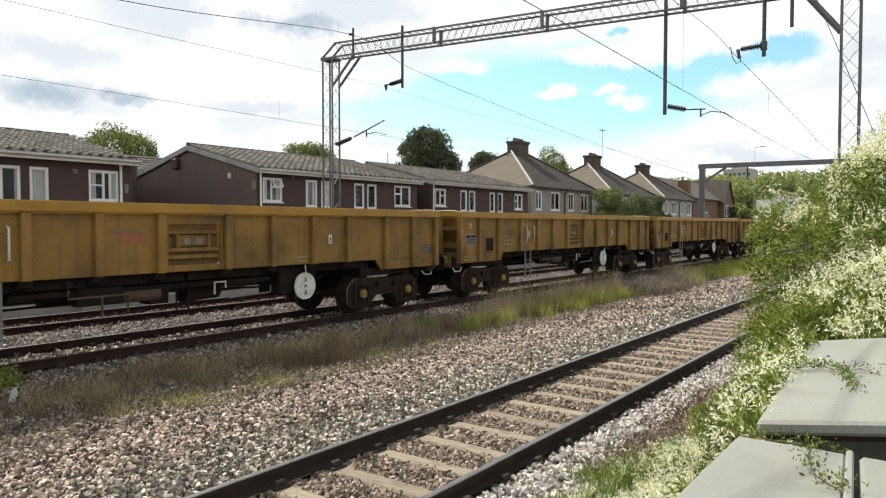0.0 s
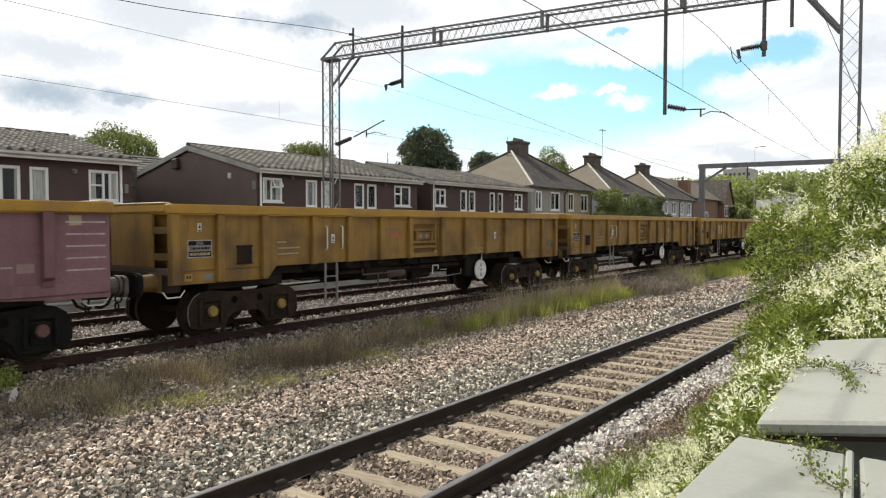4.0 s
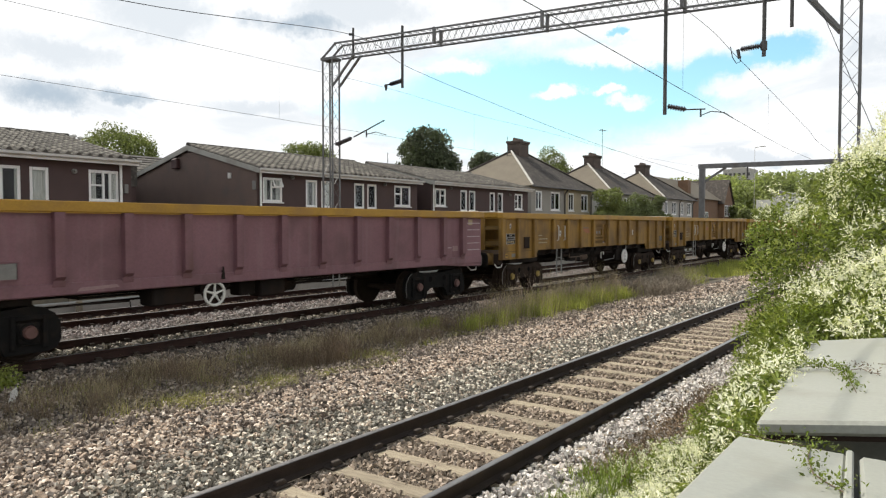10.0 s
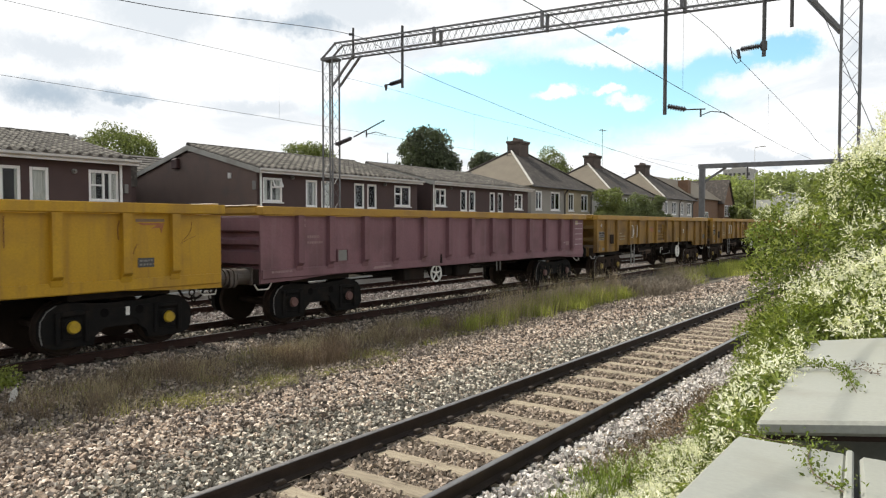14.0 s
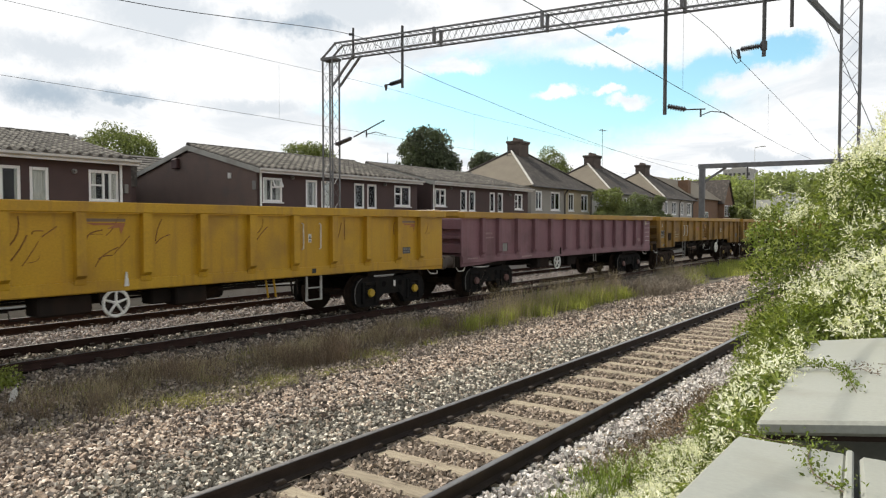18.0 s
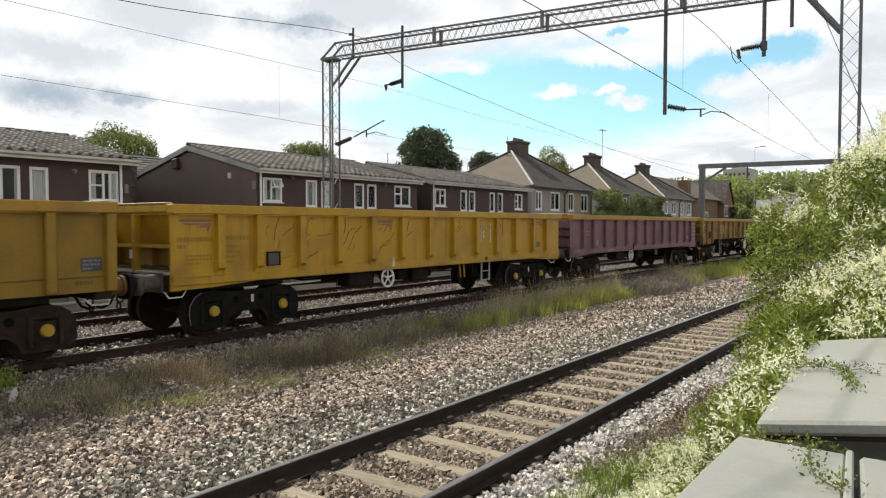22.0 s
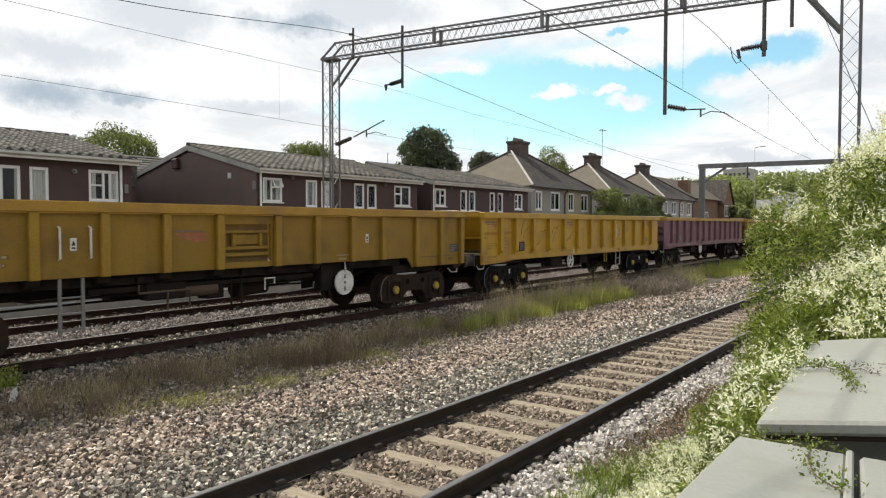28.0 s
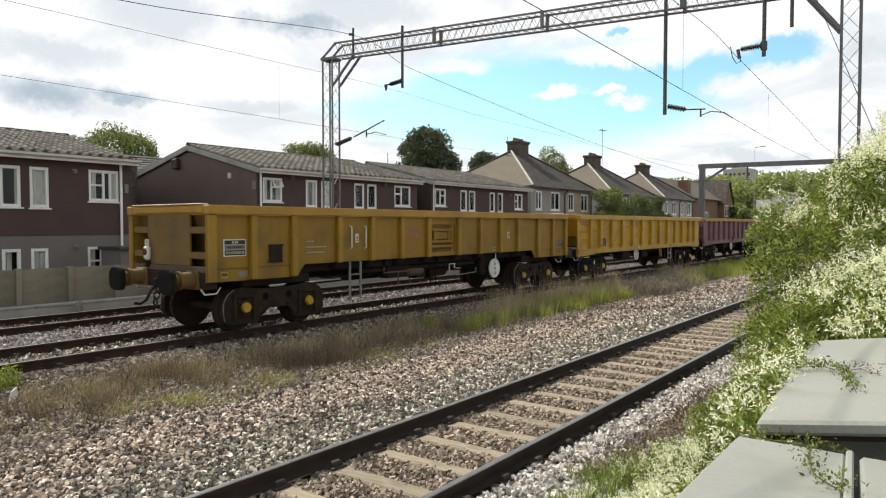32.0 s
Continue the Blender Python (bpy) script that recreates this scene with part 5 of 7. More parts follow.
def window(parent, x0, x1, z0, z1, y, bars=(), rail=None, sill=True, opened=False, name="window", f=0.095):
    """A white window in an opening: frame, glazing bars, panes, sill and a net curtain behind."""
    g = Geo().box(x0, x0 + f, y - 0.03, y + 0.06, z0, z1, 0.008).box(x1 - f, x1, y - 0.03, y + 0.06, z0, z1, 0.008)
    g.box(x0 + f, x1 - f, y - 0.03, y + 0.06, z0, z0 + f, 0.008).box(x0 + f, x1 - f, y - 0.03, y + 0.06, z1 - f, z1, 0.008)
    w = part(name, g, M_UPVC, parent, "white plastic window with net curtain")
    cuts = [x0 + f] + [x0 + (x1 - x0) * b for b in bars] + [x1 - f]
    for b in cuts[1:-1]:
        part("glazing_bar", Geo().box(b - 0.035, b + 0.035, y - 0.025, y + 0.05, z0 + f, z1 - f, 0.006), M_UPVC, w)
    for k, (a, b) in enumerate(zip(cuts, cuts[1:])):
        a, b = a + 0.03 * (k > 0), b - 0.03 * (k < len(cuts) - 2)
        part("pane", Geo().box(a, b, y + 0.008, y + 0.014, z0 + f, z1 - f), M_GLASS, w).visible_shadow = False
        if rail and k == rail[0]:
            zr = z0 + (z1 - z0) * rail[1]
            part("transom", Geo().box(a, b, y - 0.025, y + 0.05, zr - 0.03, zr + 0.03, 0.006), M_UPVC, w)
            if opened:
                t = z1 - 0.04
                g = Geo()
                for p, q in (((a, y - 0.04, t), (b, y - 0.04, t)), ((a, y - 0.2, zr + 0.02), (b, y - 0.2, zr + 0.02)), ((a, y - 0.04, t), (a, y - 0.2, zr + 0.02)), ((b, y - 0.04, t), (b, y - 0.2, zr + 0.02))):
                    g.bar(p, q, 0.05)
                part("open_sash", g, M_UPVC, w)
    if sill:
        part("sill", Geo().box(x0 - 0.05, x1 + 0.05, y - 0.1, y + 0.06, z0 - 0.05, z0 - 0.002, 0.01), M_UPVC, w)
    # nets hang full, as side drapes or drawn to one side, from one window to the next
    style = (0, 1, 1, 3)[int(x0 * 7.3 + z0 * 3.1 + 3) % 4]
    n, top = max(4, int((x1 - x0) / 0.07)), z1 - 0.02
    g = Geo()
    for k in range(n):
        q = (k + 0.5) / n
        if style == 1 and 0.3 < q < 0.72:
            continue
        if style == 3 and q > 0.62:
            continue
        a, b = x0 + (x1 - x0) * k / n, x0 + (x1 - x0) * (k + 1) / n
        g.box(a, b, y + 0.035 + 0.025 * (k % 2), y + 0.045 + 0.025 * (k % 2), z0 + 0.02, top)
    part("net_curtain", g, M_CURTAIN, w)
    return w


def roll_tile(w, l):
    """A concrete roof tile with one roll, lying in x (across) and y (up the slope)."""
    prof = [(0, 0.0), (0.1 * w, 0.06), (0.27 * w, 0.09), (0.44 * w, 0.06), (0.54 * w, 0.004), (w, 0.0)]
    v = [(x, 0.0, z + 0.016) for x, z in prof] + [(x, l * 1.08, z + 0.002) for x, z in prof] + [(prof[0][0], 0, 0), (prof[-1][0], 0, 0)]
    n = len(prof)
    return v, [(k, k + 1, n + k + 1, n + k) for k in range(n - 1)] + [(2 * n, 2 * n + 1, *range(n - 1, -1, -1))]


TILE_V, TILE_F = roll_tile(0.332, 0.36)


def tiled_slope(parent, x0, x1, y0, z0, y1, z1, single):
    """Tiles on the slope that faces the tracks; the first ones are pieces of their own."""
    run = math.hypot(y1 - y0, z1 - z0)
    slope = math.degrees(math.atan2(z1 - z0, y1 - y0))
    cols, rows = int((x1 - x0) / 0.332), int(run / 0.345)
    roof = part("roof_front", Geo().add([(x0, y0, z0), (x1, y0, z0), (x1, y1, z1), (x0, y1, z1), (x0, y0, z0 - 0.06), (x1, y0, z0 - 0.06), (x1, y1, z1 - 0.06), (x0, y1, z1 - 0.06)],
                                        [(0, 1, 2, 3), (4, 7, 6, 5), (0, 4, 5, 1), (1, 5, 6, 2), (2, 6, 7, 3), (3, 7, 4, 0)]), M_TILE, parent, "grey rolled concrete roof tiles")
    rest = Geo()
    base = pose(x0, y0, z0 + 0.004, slope, 0, 0)
    blank = Geo().add(TILE_V, TILE_F).mesh("roof_tile", M_TILE)
    order = [(c, r) for c in (range(cols) if single >= 0 else range(cols - 1, -1, -1)) for r in range(rows)]
    for k, (c, r) in enumerate(order):
        m = base @ pose(c * 0.332, r * 0.345 - 0.05, 0)
        if k < abs(single):
            t = part("roof_tile", blank, None, roof)
            t.matrix_basis = m @ pose(0, 0, random.uniform(0, 0.006), random.uniform(-0.5, 0.5), random.uniform(-0.6, 0.6), 0)
        else:
            rest.add([m @ Vector(p) for p in TILE_V], TILE_F)
    if rest.f:
        me = bpy.data.meshes.new("roof_tiles")
        me.from_pydata(rest.v, [], rest.f)
        me.materials.append(M_TILE)
        tagged(part("roof_tiles", me, None, roof), kind="stuff")
    return roof


def flats(x0, x1, yf, eave, ridge, uppers, lowers, single, label, gable_boards):
    """A two-storey block of flats with a low pitched roof and brown cladding over grey render."""
    h = thing("house", label, "house", "flats")
    yb, g0, deck = yf + 9.05, -0.85, 1.82
    yr = (yf + yb) / 2
    holes = [(a, b, c, d) for a, b, c, d, *_ in uppers]
    part("upper_front_wall", wall_with_holes(x0, x1, deck, eave - 0.02, yf, yf + 0.2, holes), M_CLAD, h, "dark brown clad upper wall")
    part("lower_front_wall", wall_with_holes(x0, x1, g0, deck - 0.003, yf + 0.02, yf + 0.2, [(a, b, c, d) for a, b, c, d, *_ in lowers]), M_GREYR, h, "grey-brown rendered lower wall")
    for a, b, c, d, *o in uppers + lowers:
        window(h, a, b, c, d, yf + 0.05, *o)
    part("back_wall", Geo().box(x0, x1, yb - 0.2, yb, g0, eave), M_CLAD, h)
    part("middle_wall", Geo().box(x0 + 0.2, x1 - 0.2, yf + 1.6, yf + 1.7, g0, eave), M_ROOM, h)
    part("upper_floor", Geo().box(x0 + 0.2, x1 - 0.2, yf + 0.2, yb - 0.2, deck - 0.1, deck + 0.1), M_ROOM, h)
    for x, s in ((x0, 1), (x1, -1)):
        a, b = sorted((x, x + s * 0.2))
        part("gable_wall", Geo().prism([(yf + 0.201, g0), (yb - 0.201, g0), (yb - 0.201, eave), (yr, ridge - 0.06), (yf + 0.201, eave)], "x", a, b), M_CLAD, h)
    if gable_boards:
        # lapped boards on the gable that faces down the line
        z, step = deck, 0.115
        while z < ridge - 0.12:
            half = 4.5 if z + step < eave else 4.5 * (ridge - 0.1 - z - step) / (ridge - 0.1 - eave)
            if half > 0.1:
                b = part("gable_board", Geo().add([(x0 - 0.002, yr - half, z), (x0 - 0.002, yr + half, z), (x0 - 0.02, yr + half, z), (x0 - 0.02, yr - half, z), (x0 - 0.002, yr - half, z + step), (x0 - 0.002, yr + half, z + step), (x0 - 0.01, yr + half, z + step), (x0 - 0.01, yr - half, z + step)],
                                                  [(0, 1, 2, 3), (4, 7, 6, 5), (3, 2, 6, 7), (0, 3, 7, 4), (1, 5, 6, 2), (0, 4, 5, 1)]), M_BOARD, h)
            z += step
    up = (ridge - eave) / (yr - yf)
    tiled_slope(h, x0 - 0.12, x1 + 0.12, yf - 0.3, eave - 0.3 * up + 0.12, yr, ridge + 0.12, single)
    part("roof_back", Geo().prism([(yr, ridge + 0.12), (yb + 0.3, eave - 0.3 * up + 0.12), (yb + 0.3, eave - 0.3 * up + 0.05), (yr, ridge + 0.05)], "x", x0 - 0.12, x1 + 0.12), M_TILE, h)
    n = int((x1 - x0 + 0.24) / 0.45)
    for k in range(n):
        a = x0 - 0.12 + k * (x1 - x0 + 0.24) / n
        part("ridge_tile", Geo().tube((a, yr, ridge + 0.115), (a + 0.45, yr, ridge + 0.125), 0.11, 0.115, 8), M_TILE, h)
    for x in (x0 - 0.14, x1 + 0.1):
        g = Geo()
        for ya, yc2 in ((yf - 0.3, yr), (yb + 0.3, yr)):
            za = eave - 0.3 * up + 0.1
            g.add([(x, ya, za), (x, yr, ridge + 0.1), (x, yr, ridge - 0.12), (x, ya, za - 0.2), (x + 0.04, ya, za), (x + 0.04, yr, ridge + 0.1), (x + 0.04, yr, ridge - 0.12), (x + 0.04, ya, za - 0.2)],
                  [(0, 1, 2, 3), (4, 7, 6, 5), (0, 4, 5, 1), (1, 5, 6, 2), (2, 6, 7, 3), (3, 7, 4, 0)])
        part("verge_board", g, M_TROUGH, h, "weathered pale verge edging")
    part("fascia_board", Geo().box(x0 - 0.1, x1 + 0.1, yf - 0.34, yf - 0.31, eave - 0.16, eave + 0.02, 0.004), M_GUTTER, h, "off-white fascia board")
    part("gutter", Geo().prism([(yf - 0.45, eave + 0.03), (yf - 0.44, eave - 0.04), (yf - 0.4, eave - 0.07), (yf - 0.345, eave - 0.06), (yf - 0.345, eave + 0.03)], "x", x0 - 0.14, x1 + 0.14), M_GUTTER, h)
    part("soffit", Geo().box(x0 - 0.1, x1 + 0.1, yf - 0.305, yf - 0.003, eave - 0.13, eave - 0.1), M_GUTTER, h)
    return h


def downpipe(h, x, yf, z1, z0):
    part("downpipe", Geo().path([(x, yf - 0.06, z1 - 0.05), (x, yf - 0.06, 1.0), (x, yf - 0.06, z0)], 0.045, 8), M_UPVC, h, "white downpipe")


# one plain shape for all small wall fittings, lamp clusters among them
def vent(h, x, yf, z):
    part("wall_fitting", Geo().tube((x, yf, z), (x, yf - 0.08, z), 0.08, 0.075, 14).tube((x, yf - 0.08, z), (x, yf - 0.14, z - 0.02), 0.05, 0.04, 10), M_PLATE, h, "small grey wall fitting")


YF = 22.4
H1 = flats(2.2, 12.69, YF, 4.27, 5.34,
           [(8.66, 9.25, 2.67, 3.9), (9.49, 10.05, 2.66, 3.9), (11.26, 12.26, 2.9, 3.92, (0.5, 0.72), (0, 0.52)), (4.2, 5.2, 2.9, 3.92, (0.5,)), (6.6, 7.2, 2.67, 3.9)],
           [(8.7, 9.22, 0.2, 1.43), (9.5, 10.0, 0.2, 1.43), (11.2, 12.2, 0.3, 1.44, (0.45,), (0, 0.6)), (6.6, 7.2, 0.2, 1.43)], -300,
           "brown-clad block of flats with a grey rolled tile roof", False)
downpipe(H1, 12.3, YF, 4.25, -0.8)
part("ridge_mortar", Geo().box(12.6, 12.78, 26.2, 26.45, 5.36, 5.48, 0.03).box(12.66, 12.82, 25.8, 26.0, 5.28, 5.38, 0.03), M_WHITE, H1, "broken pale mortar at the ridge end")
part("window_cloth", Geo().box(9.58, 9.97, YF + 0.07, YF + 0.08, 2.74, 3.2), M_WHITE, H1, "white cloth behind the glass")
vent(H1, 10.8, YF, 3.83)
vent(H1, 10.85, YF + 0.02, 1.45)
part("meter_box", Geo().box(12.42, 12.55, YF - 0.08, YF, 3.2, 3.5, 0.01), M_PLATE, H1)
H2 = flats(17.95, 28.15, YF, 4.36, 5.5,
           [(18.23, 19.24, 3.07, 4.06, (0.46,), (1, 0.62), True, True), (20.52, 21.2, 2.9, 4.07), (21.42, 22.08, 2.9, 4.07), (23.5, 24.19, 2.9, 4.07), (24.39, 25.06, 2.9, 4.07), (26.36, 27.64, 3.06, 4.1, (0.45,), (0, 0.6))],
           [(20.52, 21.2, 0.2, 1.4), (23.5, 24.19, 0.2, 1.4), (26.36, 27.6, 0.3, 1.4, (0.5,))], 300,
           "brown boarded block of flats, its gable facing down the line", True)
downpipe(H2, 18.08, YF, 4.33, -0.8)
vent(H2, 19.75, YF, 4.12)
vent(H2, 25.6, YF, 4.1)
part("meter_box", Geo().box(17.85, 17.925, YF + 0.03, YF + 0.2, 3.55, 3.9, 0.01), M_PLATE, H2)
part("alarm_box", Geo().box(17.72, 17.92, 27.6, 28.0, 4.62, 5.06, 0.03), surf("dark_red_box", (0.06, 0.026, 0.024), (0.045, 0.02, 0.02), 6, 40, 0.6, bump=0.03), H2, "dark red alarm box")
part("vent_grille", Geo().box(17.86, 17.925, 24.0, 24.18, 4.05, 4.28, 0.01), M_GUTTER, H2)
H3 = flats(29.35, 39.7, YF, 4.42, 5.52,
           [(29.72, 30.7, 3.14, 4.1, (0.5,), (1, 0.6)), (32.07, 32.74, 2.91, 4.1), (32.92, 33.6, 2.91, 4.1), (35.12, 35.72, 2.9, 4.09), (36.02, 36.65, 2.9, 4.09), (38.03, 39.05, 3.1, 4.1, (0.45,), (0, 0.55))],
           [(32.07, 32.74, 0.2, 1.4), (36.02, 36.65, 0.2, 1.4)], 0,
           "brown-clad block of flats further along with tall narrow windows", False)
downpipe(H3, 29.5, YF, 4.4, -0.8)
part("aerial", Geo().tube((31.05, 26.9, 5.55), (31.05, 26.9, 6.35), 0.02, 0.02, 6).tube((30.7, 26.6, 6.25), (31.4, 27.2, 6.3), 0.014, 0.014, 5), M_IRON, H3, "small television aerial")
vent(H3, 31.1, YF, 4.15)
vent(H3, 37.4, YF, 4.0)


def link_block():
    h = thing("link_building", "low tiled building set back between the flats", "house")
    part("wall", Geo().box(12.0, 24.0, 32.0, 38.0, -0.85, 4.4), M_CLAD, h)
    ya, za, yb, zb = 31.6, 4.3, 35.0, 5.8
    v = [(11.8, ya, za), (24.2, ya, za), (24.2, yb, zb), (11.8, yb, zb)]
    part("roof_front", Geo().add(v + [(x, y, z - 0.1) for x, y, z in v], [(0, 1, 2, 3), (4, 7, 6, 5), (0, 4, 5, 1), (1, 5, 6, 2), (2, 6, 7, 3), (3, 7, 4, 0)]), M_TILE, h)
    for k in range(10):
        y, z = ya + (yb - ya) * k / 10, za + (zb - za) * k / 10
        part("tile_course", Geo().add([(11.8, y, z + 0.05), (24.2, y, z + 0.05), (24.2, y + 0.35, z + 0.165), (11.8, y + 0.35, z + 0.165), (11.8, y, z), (24.2, y, z)], [(0, 1, 2, 3), (4, 5, 1, 0)]), M_TILE, h)
    part("side_wall", Geo().box(15.2, 15.5, 27.0, 31.5, -0.85, 3.7), M_CLAD, h)
    part("tile_hung_wall", Geo().box(15.17, 15.53, 26.95, 31.5, 3.702, 4.9), M_TILE, h, "grey tile-hung upper wall")


link_block()


def lean_to():
    h = thing("lean_to", "low grey rendered porch with a dark flat roof", "porch")
    part("wall", Geo().box(11.62, 13.25, 21.2, 22.38, -0.85, 1.36), M_GREYR, h)
    part("flat_roof", Geo().box(11.5, 13.4, 21.05, 22.385, 1.365, 1.45, 0.01), M_IRON, h, "dark felt roof")
    part("water_pipe", Geo().path([(13.0, 21.9, 1.45), (13.0, 21.9, 1.9), (12.9, 21.95, 2.1)], 0.05, 8), M_UPVC, h, "white soil pipe")


lean_to()


def hipped_pair(x0, walls, label, aerial=False):
    """A semi-detached pair with a hipped roof and a tall stack."""
    h = thing("house", label, "house", "hip-roofed houses")
    x1, y0, y1, e, r, g0 = x0 + 10.2, 24.0, 32.0, 4.93, 7.85, -0.85
    xm = (x0 + x1) / 2
    for k, (a, b) in enumerate(((x0, xm), (xm, x1))):
        wins = [(a + 0.65, a + 1.65, 3.2, 4.58), (a + 2.95, a + 4.45, 3.2, 4.58)] if k == 0 else [(a + 0.75, a + 1.75, 3.2, 4.58), (a + 3.0, a + 4.3, 3.2, 4.58)]
        low = [(a + 0.6, a + 2.0, 0.3, 1.7), (a + 3.0, a + 4.2, 0.3, 1.7)]
        part("front_wall", wall_with_holes(a, b, g0, e, y0, y0 + 0.25, wins + low), walls[k], h, "rendered front wall")
        for q in wins + low:
            window(h, *q, y0 + 0.06, (0.5,), f=0.12)
    part("side_wall", Geo().box(x0, x0 + 0.25, y0 + 0.255, y1, g0, e), walls[0], h)
    part("side_wall", Geo().box(x1 - 0.25, x1, y0 + 0.255, y1, g0, e), walls[1], h)
    part("back_wall", Geo().box(x0 + 0.255, x1 - 0.255, y1 - 0.25, y1, g0, e), walls[0], h)
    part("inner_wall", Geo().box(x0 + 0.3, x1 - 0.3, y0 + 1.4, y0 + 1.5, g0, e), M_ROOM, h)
    o = 0.35
    A, B, C, D = (x0 - o, y0 - o, e - 0.05), (x1 + o, y0 - o, e - 0.05), (x1 + o, y1 + o, e - 0.05), (x0 - o, y1 + o, e - 0.05)
    P, Q = (x0 + 4.0, (y0 + y1) / 2, r), (x1 - 4.0, (y0 + y1) / 2, r)

    def courses(quad, mat, name, n=26, lap=0.013):
        """Lapped tile courses on a roof face from its eaves to its top."""
        a, b, c, d = [Vector(p) for p in quad]
        nrm = (b - a).cross(d - a).normalized()
        v = []
        for k in range(n):
            for s, up in ((k / n, lap), ((k + 1) / n, 0.006)):
                v += [a.lerp(d, s) + nrm * up, b.lerp(c, s) + nrm * up]
        me = bpy.data.meshes.new(name)
        me.from_pydata(v, [], [(2 * k, 2 * k + 1, 2 * k + 3, 2 * k + 2) for k in range(2 * n - 1)])
        me.materials.append(mat)
        part(name, me, None, h)

    courses((A, B, Q, P), M_TILE_D, "roof_front")
    courses((B, C, Q, Q), M_TILE_D, "roof_end")
    courses((C, D, P, Q), M_TILE_D, "roof_back")
    # hip face and its near ridge carry their sunlight as paler colours
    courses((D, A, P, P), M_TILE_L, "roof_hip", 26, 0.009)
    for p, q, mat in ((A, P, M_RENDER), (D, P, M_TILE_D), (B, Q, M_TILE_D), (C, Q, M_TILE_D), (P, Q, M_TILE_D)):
        part("hip_ridge", Geo().tube(Vector(p) + Vector((0, 0, 0.05)), Vector(q) + Vector((0, 0, 0.05)), 0.08, 0.08, 8), mat, h)
    part("gutter", Geo().box(x0 - o - 0.08, x1 + o, y0 - o - 0.1, y0 - o, e - 0.15, e - 0.05, 0.02), M_IRON, h)
    part("drainpipe", Geo().path([(xm, y0 - o, e - 0.1), (xm, y0 - 0.08, e - 0.5), (xm, y0 - 0.08, g0)], 0.05, 8), M_IRON, h, "dark drainpipe")
    part("drainpipe", Geo().path([(x1 - 0.4, y0 - o, e - 0.1), (x1 - 0.4, y0 - 0.08, e - 0.5), (x1 - 0.4, y0 - 0.08, g0)], 0.05, 8), M_IRON, h, "dark drainpipe")
    st = part("chimney", Geo().box(x0 + 4.3, x0 + 5.75, 27.45, 28.55, 6.4, 8.45, 0.02).box(x0 + 4.25, x0 + 5.8, 27.4, 28.6, 8.45, 8.55, 0.02).box(x0 + 4.2, x0 + 5.85, 27.35, 28.65, 8.55, 8.72, 0.02), M_STACK, h, "dark brick chimney stack")
    for k in range(4):
        part("chimney_pot", Geo().tube((x0 + 4.45 + 0.38 * k, 28, 8.72), (x0 + 4.45 + 0.38 * k, 28, 8.96), 0.14, 0.12, 10), M_POT, st)
    if aerial:
        g = Geo().tube((x0 + 7.3, 28, 6.9), (x0 + 7.3, 28, 11.5), 0.025, 0.02, 6).tube((x0 + 6.7, 28, 11.35), (x0 + 8.1, 28, 11.4), 0.02, 0.02, 5)
        for k in range(4):
            g.tube((x0 + 6.8 + 0.4 * k, 27.7, 11.38), (x0 + 6.8 + 0.4 * k, 28.3, 11.38), 0.014, 0.014, 5)
        part("aerial", g, M_IRON, h, "television aerial")
    return h


pair = hipped_pair(43.0, (M_RENDER_G, M_RENDER_T), "grey and cream semi-detached houses with a hipped roof")
part("aerial", Geo().tube((46.4, 28.0, 7.2), (46.4, 28.0, 8.95), 0.022, 0.018, 6).tube((46.15, 27.8, 8.85), (46.65, 28.2, 8.9), 0.014, 0.014, 5), M_IRON, pair, "small television aerial")
hipped_pair(57.0, (M_RENDER, M_RENDER), "pale semi-detached houses half hidden by garden trees", True)
hipped_pair(70.2, (M_RENDER, M_RENDER), "pale rendered semi-detached houses with a hipped roof")


def brick_house():
    h = thing("house", "red-brown brick house with a gable end", "house")
    part("wall", Geo().box(79, 98.3, 26, 32, -0.85, 5.6), M_BRICK, h)
    part("roof", Geo().prism([(25.6, 5.4), (29, 7.9), (32.4, 5.4)], "x", 78.5, 98.6), M_TILE_L, h)
    part("cross_gable", Geo().prism([(98.4, -0.85), (98.4, 5.2), (100.7, 8.1), (103.0, 5.2), (103.0, -0.85)], "y", 25.3, 32), M_BRICK, h)
    part("cross_roof", Geo().add([(98.0, 25.1, 4.95), (100.7, 25.1, 8.35), (100.7, 32.3, 8.35), (98.0, 32.3, 4.95), (103.4, 25.1, 4.95), (103.4, 32.3, 4.95)], [(0, 1, 2, 3), (1, 4, 5, 2)]), M_TILE_D, h)
    part("chimney", Geo().box(86.2, 87.4, 26.4, 27.6, 5, 7.6), M_BRICK, h)
    for x in (98.8, 101.2):
        window(h, x, x + 1.5, 3.3, 4.8, 25.24, (0.5,))
    for x in (84.5, 92):
        window(h, x, x + 1.3, 2.4, 3.8, 25.94, (0.5,))


brick_house()


# ---- fence and cable trough ----
def fence():
    f = thing("concrete_fence", "weathered concrete panel fence behind the far track", "fence")
    post = Geo().box(-0.07, 0.07, -0.08, 0.08, -0.4, 1.0, 0.015).mesh("fence_post", M_CONC)
    board = Geo().box(0.05, 1.26, -0.03, 0.03, 0, 0.331, 0.005).mesh("fence_board", M_CONC)
    for k in range(-6, 44):
        x = 7.98 + 1.31 * k
        p = part("fence_post", post, None, f)
        p.matrix_basis = pose(x, 19.6, random.uniform(-0.015, 0.015), 0, random.uniform(-0.5, 0.5), 0)
        for j in range(3):
            b = part("fence_board", board, None, f)
            b.matrix_basis = pose(x + 0.02, 19.6 + random.uniform(-0.01, 0.01), -0.02 + 0.333 * j)


fence()


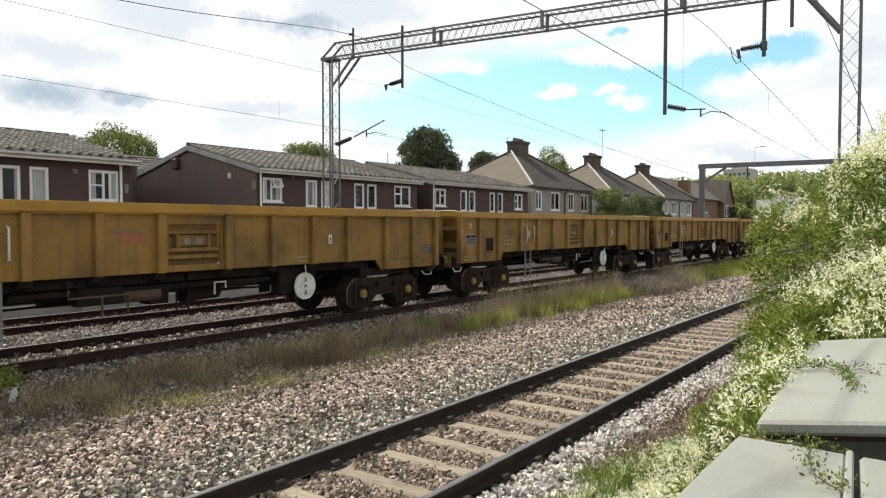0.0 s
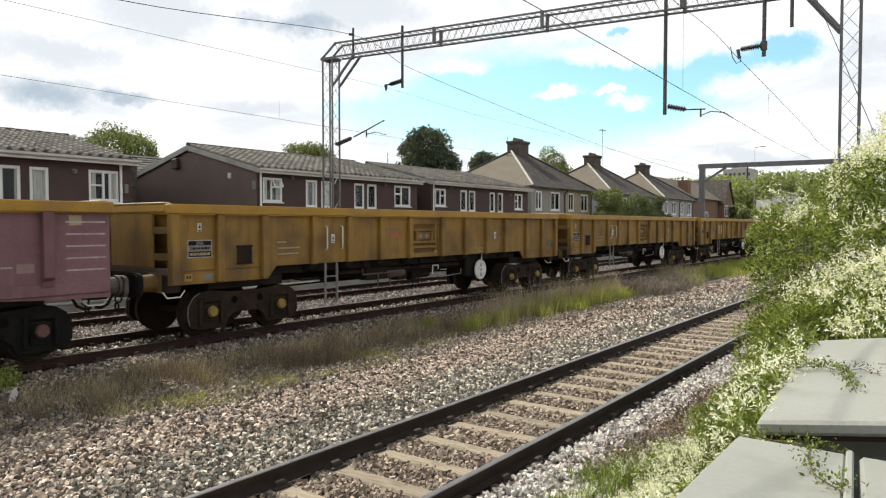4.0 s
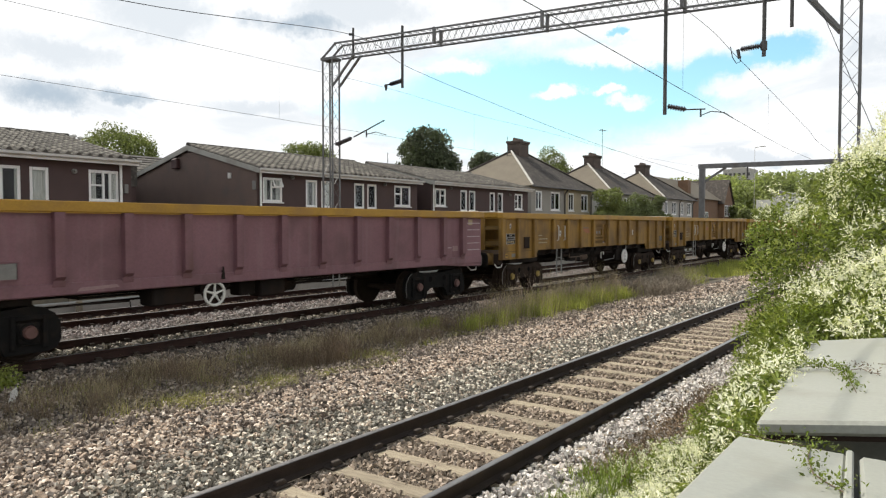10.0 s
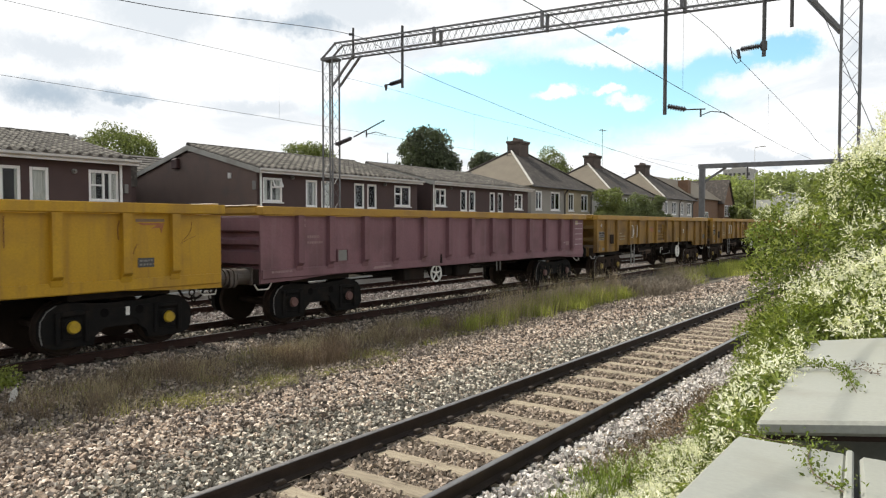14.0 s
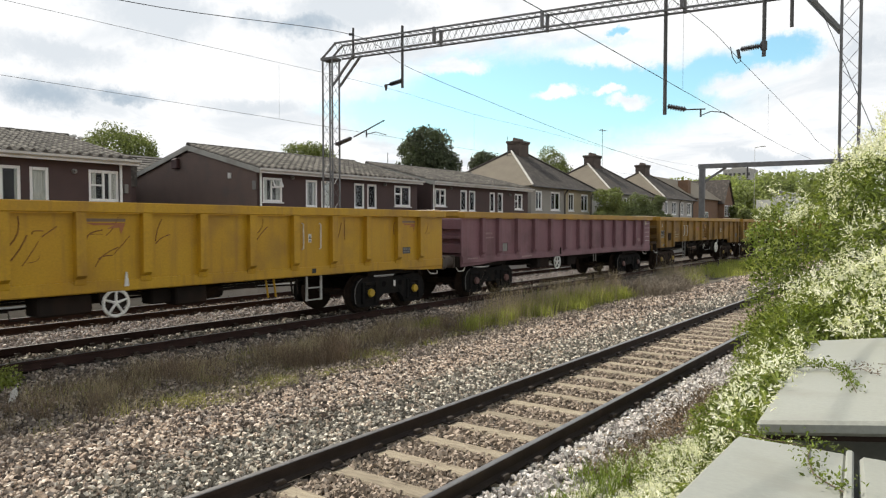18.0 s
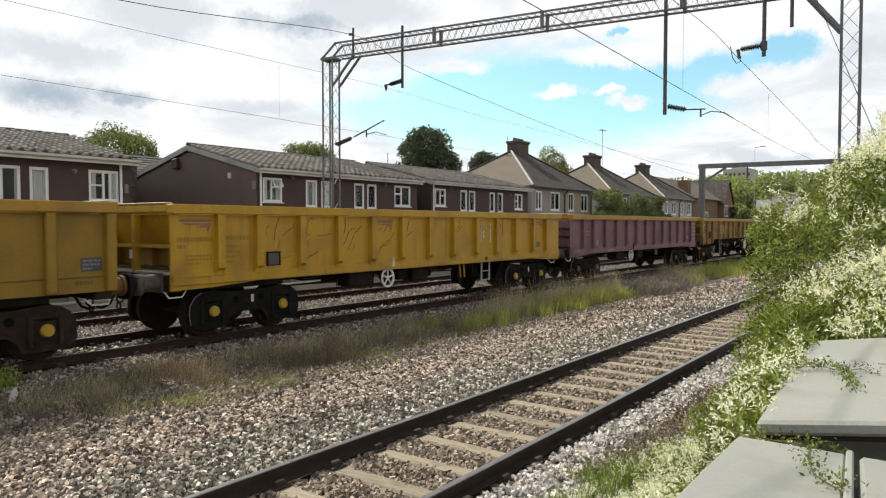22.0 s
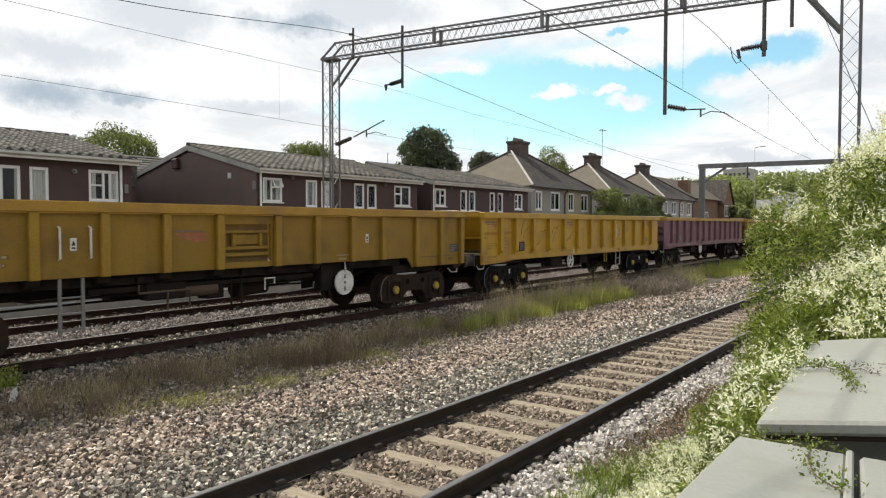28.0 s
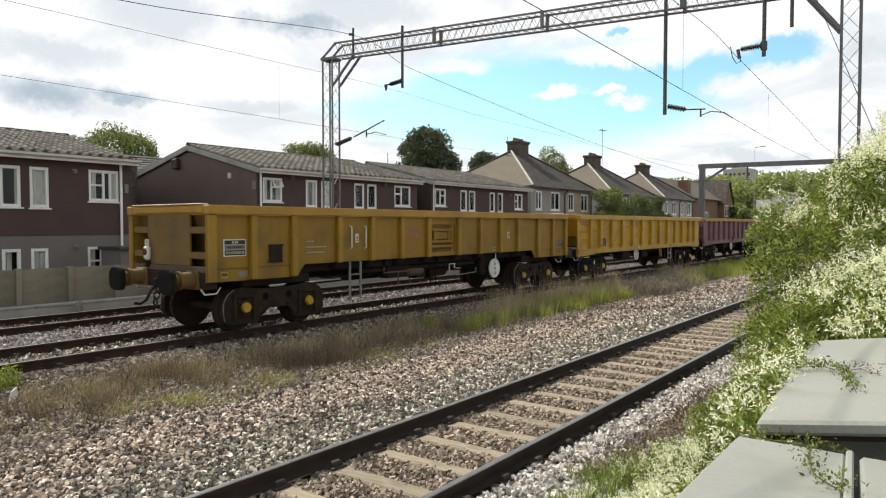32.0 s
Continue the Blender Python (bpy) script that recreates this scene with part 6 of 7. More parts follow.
def cable_trough():
    t = thing("cable_trough", "pale concrete cable trough along the far track", "cable trough")
    lid = Geo().box(0.005, 0.995, -0.2, 0.2, 0.0, 0.06, 0.012).mesh("trough_lid", M_TROUGH)
    part("trough_wall", Geo().box(-6, 60, 18.72, 18.8, -0.25, 0.027).box(-6, 60, 19.02, 19.1, -0.25, 0.027), M_TROUGH, t)
    for k in range(-6, 60):
        p = part("trough_lid", lid, None, t)
        p.matrix_basis = pose(k, 18.91 + random.uniform(-0.015, 0.015), 0.03, random.uniform(-1, 1), 0, random.uniform(-0.6, 0.6))


cable_trough()
solid("marker_post", Geo().box(8.95, 9.07, 18.45, 18.6, -0.25, 0.14, 0.02), M_CONC, "short stubby concrete post beside the far track", "post")


# ---- overhead line ----
def lattice(parent, name, p0, p1, side, other, chord, lace, bays, crossed=False):
    """A box girder: four corner angles laced with thin bars."""
    p0, p1, a, b = Vector(p0), Vector(p1), Vector(side) / 2, Vector(other) / 2
    corners = [a + b, a - b, -a - b, -a + b]
    for c in corners:
        part(name + "_chord", Geo().bar(p0 + c, p1 + c, chord), M_GALV, parent)
    for k in range(4):
        c, d = corners[k], corners[(k + 1) % 4]
        zig = [p0.lerp(p1, j / bays / 2) + (d if j % 2 else c) for j in range(2 * bays + 1)]
        part(name + "_lacing", Geo().path(zig, lace * 0.55, 4), M_GALV, parent)
        if not crossed:
            continue
        zag = [p0.lerp(p1, j / bays / 2) + (c if j % 2 else d) for j in range(2 * bays + 1)]
        part(name + "_lacing", Geo().path(zag, lace * 0.55, 4), M_GALV, parent)


def insulator(parent, p, q, n=7):
    """A ribbed insulator between two points."""
    p, q = Vector(p), Vector(q)
    g = Geo().tube(p, q, 0.035, 0.035, 10)
    for k in range(n):
        a = p.lerp(q, (k + 0.6) / (n + 0.4))
        d = (q - p).normalized() * 0.02
        g.tube(a - d, a + d, 0.085, 0.06, 12)
    return part("insulator", g, M_PORC, parent, "dark ribbed porcelain insulator")


def gantry():
    g = thing("catenary_gantry", "grey lattice steel gantry carrying the overhead wires", "gantry")
    along = Vector((21.42 - 18.9, 2.3 - 19.2, 0)).normalized()
    across = Vector((along.y, -along.x, 0))
    A, B = Vector((18.9, 19.2, 0)), Vector((21.37, 2.33, 0))
    up = Vector((0, 0, 1))
    for at, bays, chord in ((A, 9, 0.05), (B, 8, 0.055)):
        lattice(g, "mast", at - up * 0.3, at + up * 8.44, along * 0.44, across * 0.44, chord, 0.018, bays)
        part("mast_base", Geo().box(at.x - 0.45, at.x + 0.45, at.y - 0.45, at.y + 0.45, -0.5, -0.08, 0.04), M_CONC, g)
        part("mast_cap", Geo().bar(at - along * 0.3 + up * 8.4, at + along * 0.3 + up * 8.4, 0.5, 0.1), M_GALV, g)
    lattice(g, "boom", A + along * 0.35 + up * 8.68, B - along * 0.2 + up * 8.68, across * 0.46, up * 0.5, 0.052, 0.02, 30, True)
    for k in (-1, 1):
        part("boom_end", Geo().bar(A + across * 0.22 * k - along * 0.22 + up * 8.44, A + across * 0.22 * k + along * 0.38 + up * 8.93, 0.06), M_GALV, g)
    for s in (0.27, 0.5, 0.75):
        m = A.lerp(B, s) + up * 8.68
        part("splice_frame", Geo().bar(m + across * 0.25 - up * 0.28, m + across * 0.25 + up * 0.28, 0.09).bar(m - across * 0.25 - up * 0.28, m - across * 0.25 + up * 0.28, 0.09), M_GALV, g)
    for k in (-1, 1):
        part("knee_brace", Geo().bar(A + along * 0.26 + across * 0.2 * k + up * 7.4, A + along * 1.2 + across * 0.2 * k + up * 8.42, 0.07), M_GALV, g)
        part("knee_brace", Geo().bar(B - along * 0.24 + across * 0.2 * k + up * 7.3, B - along * 1.1 + across * 0.2 * k + up * 8.42, 0.09), M_GALV, g)
    part("earth_wire_post", Geo().tube((19.05, 18.18, 8.3), (19.05, 18.18, 9.46), 0.045, 0.04, 8).tube((19.05, 18.18, 9.22), (18.95, 18.3, 9.22), 0.05, 0.05, 8), M_IRON, g)
    t1 = part("drop_tube", Geo().tube((19.35, 16.06, 9.25), (19.35, 16.06, 7.05), 0.05, 0.05, 10), M_IRON, g)
    insulator(t1, (19.34, 16.1, 7.3), (19.27, 16.6, 7.22))
    part("wire_clamp", Geo().tube((19.25, 16.75, 7.22), (19.25, 16.75, 7.02), 0.07, 0.03, 10).bar((19.27, 16.6, 7.22), (19.25, 16.78, 7.22), 0.04), M_IRON, t1)
    t2 = part("drop_tube", Geo().tube((20.66, 7.03, 8.95), (20.66, 7.03, 5.42), 0.055, 0.055, 10), M_IRON, g)
    insulator(t2, (20.67, 6.95, 5.66), (20.74, 6.42, 5.52))
    part("registration_arm", Geo().path([(20.74, 6.42, 5.52), (20.83, 5.9, 5.5)], 0.02, 6).path([(20.81, 6.03, 5.5), (20.81, 6.03, 5.28)], 0.025, 6).path([(20.81, 6.03, 5.32), (20.85, 5.75, 5.42), (20.9, 5.4, 5.36), (20.93, 5.16, 5.18)], 0.014, 6), M_IRON, t2)
    t3 = part("drop_tube", Geo().tube((21.05, 4.4, 8.95), (21.05, 4.4, 6.84), 0.055, 0.055, 10), M_IRON, g)
    part("tube_collar", Geo().tube((21.05, 4.4, 7.02), (21.05, 4.4, 7.25), 0.09, 0.09, 10), M_IRON, t3)
    insulator(t3, (21.04, 4.46, 7.14), (20.96, 5.0, 7.1), 9)
    part("wire_clamp", Geo().tube((20.95, 5.06, 7.1), (20.95, 5.02, 6.85), 0.05, 0.04, 8), M_IRON, t3)
    part("jumper_loop", Geo().path([(20.9, 5.25, 7.2), (20.92, 5.2, 6.9), (20.94, 5.1, 6.72), (20.95, 5.0, 6.75), (20.96, 4.98, 6.9)], 0.012, 6), M_WIRE, t3)
    part("drop_tube", Geo().tube((21.14, 3.72, 8.95), (21.14, 3.72, 7.56), 0.05, 0.05, 10), M_IRON, g)
    part("stay_rod", Geo().tube((21.24, 3.21, 8.42), (21.55, 1.6, 4.1), 0.009, 0.009, 6), M_WIRE, g)
    arm = part("cantilever_arm", Geo().path([(19.03, 18.15, 5.42), (19.24, 16.83, 5.95)], 0.028, 8).path([(19.12, 17.6, 5.62), (19.12, 17.6, 5.38)], 0.03, 6).path([(19.12, 17.6, 5.48), (19.18, 17.2, 5.55), (19.26, 16.75, 5.42)], 0.014, 6), M_IRON, g)
    insulator(arm, (18.96, 18.95, 5.2), (19.02, 18.25, 5.39), 8)
    part("arm_bracket", Geo().bar((18.93, 19.0, 5.2), (18.98, 18.85, 5.2), 0.1), M_IRON, arm)


gantry()


def wire(label, pts, r, category="overhead wire"):
    """A wire that hangs through the given points."""
    pts = [Vector(p) for p in pts]
    out = []
    for k in range(len(pts) - 1):
        p0, p1, p2, p3 = pts[max(k - 1, 0)], pts[k], pts[k + 1], pts[min(k + 2, len(pts) - 1)]
        for j in range(8):
            t = j / 8
            out.append(0.5 * (2 * p1 + (p2 - p0) * t + (2 * p0 - 5 * p1 + 4 * p2 - p3) * t * t + (3 * p1 - p0 - 3 * p2 + p3) * t ** 3))
    solid("overhead_wire", Geo().path(out + [pts[-1]], r, 5), M_WIRE, label, category, "overhead wires")


wire("thin contact wire over the far track", [(-30, 16.7, 5.37), (6.5, 16.6, 5.37), (19.26, 16.8, 5.38), (45, 16.5, 5.3), (68, 16.6, 5.35)], 0.005)
wire("sagging carrier wire over the far track", [(-30, 16.6, 7.1), (-12, 16.6, 6.9), (7.1, 16.6, 6.99), (13.5, 16.6, 7.05), (19.25, 16.75, 7.12), (24.8, 16.6, 6.85), (30, 16.6, 6.8), (45, 16.6, 6.6), (68, 16.6, 7.0)], 0.005)
wire("thin contact wire over the empty track", [(-20, 4.3, 5.0), (2, 4.4, 5.04), (8, 4.6, 5.08), (20.92, 5.15, 5.17), (33.7, 5.2, 5.04), (68, 4.4, 5.0)], 0.007)
wire("sagging carrier wire over the empty track", [(-20, 4.2, 6.6), (2.85, 4.96, 6.68), (4.83, 5.08, 6.7), (15.6, 4.8, 6.81), (20.95, 5.04, 6.85), (26.5, 4.8, 6.22), (31.0, 4.8, 5.93), (37.3, 4.8, 5.6), (68, 4.6, 5.3)], 0.007)
wire("dark earth wire along the tops of the masts", [(-20, 18.2, 9.0), (0, 18.2, 7.9), (9.95, 18.2, 8.17), (19.0, 18.25, 9.22), (22.2, 18.2, 8.62), (28.2, 18.2, 8.09), (39.6, 18.2, 7.28), (52, 18.4, 6.8), (66, 19.0, 6.6)], 0.011)
for x, y, z0, z1 in ((14.2, 16.65, 5.37, 7.05), (24.8, 16.62, 5.36, 6.85), (15.4, 4.85, 5.12, 6.81), (24.7, 5.0, 5.14, 6.4)):
    solid("dropper_wire", Geo().tube((x, y, z0), (x, y, z1), 0.003, 0.003, 5), M_WIRE, "thin upright dropper between carrier and contact wire", "overhead wire", "droppers")


def far_portal():
    p = thing("portal_gantry", "plain grey steel portal across the tracks in the distance", "gantry")
    part("post", Geo().box(67.0, 67.4, 19.0, 19.5, -0.4, 7.4, 0.02), M_GALV, p)
    part("post", Geo().box(69.5, 69.9, 1.2, 1.6, -0.4, 7.4, 0.02), M_GALV, p)
    part("beam", Geo().bar((67.15, 19.6, 7.62), (69.75, 1.0, 7.62), 0.35, 0.42), M_GALV, p)
    part("knee_brace", Geo().bar((67.2, 19.0, 6.2), (67.5, 17.2, 7.45), 0.2), M_GALV, p)
    part("drop_tube", Geo().tube((67.8, 15.4, 7.5), (67.8, 15.4, 6.4), 0.08, 0.08, 8), M_IRON, p)


far_portal()


# ---- grey cabinets beside the camera ----
def cabinet(label, at, turn, l, w, tilt, panels, fall):
    """A lineside cabinet with a sloping overhanging lid, from its corner nearest the track."""
    c = thing("lineside_cabinet", label, "cabinet", "lineside cabinets", pose(*at, 0, fall, turn) @ pose(0, 0, 0, -tilt))
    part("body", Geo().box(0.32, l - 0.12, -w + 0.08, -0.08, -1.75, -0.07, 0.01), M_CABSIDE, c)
    edges = [0] + panels + [w]
    for a, b in zip(edges, edges[1:]):
        lid = part("lid", Geo().box(0, l, -b + 0.004, -a - (0.026 if a else 0.004), -0.055, 0.0, 0.013), M_CAB, c, "smooth grey steel lid")
        # black strip below the lid paints in the shadow of its overhang
        part("lid_shade_strip", Geo().box(0.02, l - 0.02, -b + 0.016, -a - 0.03, -0.075, -0.056), M_UNDER, lid)
    for a in panels:
        part("lid_seam", Geo().box(-0.004, l + 0.008, -a - 0.012, -a + 0.01, -0.05, 0.012, 0.005), M_CAB, c, "raised folded seam")
    return c


cabinet("pale grey steel cabinet overgrown by flowering vine", (2.80, 0.597, 1.408), 4.45, 2.55, 2.2, 8.0, [1.35], 1.34)
cabinet("pale grey steel cabinet with a folded lid seam", (0.801, 0.432, 1.631), 5.65, 1.75, 1.8, -1.45, [0.345], 6.96)


# ---- leaves ----
def leaf_cloud(name, centres, normals, size, material, label, category="vine", kind="stuff", droop=0.3, parent=None, narrow=0.5):
    """Small folded leaves at the given places."""
    n = len(centres)
    d = RNG.normal(size=(n, 3)) + normals * 0.6
    d[:, 2] -= droop
    d /= np.linalg.norm(d, axis=1, keepdims=True)
    s = np.cross(d, normals + RNG.normal(size=(n, 3)) * 0.5)
    s /= np.linalg.norm(s, axis=1, keepdims=True) + 1e-9
    u = np.cross(s, d)
    l = (size * RNG.uniform(0.6, 1.3, n))[:, None]
    w = l * narrow
    v = np.stack([centres - d * l * 0.5, centres + s * w * 0.5 + u * l * 0.12 - d * l * 0.08, centres + d * l * 0.55, centres - s * w * 0.5 + u * l * 0.12 - d * l * 0.08], 1)
    f = np.arange(n * 4).reshape(n, 4)
    tri = np.concatenate([f[:, [0, 1, 2]], f[:, [0, 2, 3]]])
    me = array_mesh(name, v.reshape(-1, 3), tri, material)
    if parent is None:
        return solid(name, me, None, label, category, kind=kind)
    return part(name, me, None, parent, label)


def on_lumps(lumps, n, inner=0.72, outer=1.08, keep=lambda p: p[:, 2] > -0.3):
    """Places spread over the outsides of a heap of lumps, and their outward directions."""
    c = np.array([q[0] for q in lumps])
    r = np.array([q[1] for q in lumps])
    area = (r[:, 0] * r[:, 1] + r[:, 1] * r[:, 2] + r[:, 0] * r[:, 2])
    k = RNG.choice(len(lumps), n * 2, p=area / area.sum())
    d = RNG.normal(size=(n * 2, 3))
    d /= np.linalg.norm(d, axis=1, keepdims=True)
    wob = 1 + 0.10 * np.sin(d[:, 0] * 7 + k) * np.sin(d[:, 1] * 6 + 2 * k) + 0.09 * np.sin(d[:, 2] * 11 + d[:, 0] * 9 + k)
    p = c[k] + r[k] * d * (RNG.uniform(inner ** 2, outer ** 2, n * 2) ** 0.5 * wob)[:, None]
    inside = np.zeros(len(p), dtype=int)
    for a, b in zip(c, r):
        inside += (((p - a) / b) ** 2).sum(1) < inner ** 2 * 0.85
    good = (inside == 0) & keep(p)
    return p[good][:n], d[good][:n]


def sprays(name, centres, normals, material, label, spikes=3, length=0.11, petal=0.02, wide=0.24, along=5):
    """Panicles of cream blossom: each a few slender spikes of small petals."""
    n = len(centres)
    d = normals * 0.8 + RNG.normal(size=(n, 3)) * 0.4 + np.array([0, 0, 0.45])
    d /= np.linalg.norm(d, axis=1, keepdims=True)
    quads = []
    for k in range(spikes):
        axis = d + RNG.normal(size=(n, 3)) * 0.45
        axis /= np.linalg.norm(axis, axis=1, keepdims=True)
        reach = (length * RNG.uniform(0.6, 1.25, n))[:, None]
        root = centres + RNG.normal(size=(n, 3)) * length * 0.28
        for q in range(along):
            at = root + axis * reach * (q + 0.5) / along + RNG.normal(size=(n, 3)) * petal * 0.35 * (1.15 - q / along)
            a = axis * 0.7 + RNG.normal(size=(n, 3)) * 0.6
            a /= np.linalg.norm(a, axis=1, keepdims=True)
            b = np.cross(a, RNG.normal(size=(n, 3)))
            b /= np.linalg.norm(b, axis=1, keepdims=True)
            h = (petal * RNG.uniform(0.6, 1.0, n) * (1.1 - 0.5 * q / along))[:, None]
            quads.append(np.stack([at - a * h * 0.7, at + b * h * wide, at + a * h * 0.8, at - b * h * wide], 1))
    v = np.concatenate(quads)
    solid(name, array_mesh(name, v.reshape(-1, 3), np.arange(len(v) * 4).reshape(-1, 4), material), None, label, "blossom", kind="stuff")


HEDGE = [((11.7, 2.0, 1.95), (0.9, 0.5, 0.62)), ((11.6, 2.1, 1.1), (0.9, 0.5, 0.7)), ((11.4, 2.12, 0.4), (0.9, 0.46, 0.7)), ((11.0, 1.58, 1.5), (1.2, 0.72, 0.85)), ((10.9, 1.55, 0.7), (1.1, 0.7, 0.85)), ((10.8, 1.55, 0.0), (1.1, 0.7, 0.6)), ((10.4, 0.95, 2.0), (1.4, 0.75, 1.0)), ((9.9, 0.25, 2.36), (1.6, 0.9, 1.1)), ((9.4, -0.6, 2.75), (1.7, 1.0, 1.2)), ((8.8, -1.7, 3.05), (1.8, 1.2, 1.4)),
         ((9.5, 1.0, 0.9), (1.1, 0.7, 0.9)), ((7.9, 1.1, 0.85), (0.9, 0.5, 0.75)), ((7.6, 0.4, 0.9), (1.1, 0.7, 0.75)), ((7.3, -0.5, 0.95), (1.2, 0.8, 0.75)), ((7.1, 1.1, 0.3), (1.0, 0.55, 0.6)), ((6.2, 0.65, 0.4), (1.0, 0.5, 0.65)), ((6.1, -0.5, 0.75), (1.0, 0.8, 0.65)), ((8.6, -0.3, 1.3), (1.2, 0.9, 0.9))]
CREEP = [((5.3, 2.1, -0.22), (0.75, 0.5, 0.17)), ((6.2, 2.15, -0.22), (0.8, 0.5, 0.17)), ((7.1, 2.1, -0.22), (0.9, 0.5, 0.2)), ((8.1, 1.95, -0.2), (0.9, 0.5, 0.26)), ((9.2, 1.9, -0.12), (0.9, 0.5, 0.4)), ((10.3, 2.0, 0.0), (0.9, 0.48, 0.55)), ((11.5, 2.15, 0.2), (1.0, 0.45, 0.7)),
         ((4.6, 1.5, -0.1), (0.9, 0.55, 0.33)), ((5.6, 1.45, 0.0), (1.0, 0.55, 0.42)), ((6.6, 1.45, 0.05), (1.0, 0.55, 0.48)), ((7.6, 1.6, 0.1), (1.0, 0.5, 0.52)), ((8.8, 1.7, 0.1), (1.0, 0.5, 0.6)), ((9.8, 1.7, 0.2), (1.0, 0.5, 0.7)),
         ((4.9, 0.97, 0.3), (0.8, 0.34, 0.6)), ((3.9, 0.97, 0.25), (0.8, 0.34, 0.58)), ((3.0, 0.95, 0.2), (0.8, 0.34, 0.55)), ((2.2, 0.95, 0.2), (0.8, 0.34, 0.55)), ((1.5, 0.95, 0.1), (0.8, 0.34, 0.5)), ((3.1, 0.68, 1.33), (0.35, 0.1, 0.1)), ((3.6, 0.72, 1.35), (0.4, 0.12, 0.11)), ((4.2, 0.77, 1.36), (0.45, 0.12, 0.11)), ((4.9, 0.8, 1.36), (0.45, 0.1, 0.1))]


def tufted(lumps, per, small, shrink, seed):
    """The same heap with many smaller tufts standing out of each lump."""
    rnd = random.Random(seed)
    out = [(c, tuple(q * shrink for q in r)) for c, r in lumps]
    for c, r in lumps:
        for _ in range(per if min(r) > 0.3 else 0):
            v = Vector((rnd.gauss(0, 1), rnd.gauss(0, 1), rnd.gauss(0, 1))).normalized()
            q = min(small, 0.5 * min(r)) * rnd.uniform(0.6, 1.3)
            out.append((tuple(c[k] + v[k] * (r[k] - q * 0.35) for k in range(3)), (q * 1.15, q, q * 0.85)))
    return out


HEDGE = tufted(HEDGE, 9, 0.42, 0.86, 1)
CREEP = tufted(CREEP, 9, 0.2, 0.85, 2)


def proud(p, lumps):
    """How far each place stands clear of the lumps round it: near one in a cleft, more on a crest."""
    best, second = np.full(len(p), 9.0), np.full(len(p), 9.0)
    for c, r in lumps:
        q = np.sqrt((((p - np.array(c)) / np.array(r)) ** 2).sum(1))
        second = np.minimum(second, np.maximum(best, q))
        best = np.minimum(best, q)
    return second


def bunches(p, count, lo, hi, seed):
    """How deep each place lies inside one of many scattered bunches: one at a bunch's heart, none outside."""
    rnd = np.random.default_rng(seed)
    c = p[rnd.integers(0, len(p), count)]
    r = rnd.uniform(lo, hi, count)
    out = np.zeros(len(p))
    for a, b in zip(c, r):
        near = 1 - np.sqrt((((p - a) * np.array([1, 1, 1.25])) ** 2).sum(1)) / b
        out = np.maximum(out, near)
    return out


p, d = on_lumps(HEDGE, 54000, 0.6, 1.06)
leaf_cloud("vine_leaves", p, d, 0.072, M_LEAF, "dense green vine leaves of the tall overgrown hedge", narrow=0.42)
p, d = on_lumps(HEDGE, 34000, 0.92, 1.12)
# brighter leaves only on crests and tops, so their sunlight is leaf colour
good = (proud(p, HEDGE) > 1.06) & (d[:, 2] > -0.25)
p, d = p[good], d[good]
leaf_cloud("crest_vine_leaves", p, d, 0.07, M_LEAF_Y, "brighter yellow-green vine leaves on the hedge's crests and tops", narrow=0.34)
p, d = on_lumps(HEDGE, 21000, 0.97, 1.13)
edge = p[:, 1] - 1.45 + 0.35 * np.sin(p[:, 2] * 5) + 0.25 * np.sin(p[:, 2] * 13 + p[:, 0] * 7)
bare = 0.55 * np.clip(edge / 0.5, 0, 1) * (p[:, 2] > 0.6) + 0.7 * ((p[:, 2] < 0.85) & (p[:, 1] > 0.6)) + 0.5 * ((p[:, 1] < -0.1) & (p[:, 2] < 1.0)) + 0.2 * ((p[:, 2] < 1.42) & (p[:, 0] < 8.9))
bare += 0.5 * (proud(p, HEDGE) < 1.12)
lush = bunches(p, 300, 0.14, 0.38, 5) + 0.38 * d[:, 2] + 0.1 * (p[:, 1] < 0.9) + 0.15 * (p[:, 2] > 1.9)
good = lush + RNG.normal(size=len(p)) * 0.14 > 0.45 + bare
p, d = p[good], d[good]
sprays("vine_blossom", p, d, M_FLOWER, "cream blossom sprays covering the vine hedge", 3, 0.15, 0.039, 0.26, 6)
p, d = on_lumps(CREEP, 24000, 0.6, 1.06)
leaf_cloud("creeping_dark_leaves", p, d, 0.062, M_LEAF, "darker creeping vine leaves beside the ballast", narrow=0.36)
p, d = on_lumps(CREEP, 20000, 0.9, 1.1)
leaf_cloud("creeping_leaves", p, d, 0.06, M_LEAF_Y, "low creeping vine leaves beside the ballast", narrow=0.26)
p, d = on_lumps(CREEP, 24000, 0.95, 1.12)
bare = 0.38 * np.clip((p[:, 0] - 4.8) / 1.2, 0, 1) + 1.5 * ((p[:, 0] > 8.6) & (p[:, 1] > 1.5)) + 0.5 * ((p[:, 0] > 6.8) & (p[:, 2] > 0.25)) + 0.4 * ((p[:, 0] > 5.4) & (p[:, 2] > 0.35) & (p[:, 1] > 1.0))
bare += 0.3 * ((proud(p, CREEP) < 1.08) & (p[:, 2] > 0)) + 0.4 * ((p[:, 0] > 4.2) & (p[:, 2] > 0.6))
lush = bunches(p, 420, 0.08, 0.2, 6) + 0.12 * d[:, 2]
good = lush + RNG.normal(size=len(p)) * 0.14 > 0.1 + bare
p, d = p[good], d[good]
sprays("creeping_blossom", p, d, M_FLOWER, "cream blossom over the creeping vine", 4, 0.085, 0.023, 0.22, 5)


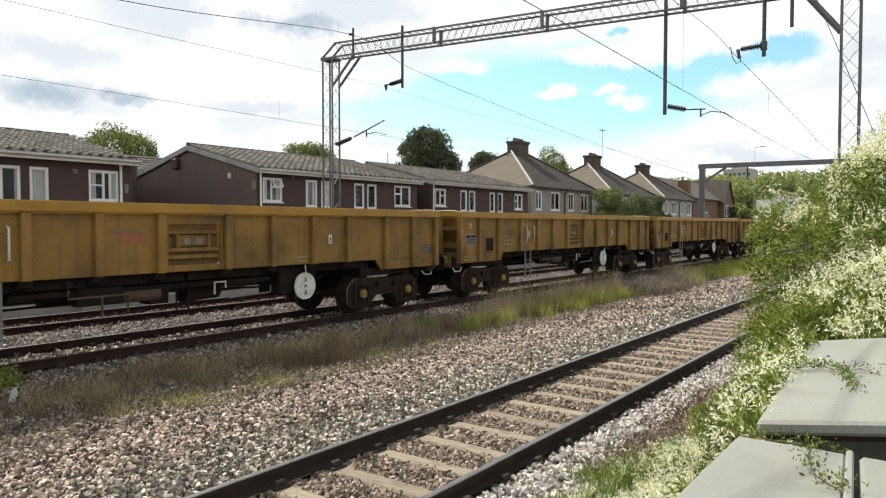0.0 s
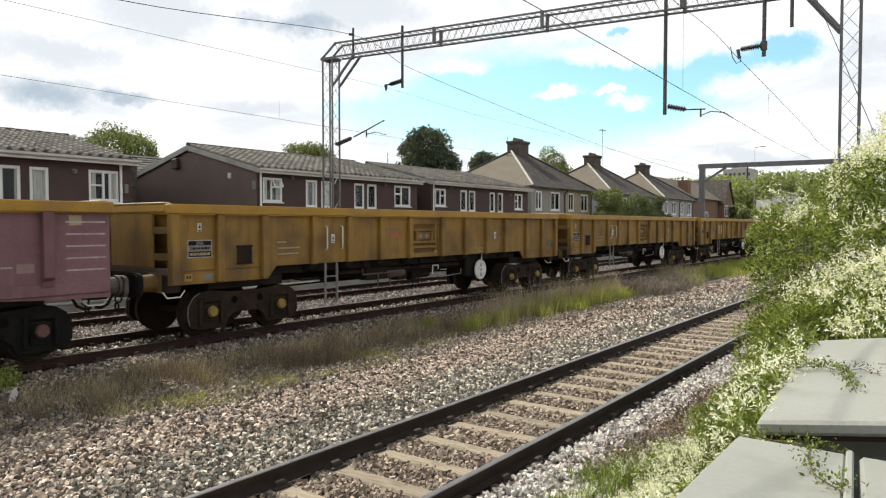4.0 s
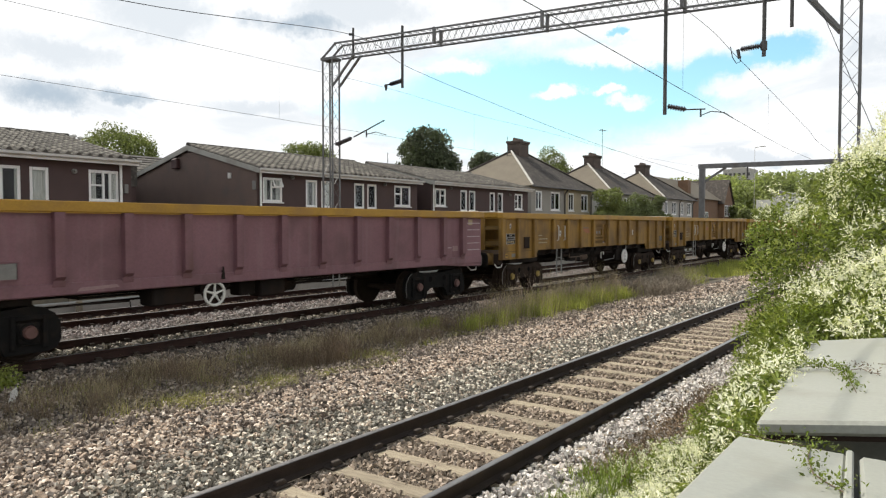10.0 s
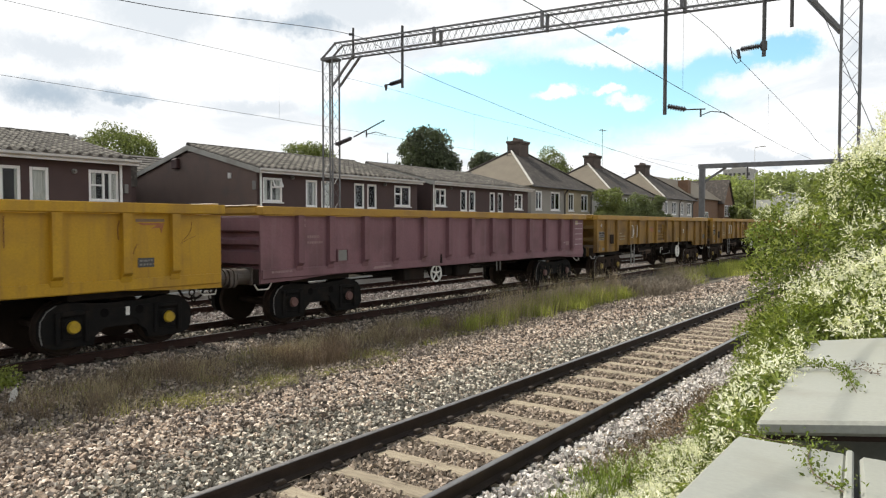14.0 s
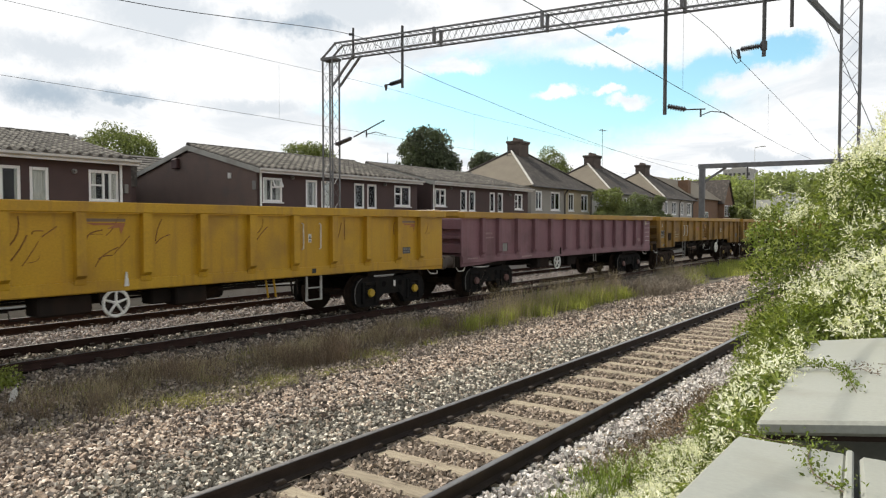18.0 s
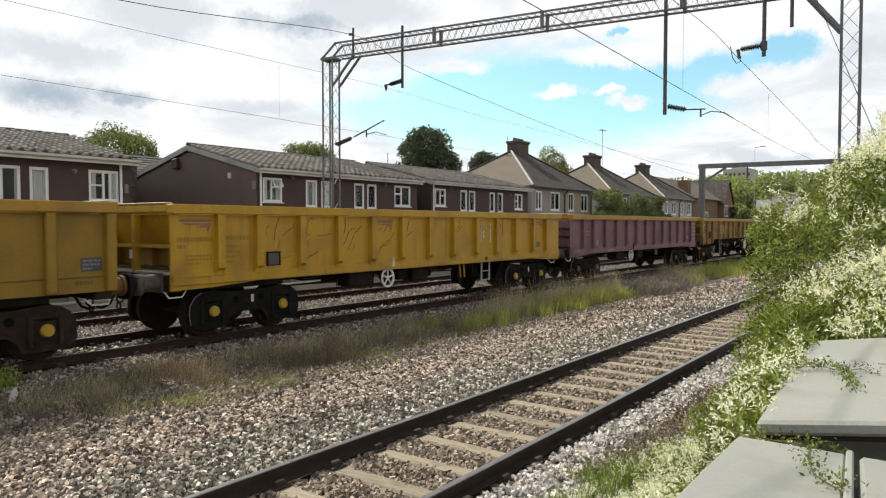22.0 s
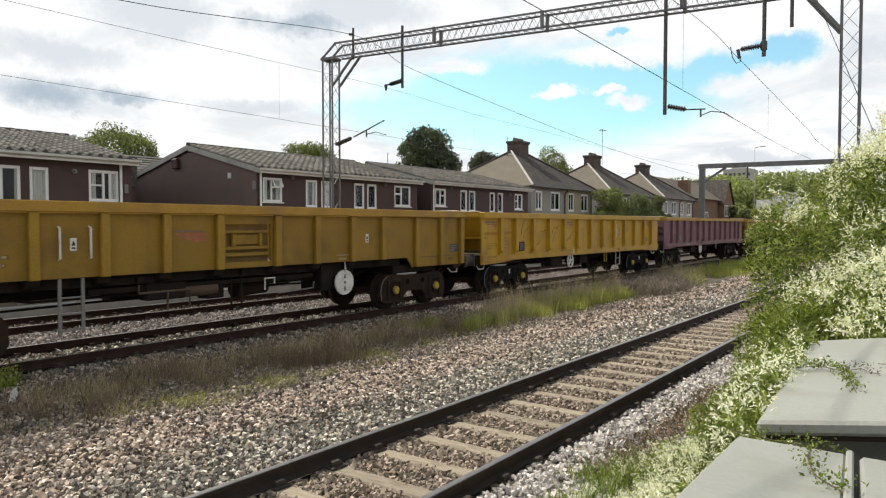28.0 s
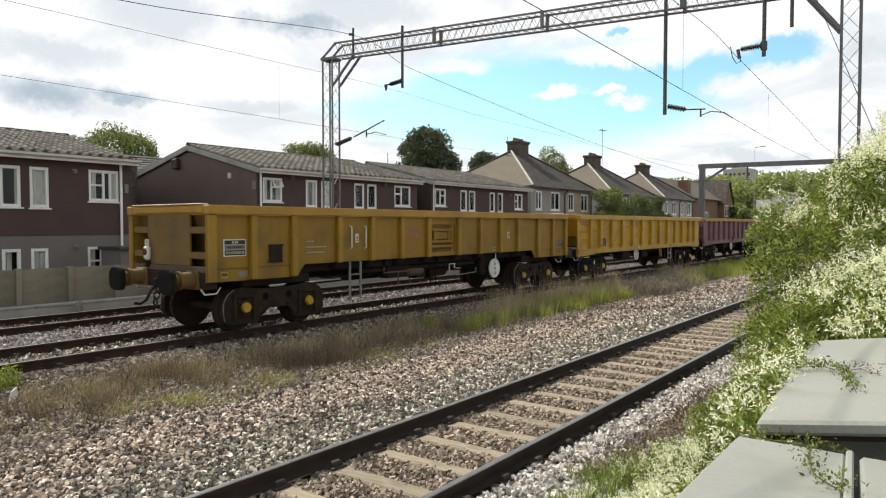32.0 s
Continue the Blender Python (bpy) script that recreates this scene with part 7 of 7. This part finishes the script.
def runner(label, pts, per, leaf=0.019, look_of=None):
    """A thin vine shoot with small leaves lying on a cabinet."""
    r = thing("vine_shoot", label, "vine", "vine shoots")
    pts = [Vector(q) for q in pts]
    part("stem", Geo().path(pts, 0.002, 5), M_STEM, r)
    c = np.array([tuple(a.lerp(b, RNG.random())) for a, b in zip(pts, pts[1:]) for _ in range(per)])
    c += RNG.normal(size=c.shape) * np.array([0.03, 0.022, 0.008]) + np.array([0, 0, 1.0]) * RNG.uniform(0.004, 0.035, (len(c), 1))
    leaf_cloud("shoot_leaves", c, np.tile([0, 0, 1.0], (len(c), 1)), leaf, look_of or M_LEAF, "", parent=r, droop=0.0)


runner("leafy green vine shoot across the cabinet lid", [(3.8, 0.74, 1.40), (3.99, 0.675, 1.402), (4.034, 0.604, 1.41), (4.016, 0.523, 1.42), (3.905, 0.435, 1.43), (3.694, 0.383, 1.436), (3.389, 0.323, 1.44)], 80)
runner("vine shoot in the gap between the cabinets", [(2.66, 0.66, 1.40), (2.66, 0.558, 1.39), (2.66, 0.502, 1.385), (2.66, 0.429, 1.385), (2.66, 0.359, 1.38), (2.64, 0.28, 1.38)], 44, 0.015)
runner("thin vine shoot trailing over the cabinet lid", [(2.6, 0.378, 1.41), (2.313, 0.342, 1.447), (2.114, 0.3, 1.471), (2.033, 0.262, 1.481), (1.978, 0.225, 1.487), (1.934, 0.201, 1.493)], 40, 0.014)
runner("sparse vine shoot on the cabinet lid", [(4.1, 0.3, 1.45), (4.06, 0.16, 1.465), (4.1, 0.0, 1.48)], 10)
runner("dry reddish vine shoot on the cabinet lid", [(3.93, 0.4, 1.435), (3.97, 0.36, 1.44), (3.86, 0.31, 1.445), (3.83, 0.27, 1.45)], 16, 0.016, M_DEAD)


# ---- grass and weeds ----
def blades(name, x, y, height, width, lean, material, label, seg=2):
    """Upright bent blades."""
    n = len(x)
    h = height * RNG.uniform(0.45, 1.1, n) * (1 + 0.35 * np.sin(x * 2.1 + y * 3.3) * np.sin(x * 0.83 - y * 1.7))
    a = RNG.uniform(0, 2 * np.pi, n)
    side = np.stack([np.cos(a), np.sin(a), np.zeros(n)], 1)
    b = RNG.uniform(0, 2 * np.pi, n)
    bend = np.stack([np.cos(b), np.sin(b), np.zeros(n)], 1) * (h * lean * RNG.uniform(0.2, 1.2, n))[:, None]
    root = np.stack([x, y, ground_z(x, y) - 0.01], 1)
    w = (width * RNG.uniform(0.6, 1.3, n))[:, None] * side * 0.5
    up = np.array([0, 0, 1.0])
    mid, tip = root + up * (h * 0.55)[:, None] + bend * 0.3, root + up * (h * 0.97)[:, None] + bend
    v = np.stack([root - w, root + w, mid - w * 0.8, mid + w * 0.8, tip], 1)
    k = np.arange(n)[:, None] * 5
    f = np.concatenate([k + np.array([0, 1, 3]), k + np.array([0, 3, 2]), k + np.array([2, 3, 4])])
    solid(name, array_mesh(name, v.reshape(-1, 3), f, material), None, label, "grass", kind="stuff")


def clumps(n, count, x0, x1, y0, y1, spread, bias=1.0):
    """Places gathered in tufts."""
    cx, cy = x0 + (x1 - x0) * RNG.random(count) ** bias, RNG.uniform(y0, y1, count)
    k = RNG.integers(0, count, n)
    s = spread * (0.5 + RNG.random(count))[k]
    x, y = cx[k] + RNG.normal(size=n) * s, cy[k] + RNG.normal(size=n) * s
    good = (y > y0 - 0.5) & (y < y1 + 0.3)
    return x[good], y[good]


x, y = clumps(4300, 120, 2.5, 16, 8.7, 10.7, 0.13)
blades("dry_weeds", x, y, 0.21, 0.007, 0.8, M_DEAD, "brown dried weeds between the tracks")
x, y = clumps(3000, 34, 3.0, 13.5, 9.0, 10.4, 0.16)
blades("dry_weed_thicket", x, y, 0.4, 0.006, 0.9, M_DEAD, "taller thickets of brown dried weeds")
x, y = clumps(3600, 120, 2.5, 17, 8.5, 10.4, 0.1)
blades("straw_grass", x, y, 0.2, 0.006, 1.0, M_STRAW, "pale straw stalks among the weeds")
x, y = clumps(3400, 75, 4.2, 12.6, 9.3, 10.5, 0.12)
blades("straw_stalks", x, y, 0.36, 0.006, 0.55, M_STRAW, "upright pale straw stalks beside the train track")
x, y = clumps(1300, 45, 2.5, 15, 8.3, 10.6, 0.12)
blades("olive_tufts", x, y, 0.17, 0.007, 0.9, M_TUFT, "low olive tufts of half-dry grass on the gravel")
x, y = clumps(1300, 9, 8.0, 8.9, 8.7, 9.3, 0.13)
blades("dried_dock", x, y, 0.46, 0.006, 0.9, M_DEAD, "tall reddish-brown dried dock stems")
x, y = clumps(900, 16, 2.5, 14, 8.5, 10.6, 0.12)
blades("weed_greens", x, y, 0.15, 0.011, 0.6, M_TUFT, "scattered low green weeds")
x, y = clumps(2400, 46, 5.2, 9.5, 7.7, 8.5, 0.13)
blades("sunlit_dry_grass", x, y, 0.1, 0.006, 1.0, M_TUFT, "short half-dry grass at the edge of the gravel")
at = RNG.integers(0, 6, 1500)
cx, cy = np.array([5.5, 5.55, 12.88, 5.0, 6.95, 9.4]), np.array([8.4, 9.75, 9.88, 10.3, 8.6, 8.8])
blades("grass_tufts", cx[at] + RNG.normal(size=1500) * 0.2, cy[at] + RNG.normal(size=1500) * 0.2, 0.15, 0.007, 0.8, M_TUFT, "yellow-green grass tufts on the gravel")


at = RNG.integers(0, 5, 1500)
cx, cy = np.array([13.32, 14.3, 12.9, 15.2, 16.3]), np.array([9.0, 9.15, 9.85, 9.2, 9.3])
blades("bright_tufts", cx[at] + RNG.normal(size=1500) * 0.15, cy[at] + RNG.normal(size=1500) * 0.1, 0.36, 0.009, 0.5, M_GRASS, "bright green tufts at the start of the tall grass")


def past(x, y, start):
    """Only the places past the ragged line where the tall grass begins."""
    into = np.where((x > 22.8) & (x < 28.5), -1, x - 1.25 * y - 1.3 - start) + 0.5 * np.sin(y * 9.0) + 0.6 * np.sin(y * 5.0 + x * 4.0)
    good = RNG.random(len(x)) < np.clip(into / 2.2, 0, 1)
    return x[good], y[good]


x, y = past(*clumps(10500, 54, 12.0, 30, 8.65, 9.6, 0.16, 1.1), 1.6)
blades("tall_grass", x, y, 0.48, 0.010, 0.45, M_GRASS, "tall fresh green grass beside the train track")
x, y = past(*clumps(3900, 90, 12.5, 31, 8.9, 10.2, 0.16, 1.2), 1.0)
blades("seeding_grass", x, y, 0.98, 0.006, 0.3, M_STRAW, "tall pale seeding grass beside the train track")
x, y = past(*clumps(5600, 70, 12.5, 31, 8.8, 10.0, 0.16, 1.2), 0.8)
blades("olive_grass", x, y, 0.62, 0.009, 0.4, M_TUFT, "upright olive grass beside the train track")
x, y = past(*clumps(1200, 80, 12.0, 32, 8.9, 10.3, 0.18, 1.2), 0.6)
blades("brown_seed_heads", x, y, 1.0, 0.008, 0.45, M_SEED, "thin mauve-brown seed heads above the grass")
x, y = clumps(6000, 22, 22.5, 28.5, 7.9, 9.3, 0.25)
blades("grey_dead_brush", x, y, 0.62, 0.009, 1.0, M_BRUSH, "tangled grey dead brush on the bank")
x, y = clumps(14000, 120, 33, 60, 7.9, 10.8, 0.35)
blades("far_grass", x, y, 0.4, 0.016, 0.45, M_GRASS, "green grass further along the line")
x, y = 5.8 + 4.4 * RNG.random(3200), 2.52 + 0.15 * RNG.normal(size=3200)
leaf_cloud("leaf_litter", np.stack([x, y, ground_z(x, y) + 0.04 + 0.07 * RNG.random(3200)], 1), np.tile([0, 0, 1.0], (3200, 1)), 0.055, M_DEAD, "brown dead leaf litter beside the vine", "leaf litter", narrow=0.4)
x, y = clumps(700, 30, 7.0, 15, 2.3, 2.7, 0.12)
blades("trackside_dead_weeds", x, y, 0.16, 0.008, 0.8, M_DEAD, "brown dead weeds beside the nearest rail")
x, y = clumps(800, 12, 5.0, 6.6, 2.2, 2.7, 0.12)
blades("verge_grass", x, y, 0.22, 0.010, 0.8, M_VERGE, "bright green grass at the edge of the vine")
heap = [((3 + 12 * RNG.random(), 8.9 + 1.6 * RNG.random(), -0.27), (0.15 + 0.25 * RNG.random(), 0.12 + 0.2 * RNG.random(), 0.1 + 0.16 * RNG.random())) for _ in range(90)]
p, d = on_lumps(heap, 9000, 0.4, 1.1)
leaf_cloud("weed_scrub", p, d, 0.03, M_DEAD, "low scruffy brown scrub on the gravel", "weeds", narrow=0.35)
heap = [((3 + 11 * RNG.random(), 8.7 + 1.8 * RNG.random(), -0.28), (0.1 + 0.2 * RNG.random(), 0.1 + 0.15 * RNG.random(), 0.08 + 0.1 * RNG.random())) for _ in range(45)]
p, d = on_lumps(heap[:16], 2200, 0.4, 1.1)
leaf_cloud("weed_herbs", p, d, 0.03, M_TUFT, "small low green herbs on the gravel", "weeds", narrow=0.45)
p, d = on_lumps([((4.35, 11.1, -0.2), (0.22, 0.2, 0.28)), ((4.1, 11.0, -0.2), (0.25, 0.2, 0.3))], 1300, 0.3, 1.1)
leaf_cloud("leafy_weed", p, d, 0.05, M_LEAF_Y, "bright green leafy weed beside the train track", "weeds")
solid("litter", Geo().prism([(4.03, -0.3), (4.09, -0.3), (4.15, -0.17), (4.14, -0.07), (4.07, -0.12)], "y", 10.28, 10.31), M_WHITE, "white scrap of plastic caught in the weeds", "litter")
solid("litter", Geo().box(13.15, 13.35, 9.5, 9.65, -0.31, -0.2, 0.03), surf("blue_black_plastic", (0.03, 0.035, 0.06), (0.05, 0.055, 0.09), 8, 40, 0.4, bump=0.2), "crumpled blue-black plastic in the grass", "litter")


# ---- trees ----
def tree(label, x, y, z0, height, spread, material, leaf, count, lumps=14, trunk=0.3, base=0.3, seed=1, name="tree"):
    """A trunk with limbs and a crown of leaf clumps."""
    rnd = random.Random(seed)
    t = thing(name, label, name, "trees", pose(x, y, z0))
    top = height * 0.55
    tr = Geo().tube((0, 0, -0.2), (0.1, 0, top * 0.5), trunk, trunk * 0.75, 9).tube((0.1, 0, top * 0.5), (0, 0.1, top), trunk * 0.75, trunk * 0.4, 9)
    part("trunk", tr, M_BARK, t)
    heap = []
    for k in range(lumps):
        a, q = rnd.uniform(0, 6.283), rnd.random() ** 0.5
        h = rnd.uniform(base, 0.86)
        wide = spread * (1 - 0.65 * max(0, (h - 0.45) / 0.55)) * 0.72
        c = (wide * q * math.cos(a), wide * q * math.sin(a), height * h)
        r = spread * rnd.uniform(0.24, 0.42)
        heap.append((c, (r, r, r * rnd.uniform(0.75, 1.0))))
        if k < 7:
            part("limb", Geo().tube((0.05, 0, top * rnd.uniform(0.4, 0.95)), c, trunk * 0.3, 0.03, 6), M_BARK, t)
    p, d = on_lumps(heap, count, 0.62, 1.1, lambda p: p[:, 2] > 0.1)
    leaf_cloud("crown", p, d, leaf, material, "", parent=t, narrow=0.75)
    return t


tree("dark leafy tree rising behind the flats", 59.9, 46.5, -0.8, 14.2, 4.9, M_TREELEAF, 0.27, 30000, 40, 0.4, 0.3, 3)
tree("smaller dark tree behind the flats", 70.6, 45.5, -0.8, 12.4, 3.8, M_TREELEAF, 0.24, 24000, 22, 0.3, 0.35, 4)
tree("round green tree above the roofs", 24.9, 45.0, -0.8, 9.6, 3.7, M_TREELEAF_L, 0.15, 38000, 56, 0.3, 0.4, 5)
tree("green tree just above a roof ridge", 42.0, 45.0, -0.8, 10.7, 3.7, M_TREELEAF_L, 0.17, 22000, 18, 0.3, 0.45, 6)
tree("green tree behind the chimney", 73.0, 38.5, -0.8, 12.9, 4.3, M_TREELEAF_L, 0.19, 15000, 20, 0.3, 0.45, 7)
for k, (x, y, h, s, m) in enumerate(((52.4, 22.3, 6.3, 1.8, M_TREELEAF_L), (54.6, 22.3, 5.2, 1.3, M_GARDEN), (57.2, 22.3, 5.2, 1.5, M_GARDEN), (58.4, 22.1, 6.3, 1.5, M_GARDEN), (60.4, 22.1, 5.4, 1.2, M_GARDEN), (64.3, 22.3, 6.4, 1.1, M_GARDEN), (66.4, 22.2, 4.3, 1.1, M_GARDEN), (49.8, 22.0, 4.4, 1.1, M_TREELEAF_L), (62.3, 22.0, 4.5, 1.2, M_GARDEN))):
    tree("bushy garden tree before the pale houses", x, y, -0.8, h, s, m, 0.13, 9000, 30, 0.1, 0.3, 20 + k)
tree("small garden shrub behind the fence", 26.2, 21.4, -0.8, 3.9, 0.9, M_TREELEAF_L, 0.16, 1100, 8, 0.06, 0.3, 41, "shrub")
for k in range(46):
    rnd = random.Random(70 + k)
    y = 15 + 37 * (k / 46) + rnd.uniform(-2, 2)
    x = 165 + rnd.uniform(-18, 22)
    tree("distant green tree on the wooded rise", x, y, -0.8, (14.3 if y < 37 else 14.0) + rnd.uniform(-1.5, 1.0) + (x - 165) * 0.07, 5.2, M_FARLEAF, 0.62, 1700, 16, 0.4, 0.06, 70 + k)


for k in range(9):
    rnd = random.Random(140 + k)
    tree("bushy scrub tree along the line", 96 + rnd.uniform(0, 14), 15 + 1.2 * k + rnd.uniform(-0.6, 0.6), -0.6, rnd.uniform(4.0, 5.6), 2.0, M_FARLEAF if k % 2 else M_TREELEAF_L, 0.3, 1800, 10, 0.15, 0.1, 140 + k)


# ---- far things ----
def tower_block():
    h = thing("tower_block", "pale concrete tower block far beyond the trees", "building")
    part("body", Geo().box(300, 312, 66.8, 77.6, -1, 24.9), M_RENDER, h)
    for j in range(4):
        for k in range(6):
            part("window", Geo().box(299.9, 300.0, 67.2 + 1.75 * k, 68.2 + 1.75 * k, 14.2 + 2.6 * j, 15.4 + 2.6 * j), M_IRON, h)
    part("roof_plant", Geo().box(303, 309, 70, 75, 24.9, 25.7), M_RENDER, h)


tower_block()


def white_shed():
    h = thing("shed", "low white industrial shed beyond the tracks", "building")
    part("body", Geo().box(122, 138, 24, 26.3, -1, 6.2).box(120, 136, 21.2, 23.5, -1, 6.9), M_GUTTER, h)
    part("roof", Geo().prism([(21.0, 6.91), (22.6, 7.6), (23.7, 6.91)], "x", 119.6, 136.5), M_PLATE, h)


white_shed()
lamp = thing("street_lamp", "slim grey street lamp beyond the houses", "street lamp")
part("column", Geo().tube((118, 25.75, -0.8), (118, 25.75, 14.3), 0.045, 0.03, 8), M_RENDER, lamp)
part("arm", Geo().tube((118, 25.75, 14.3), (118.0, 24.9, 14.42), 0.05, 0.04, 6), M_RENDER, lamp)
part("lantern", Geo().box(117.8, 118.2, 24.2, 24.95, 14.35, 14.5, 0.03), M_RENDER, lamp)


motions()
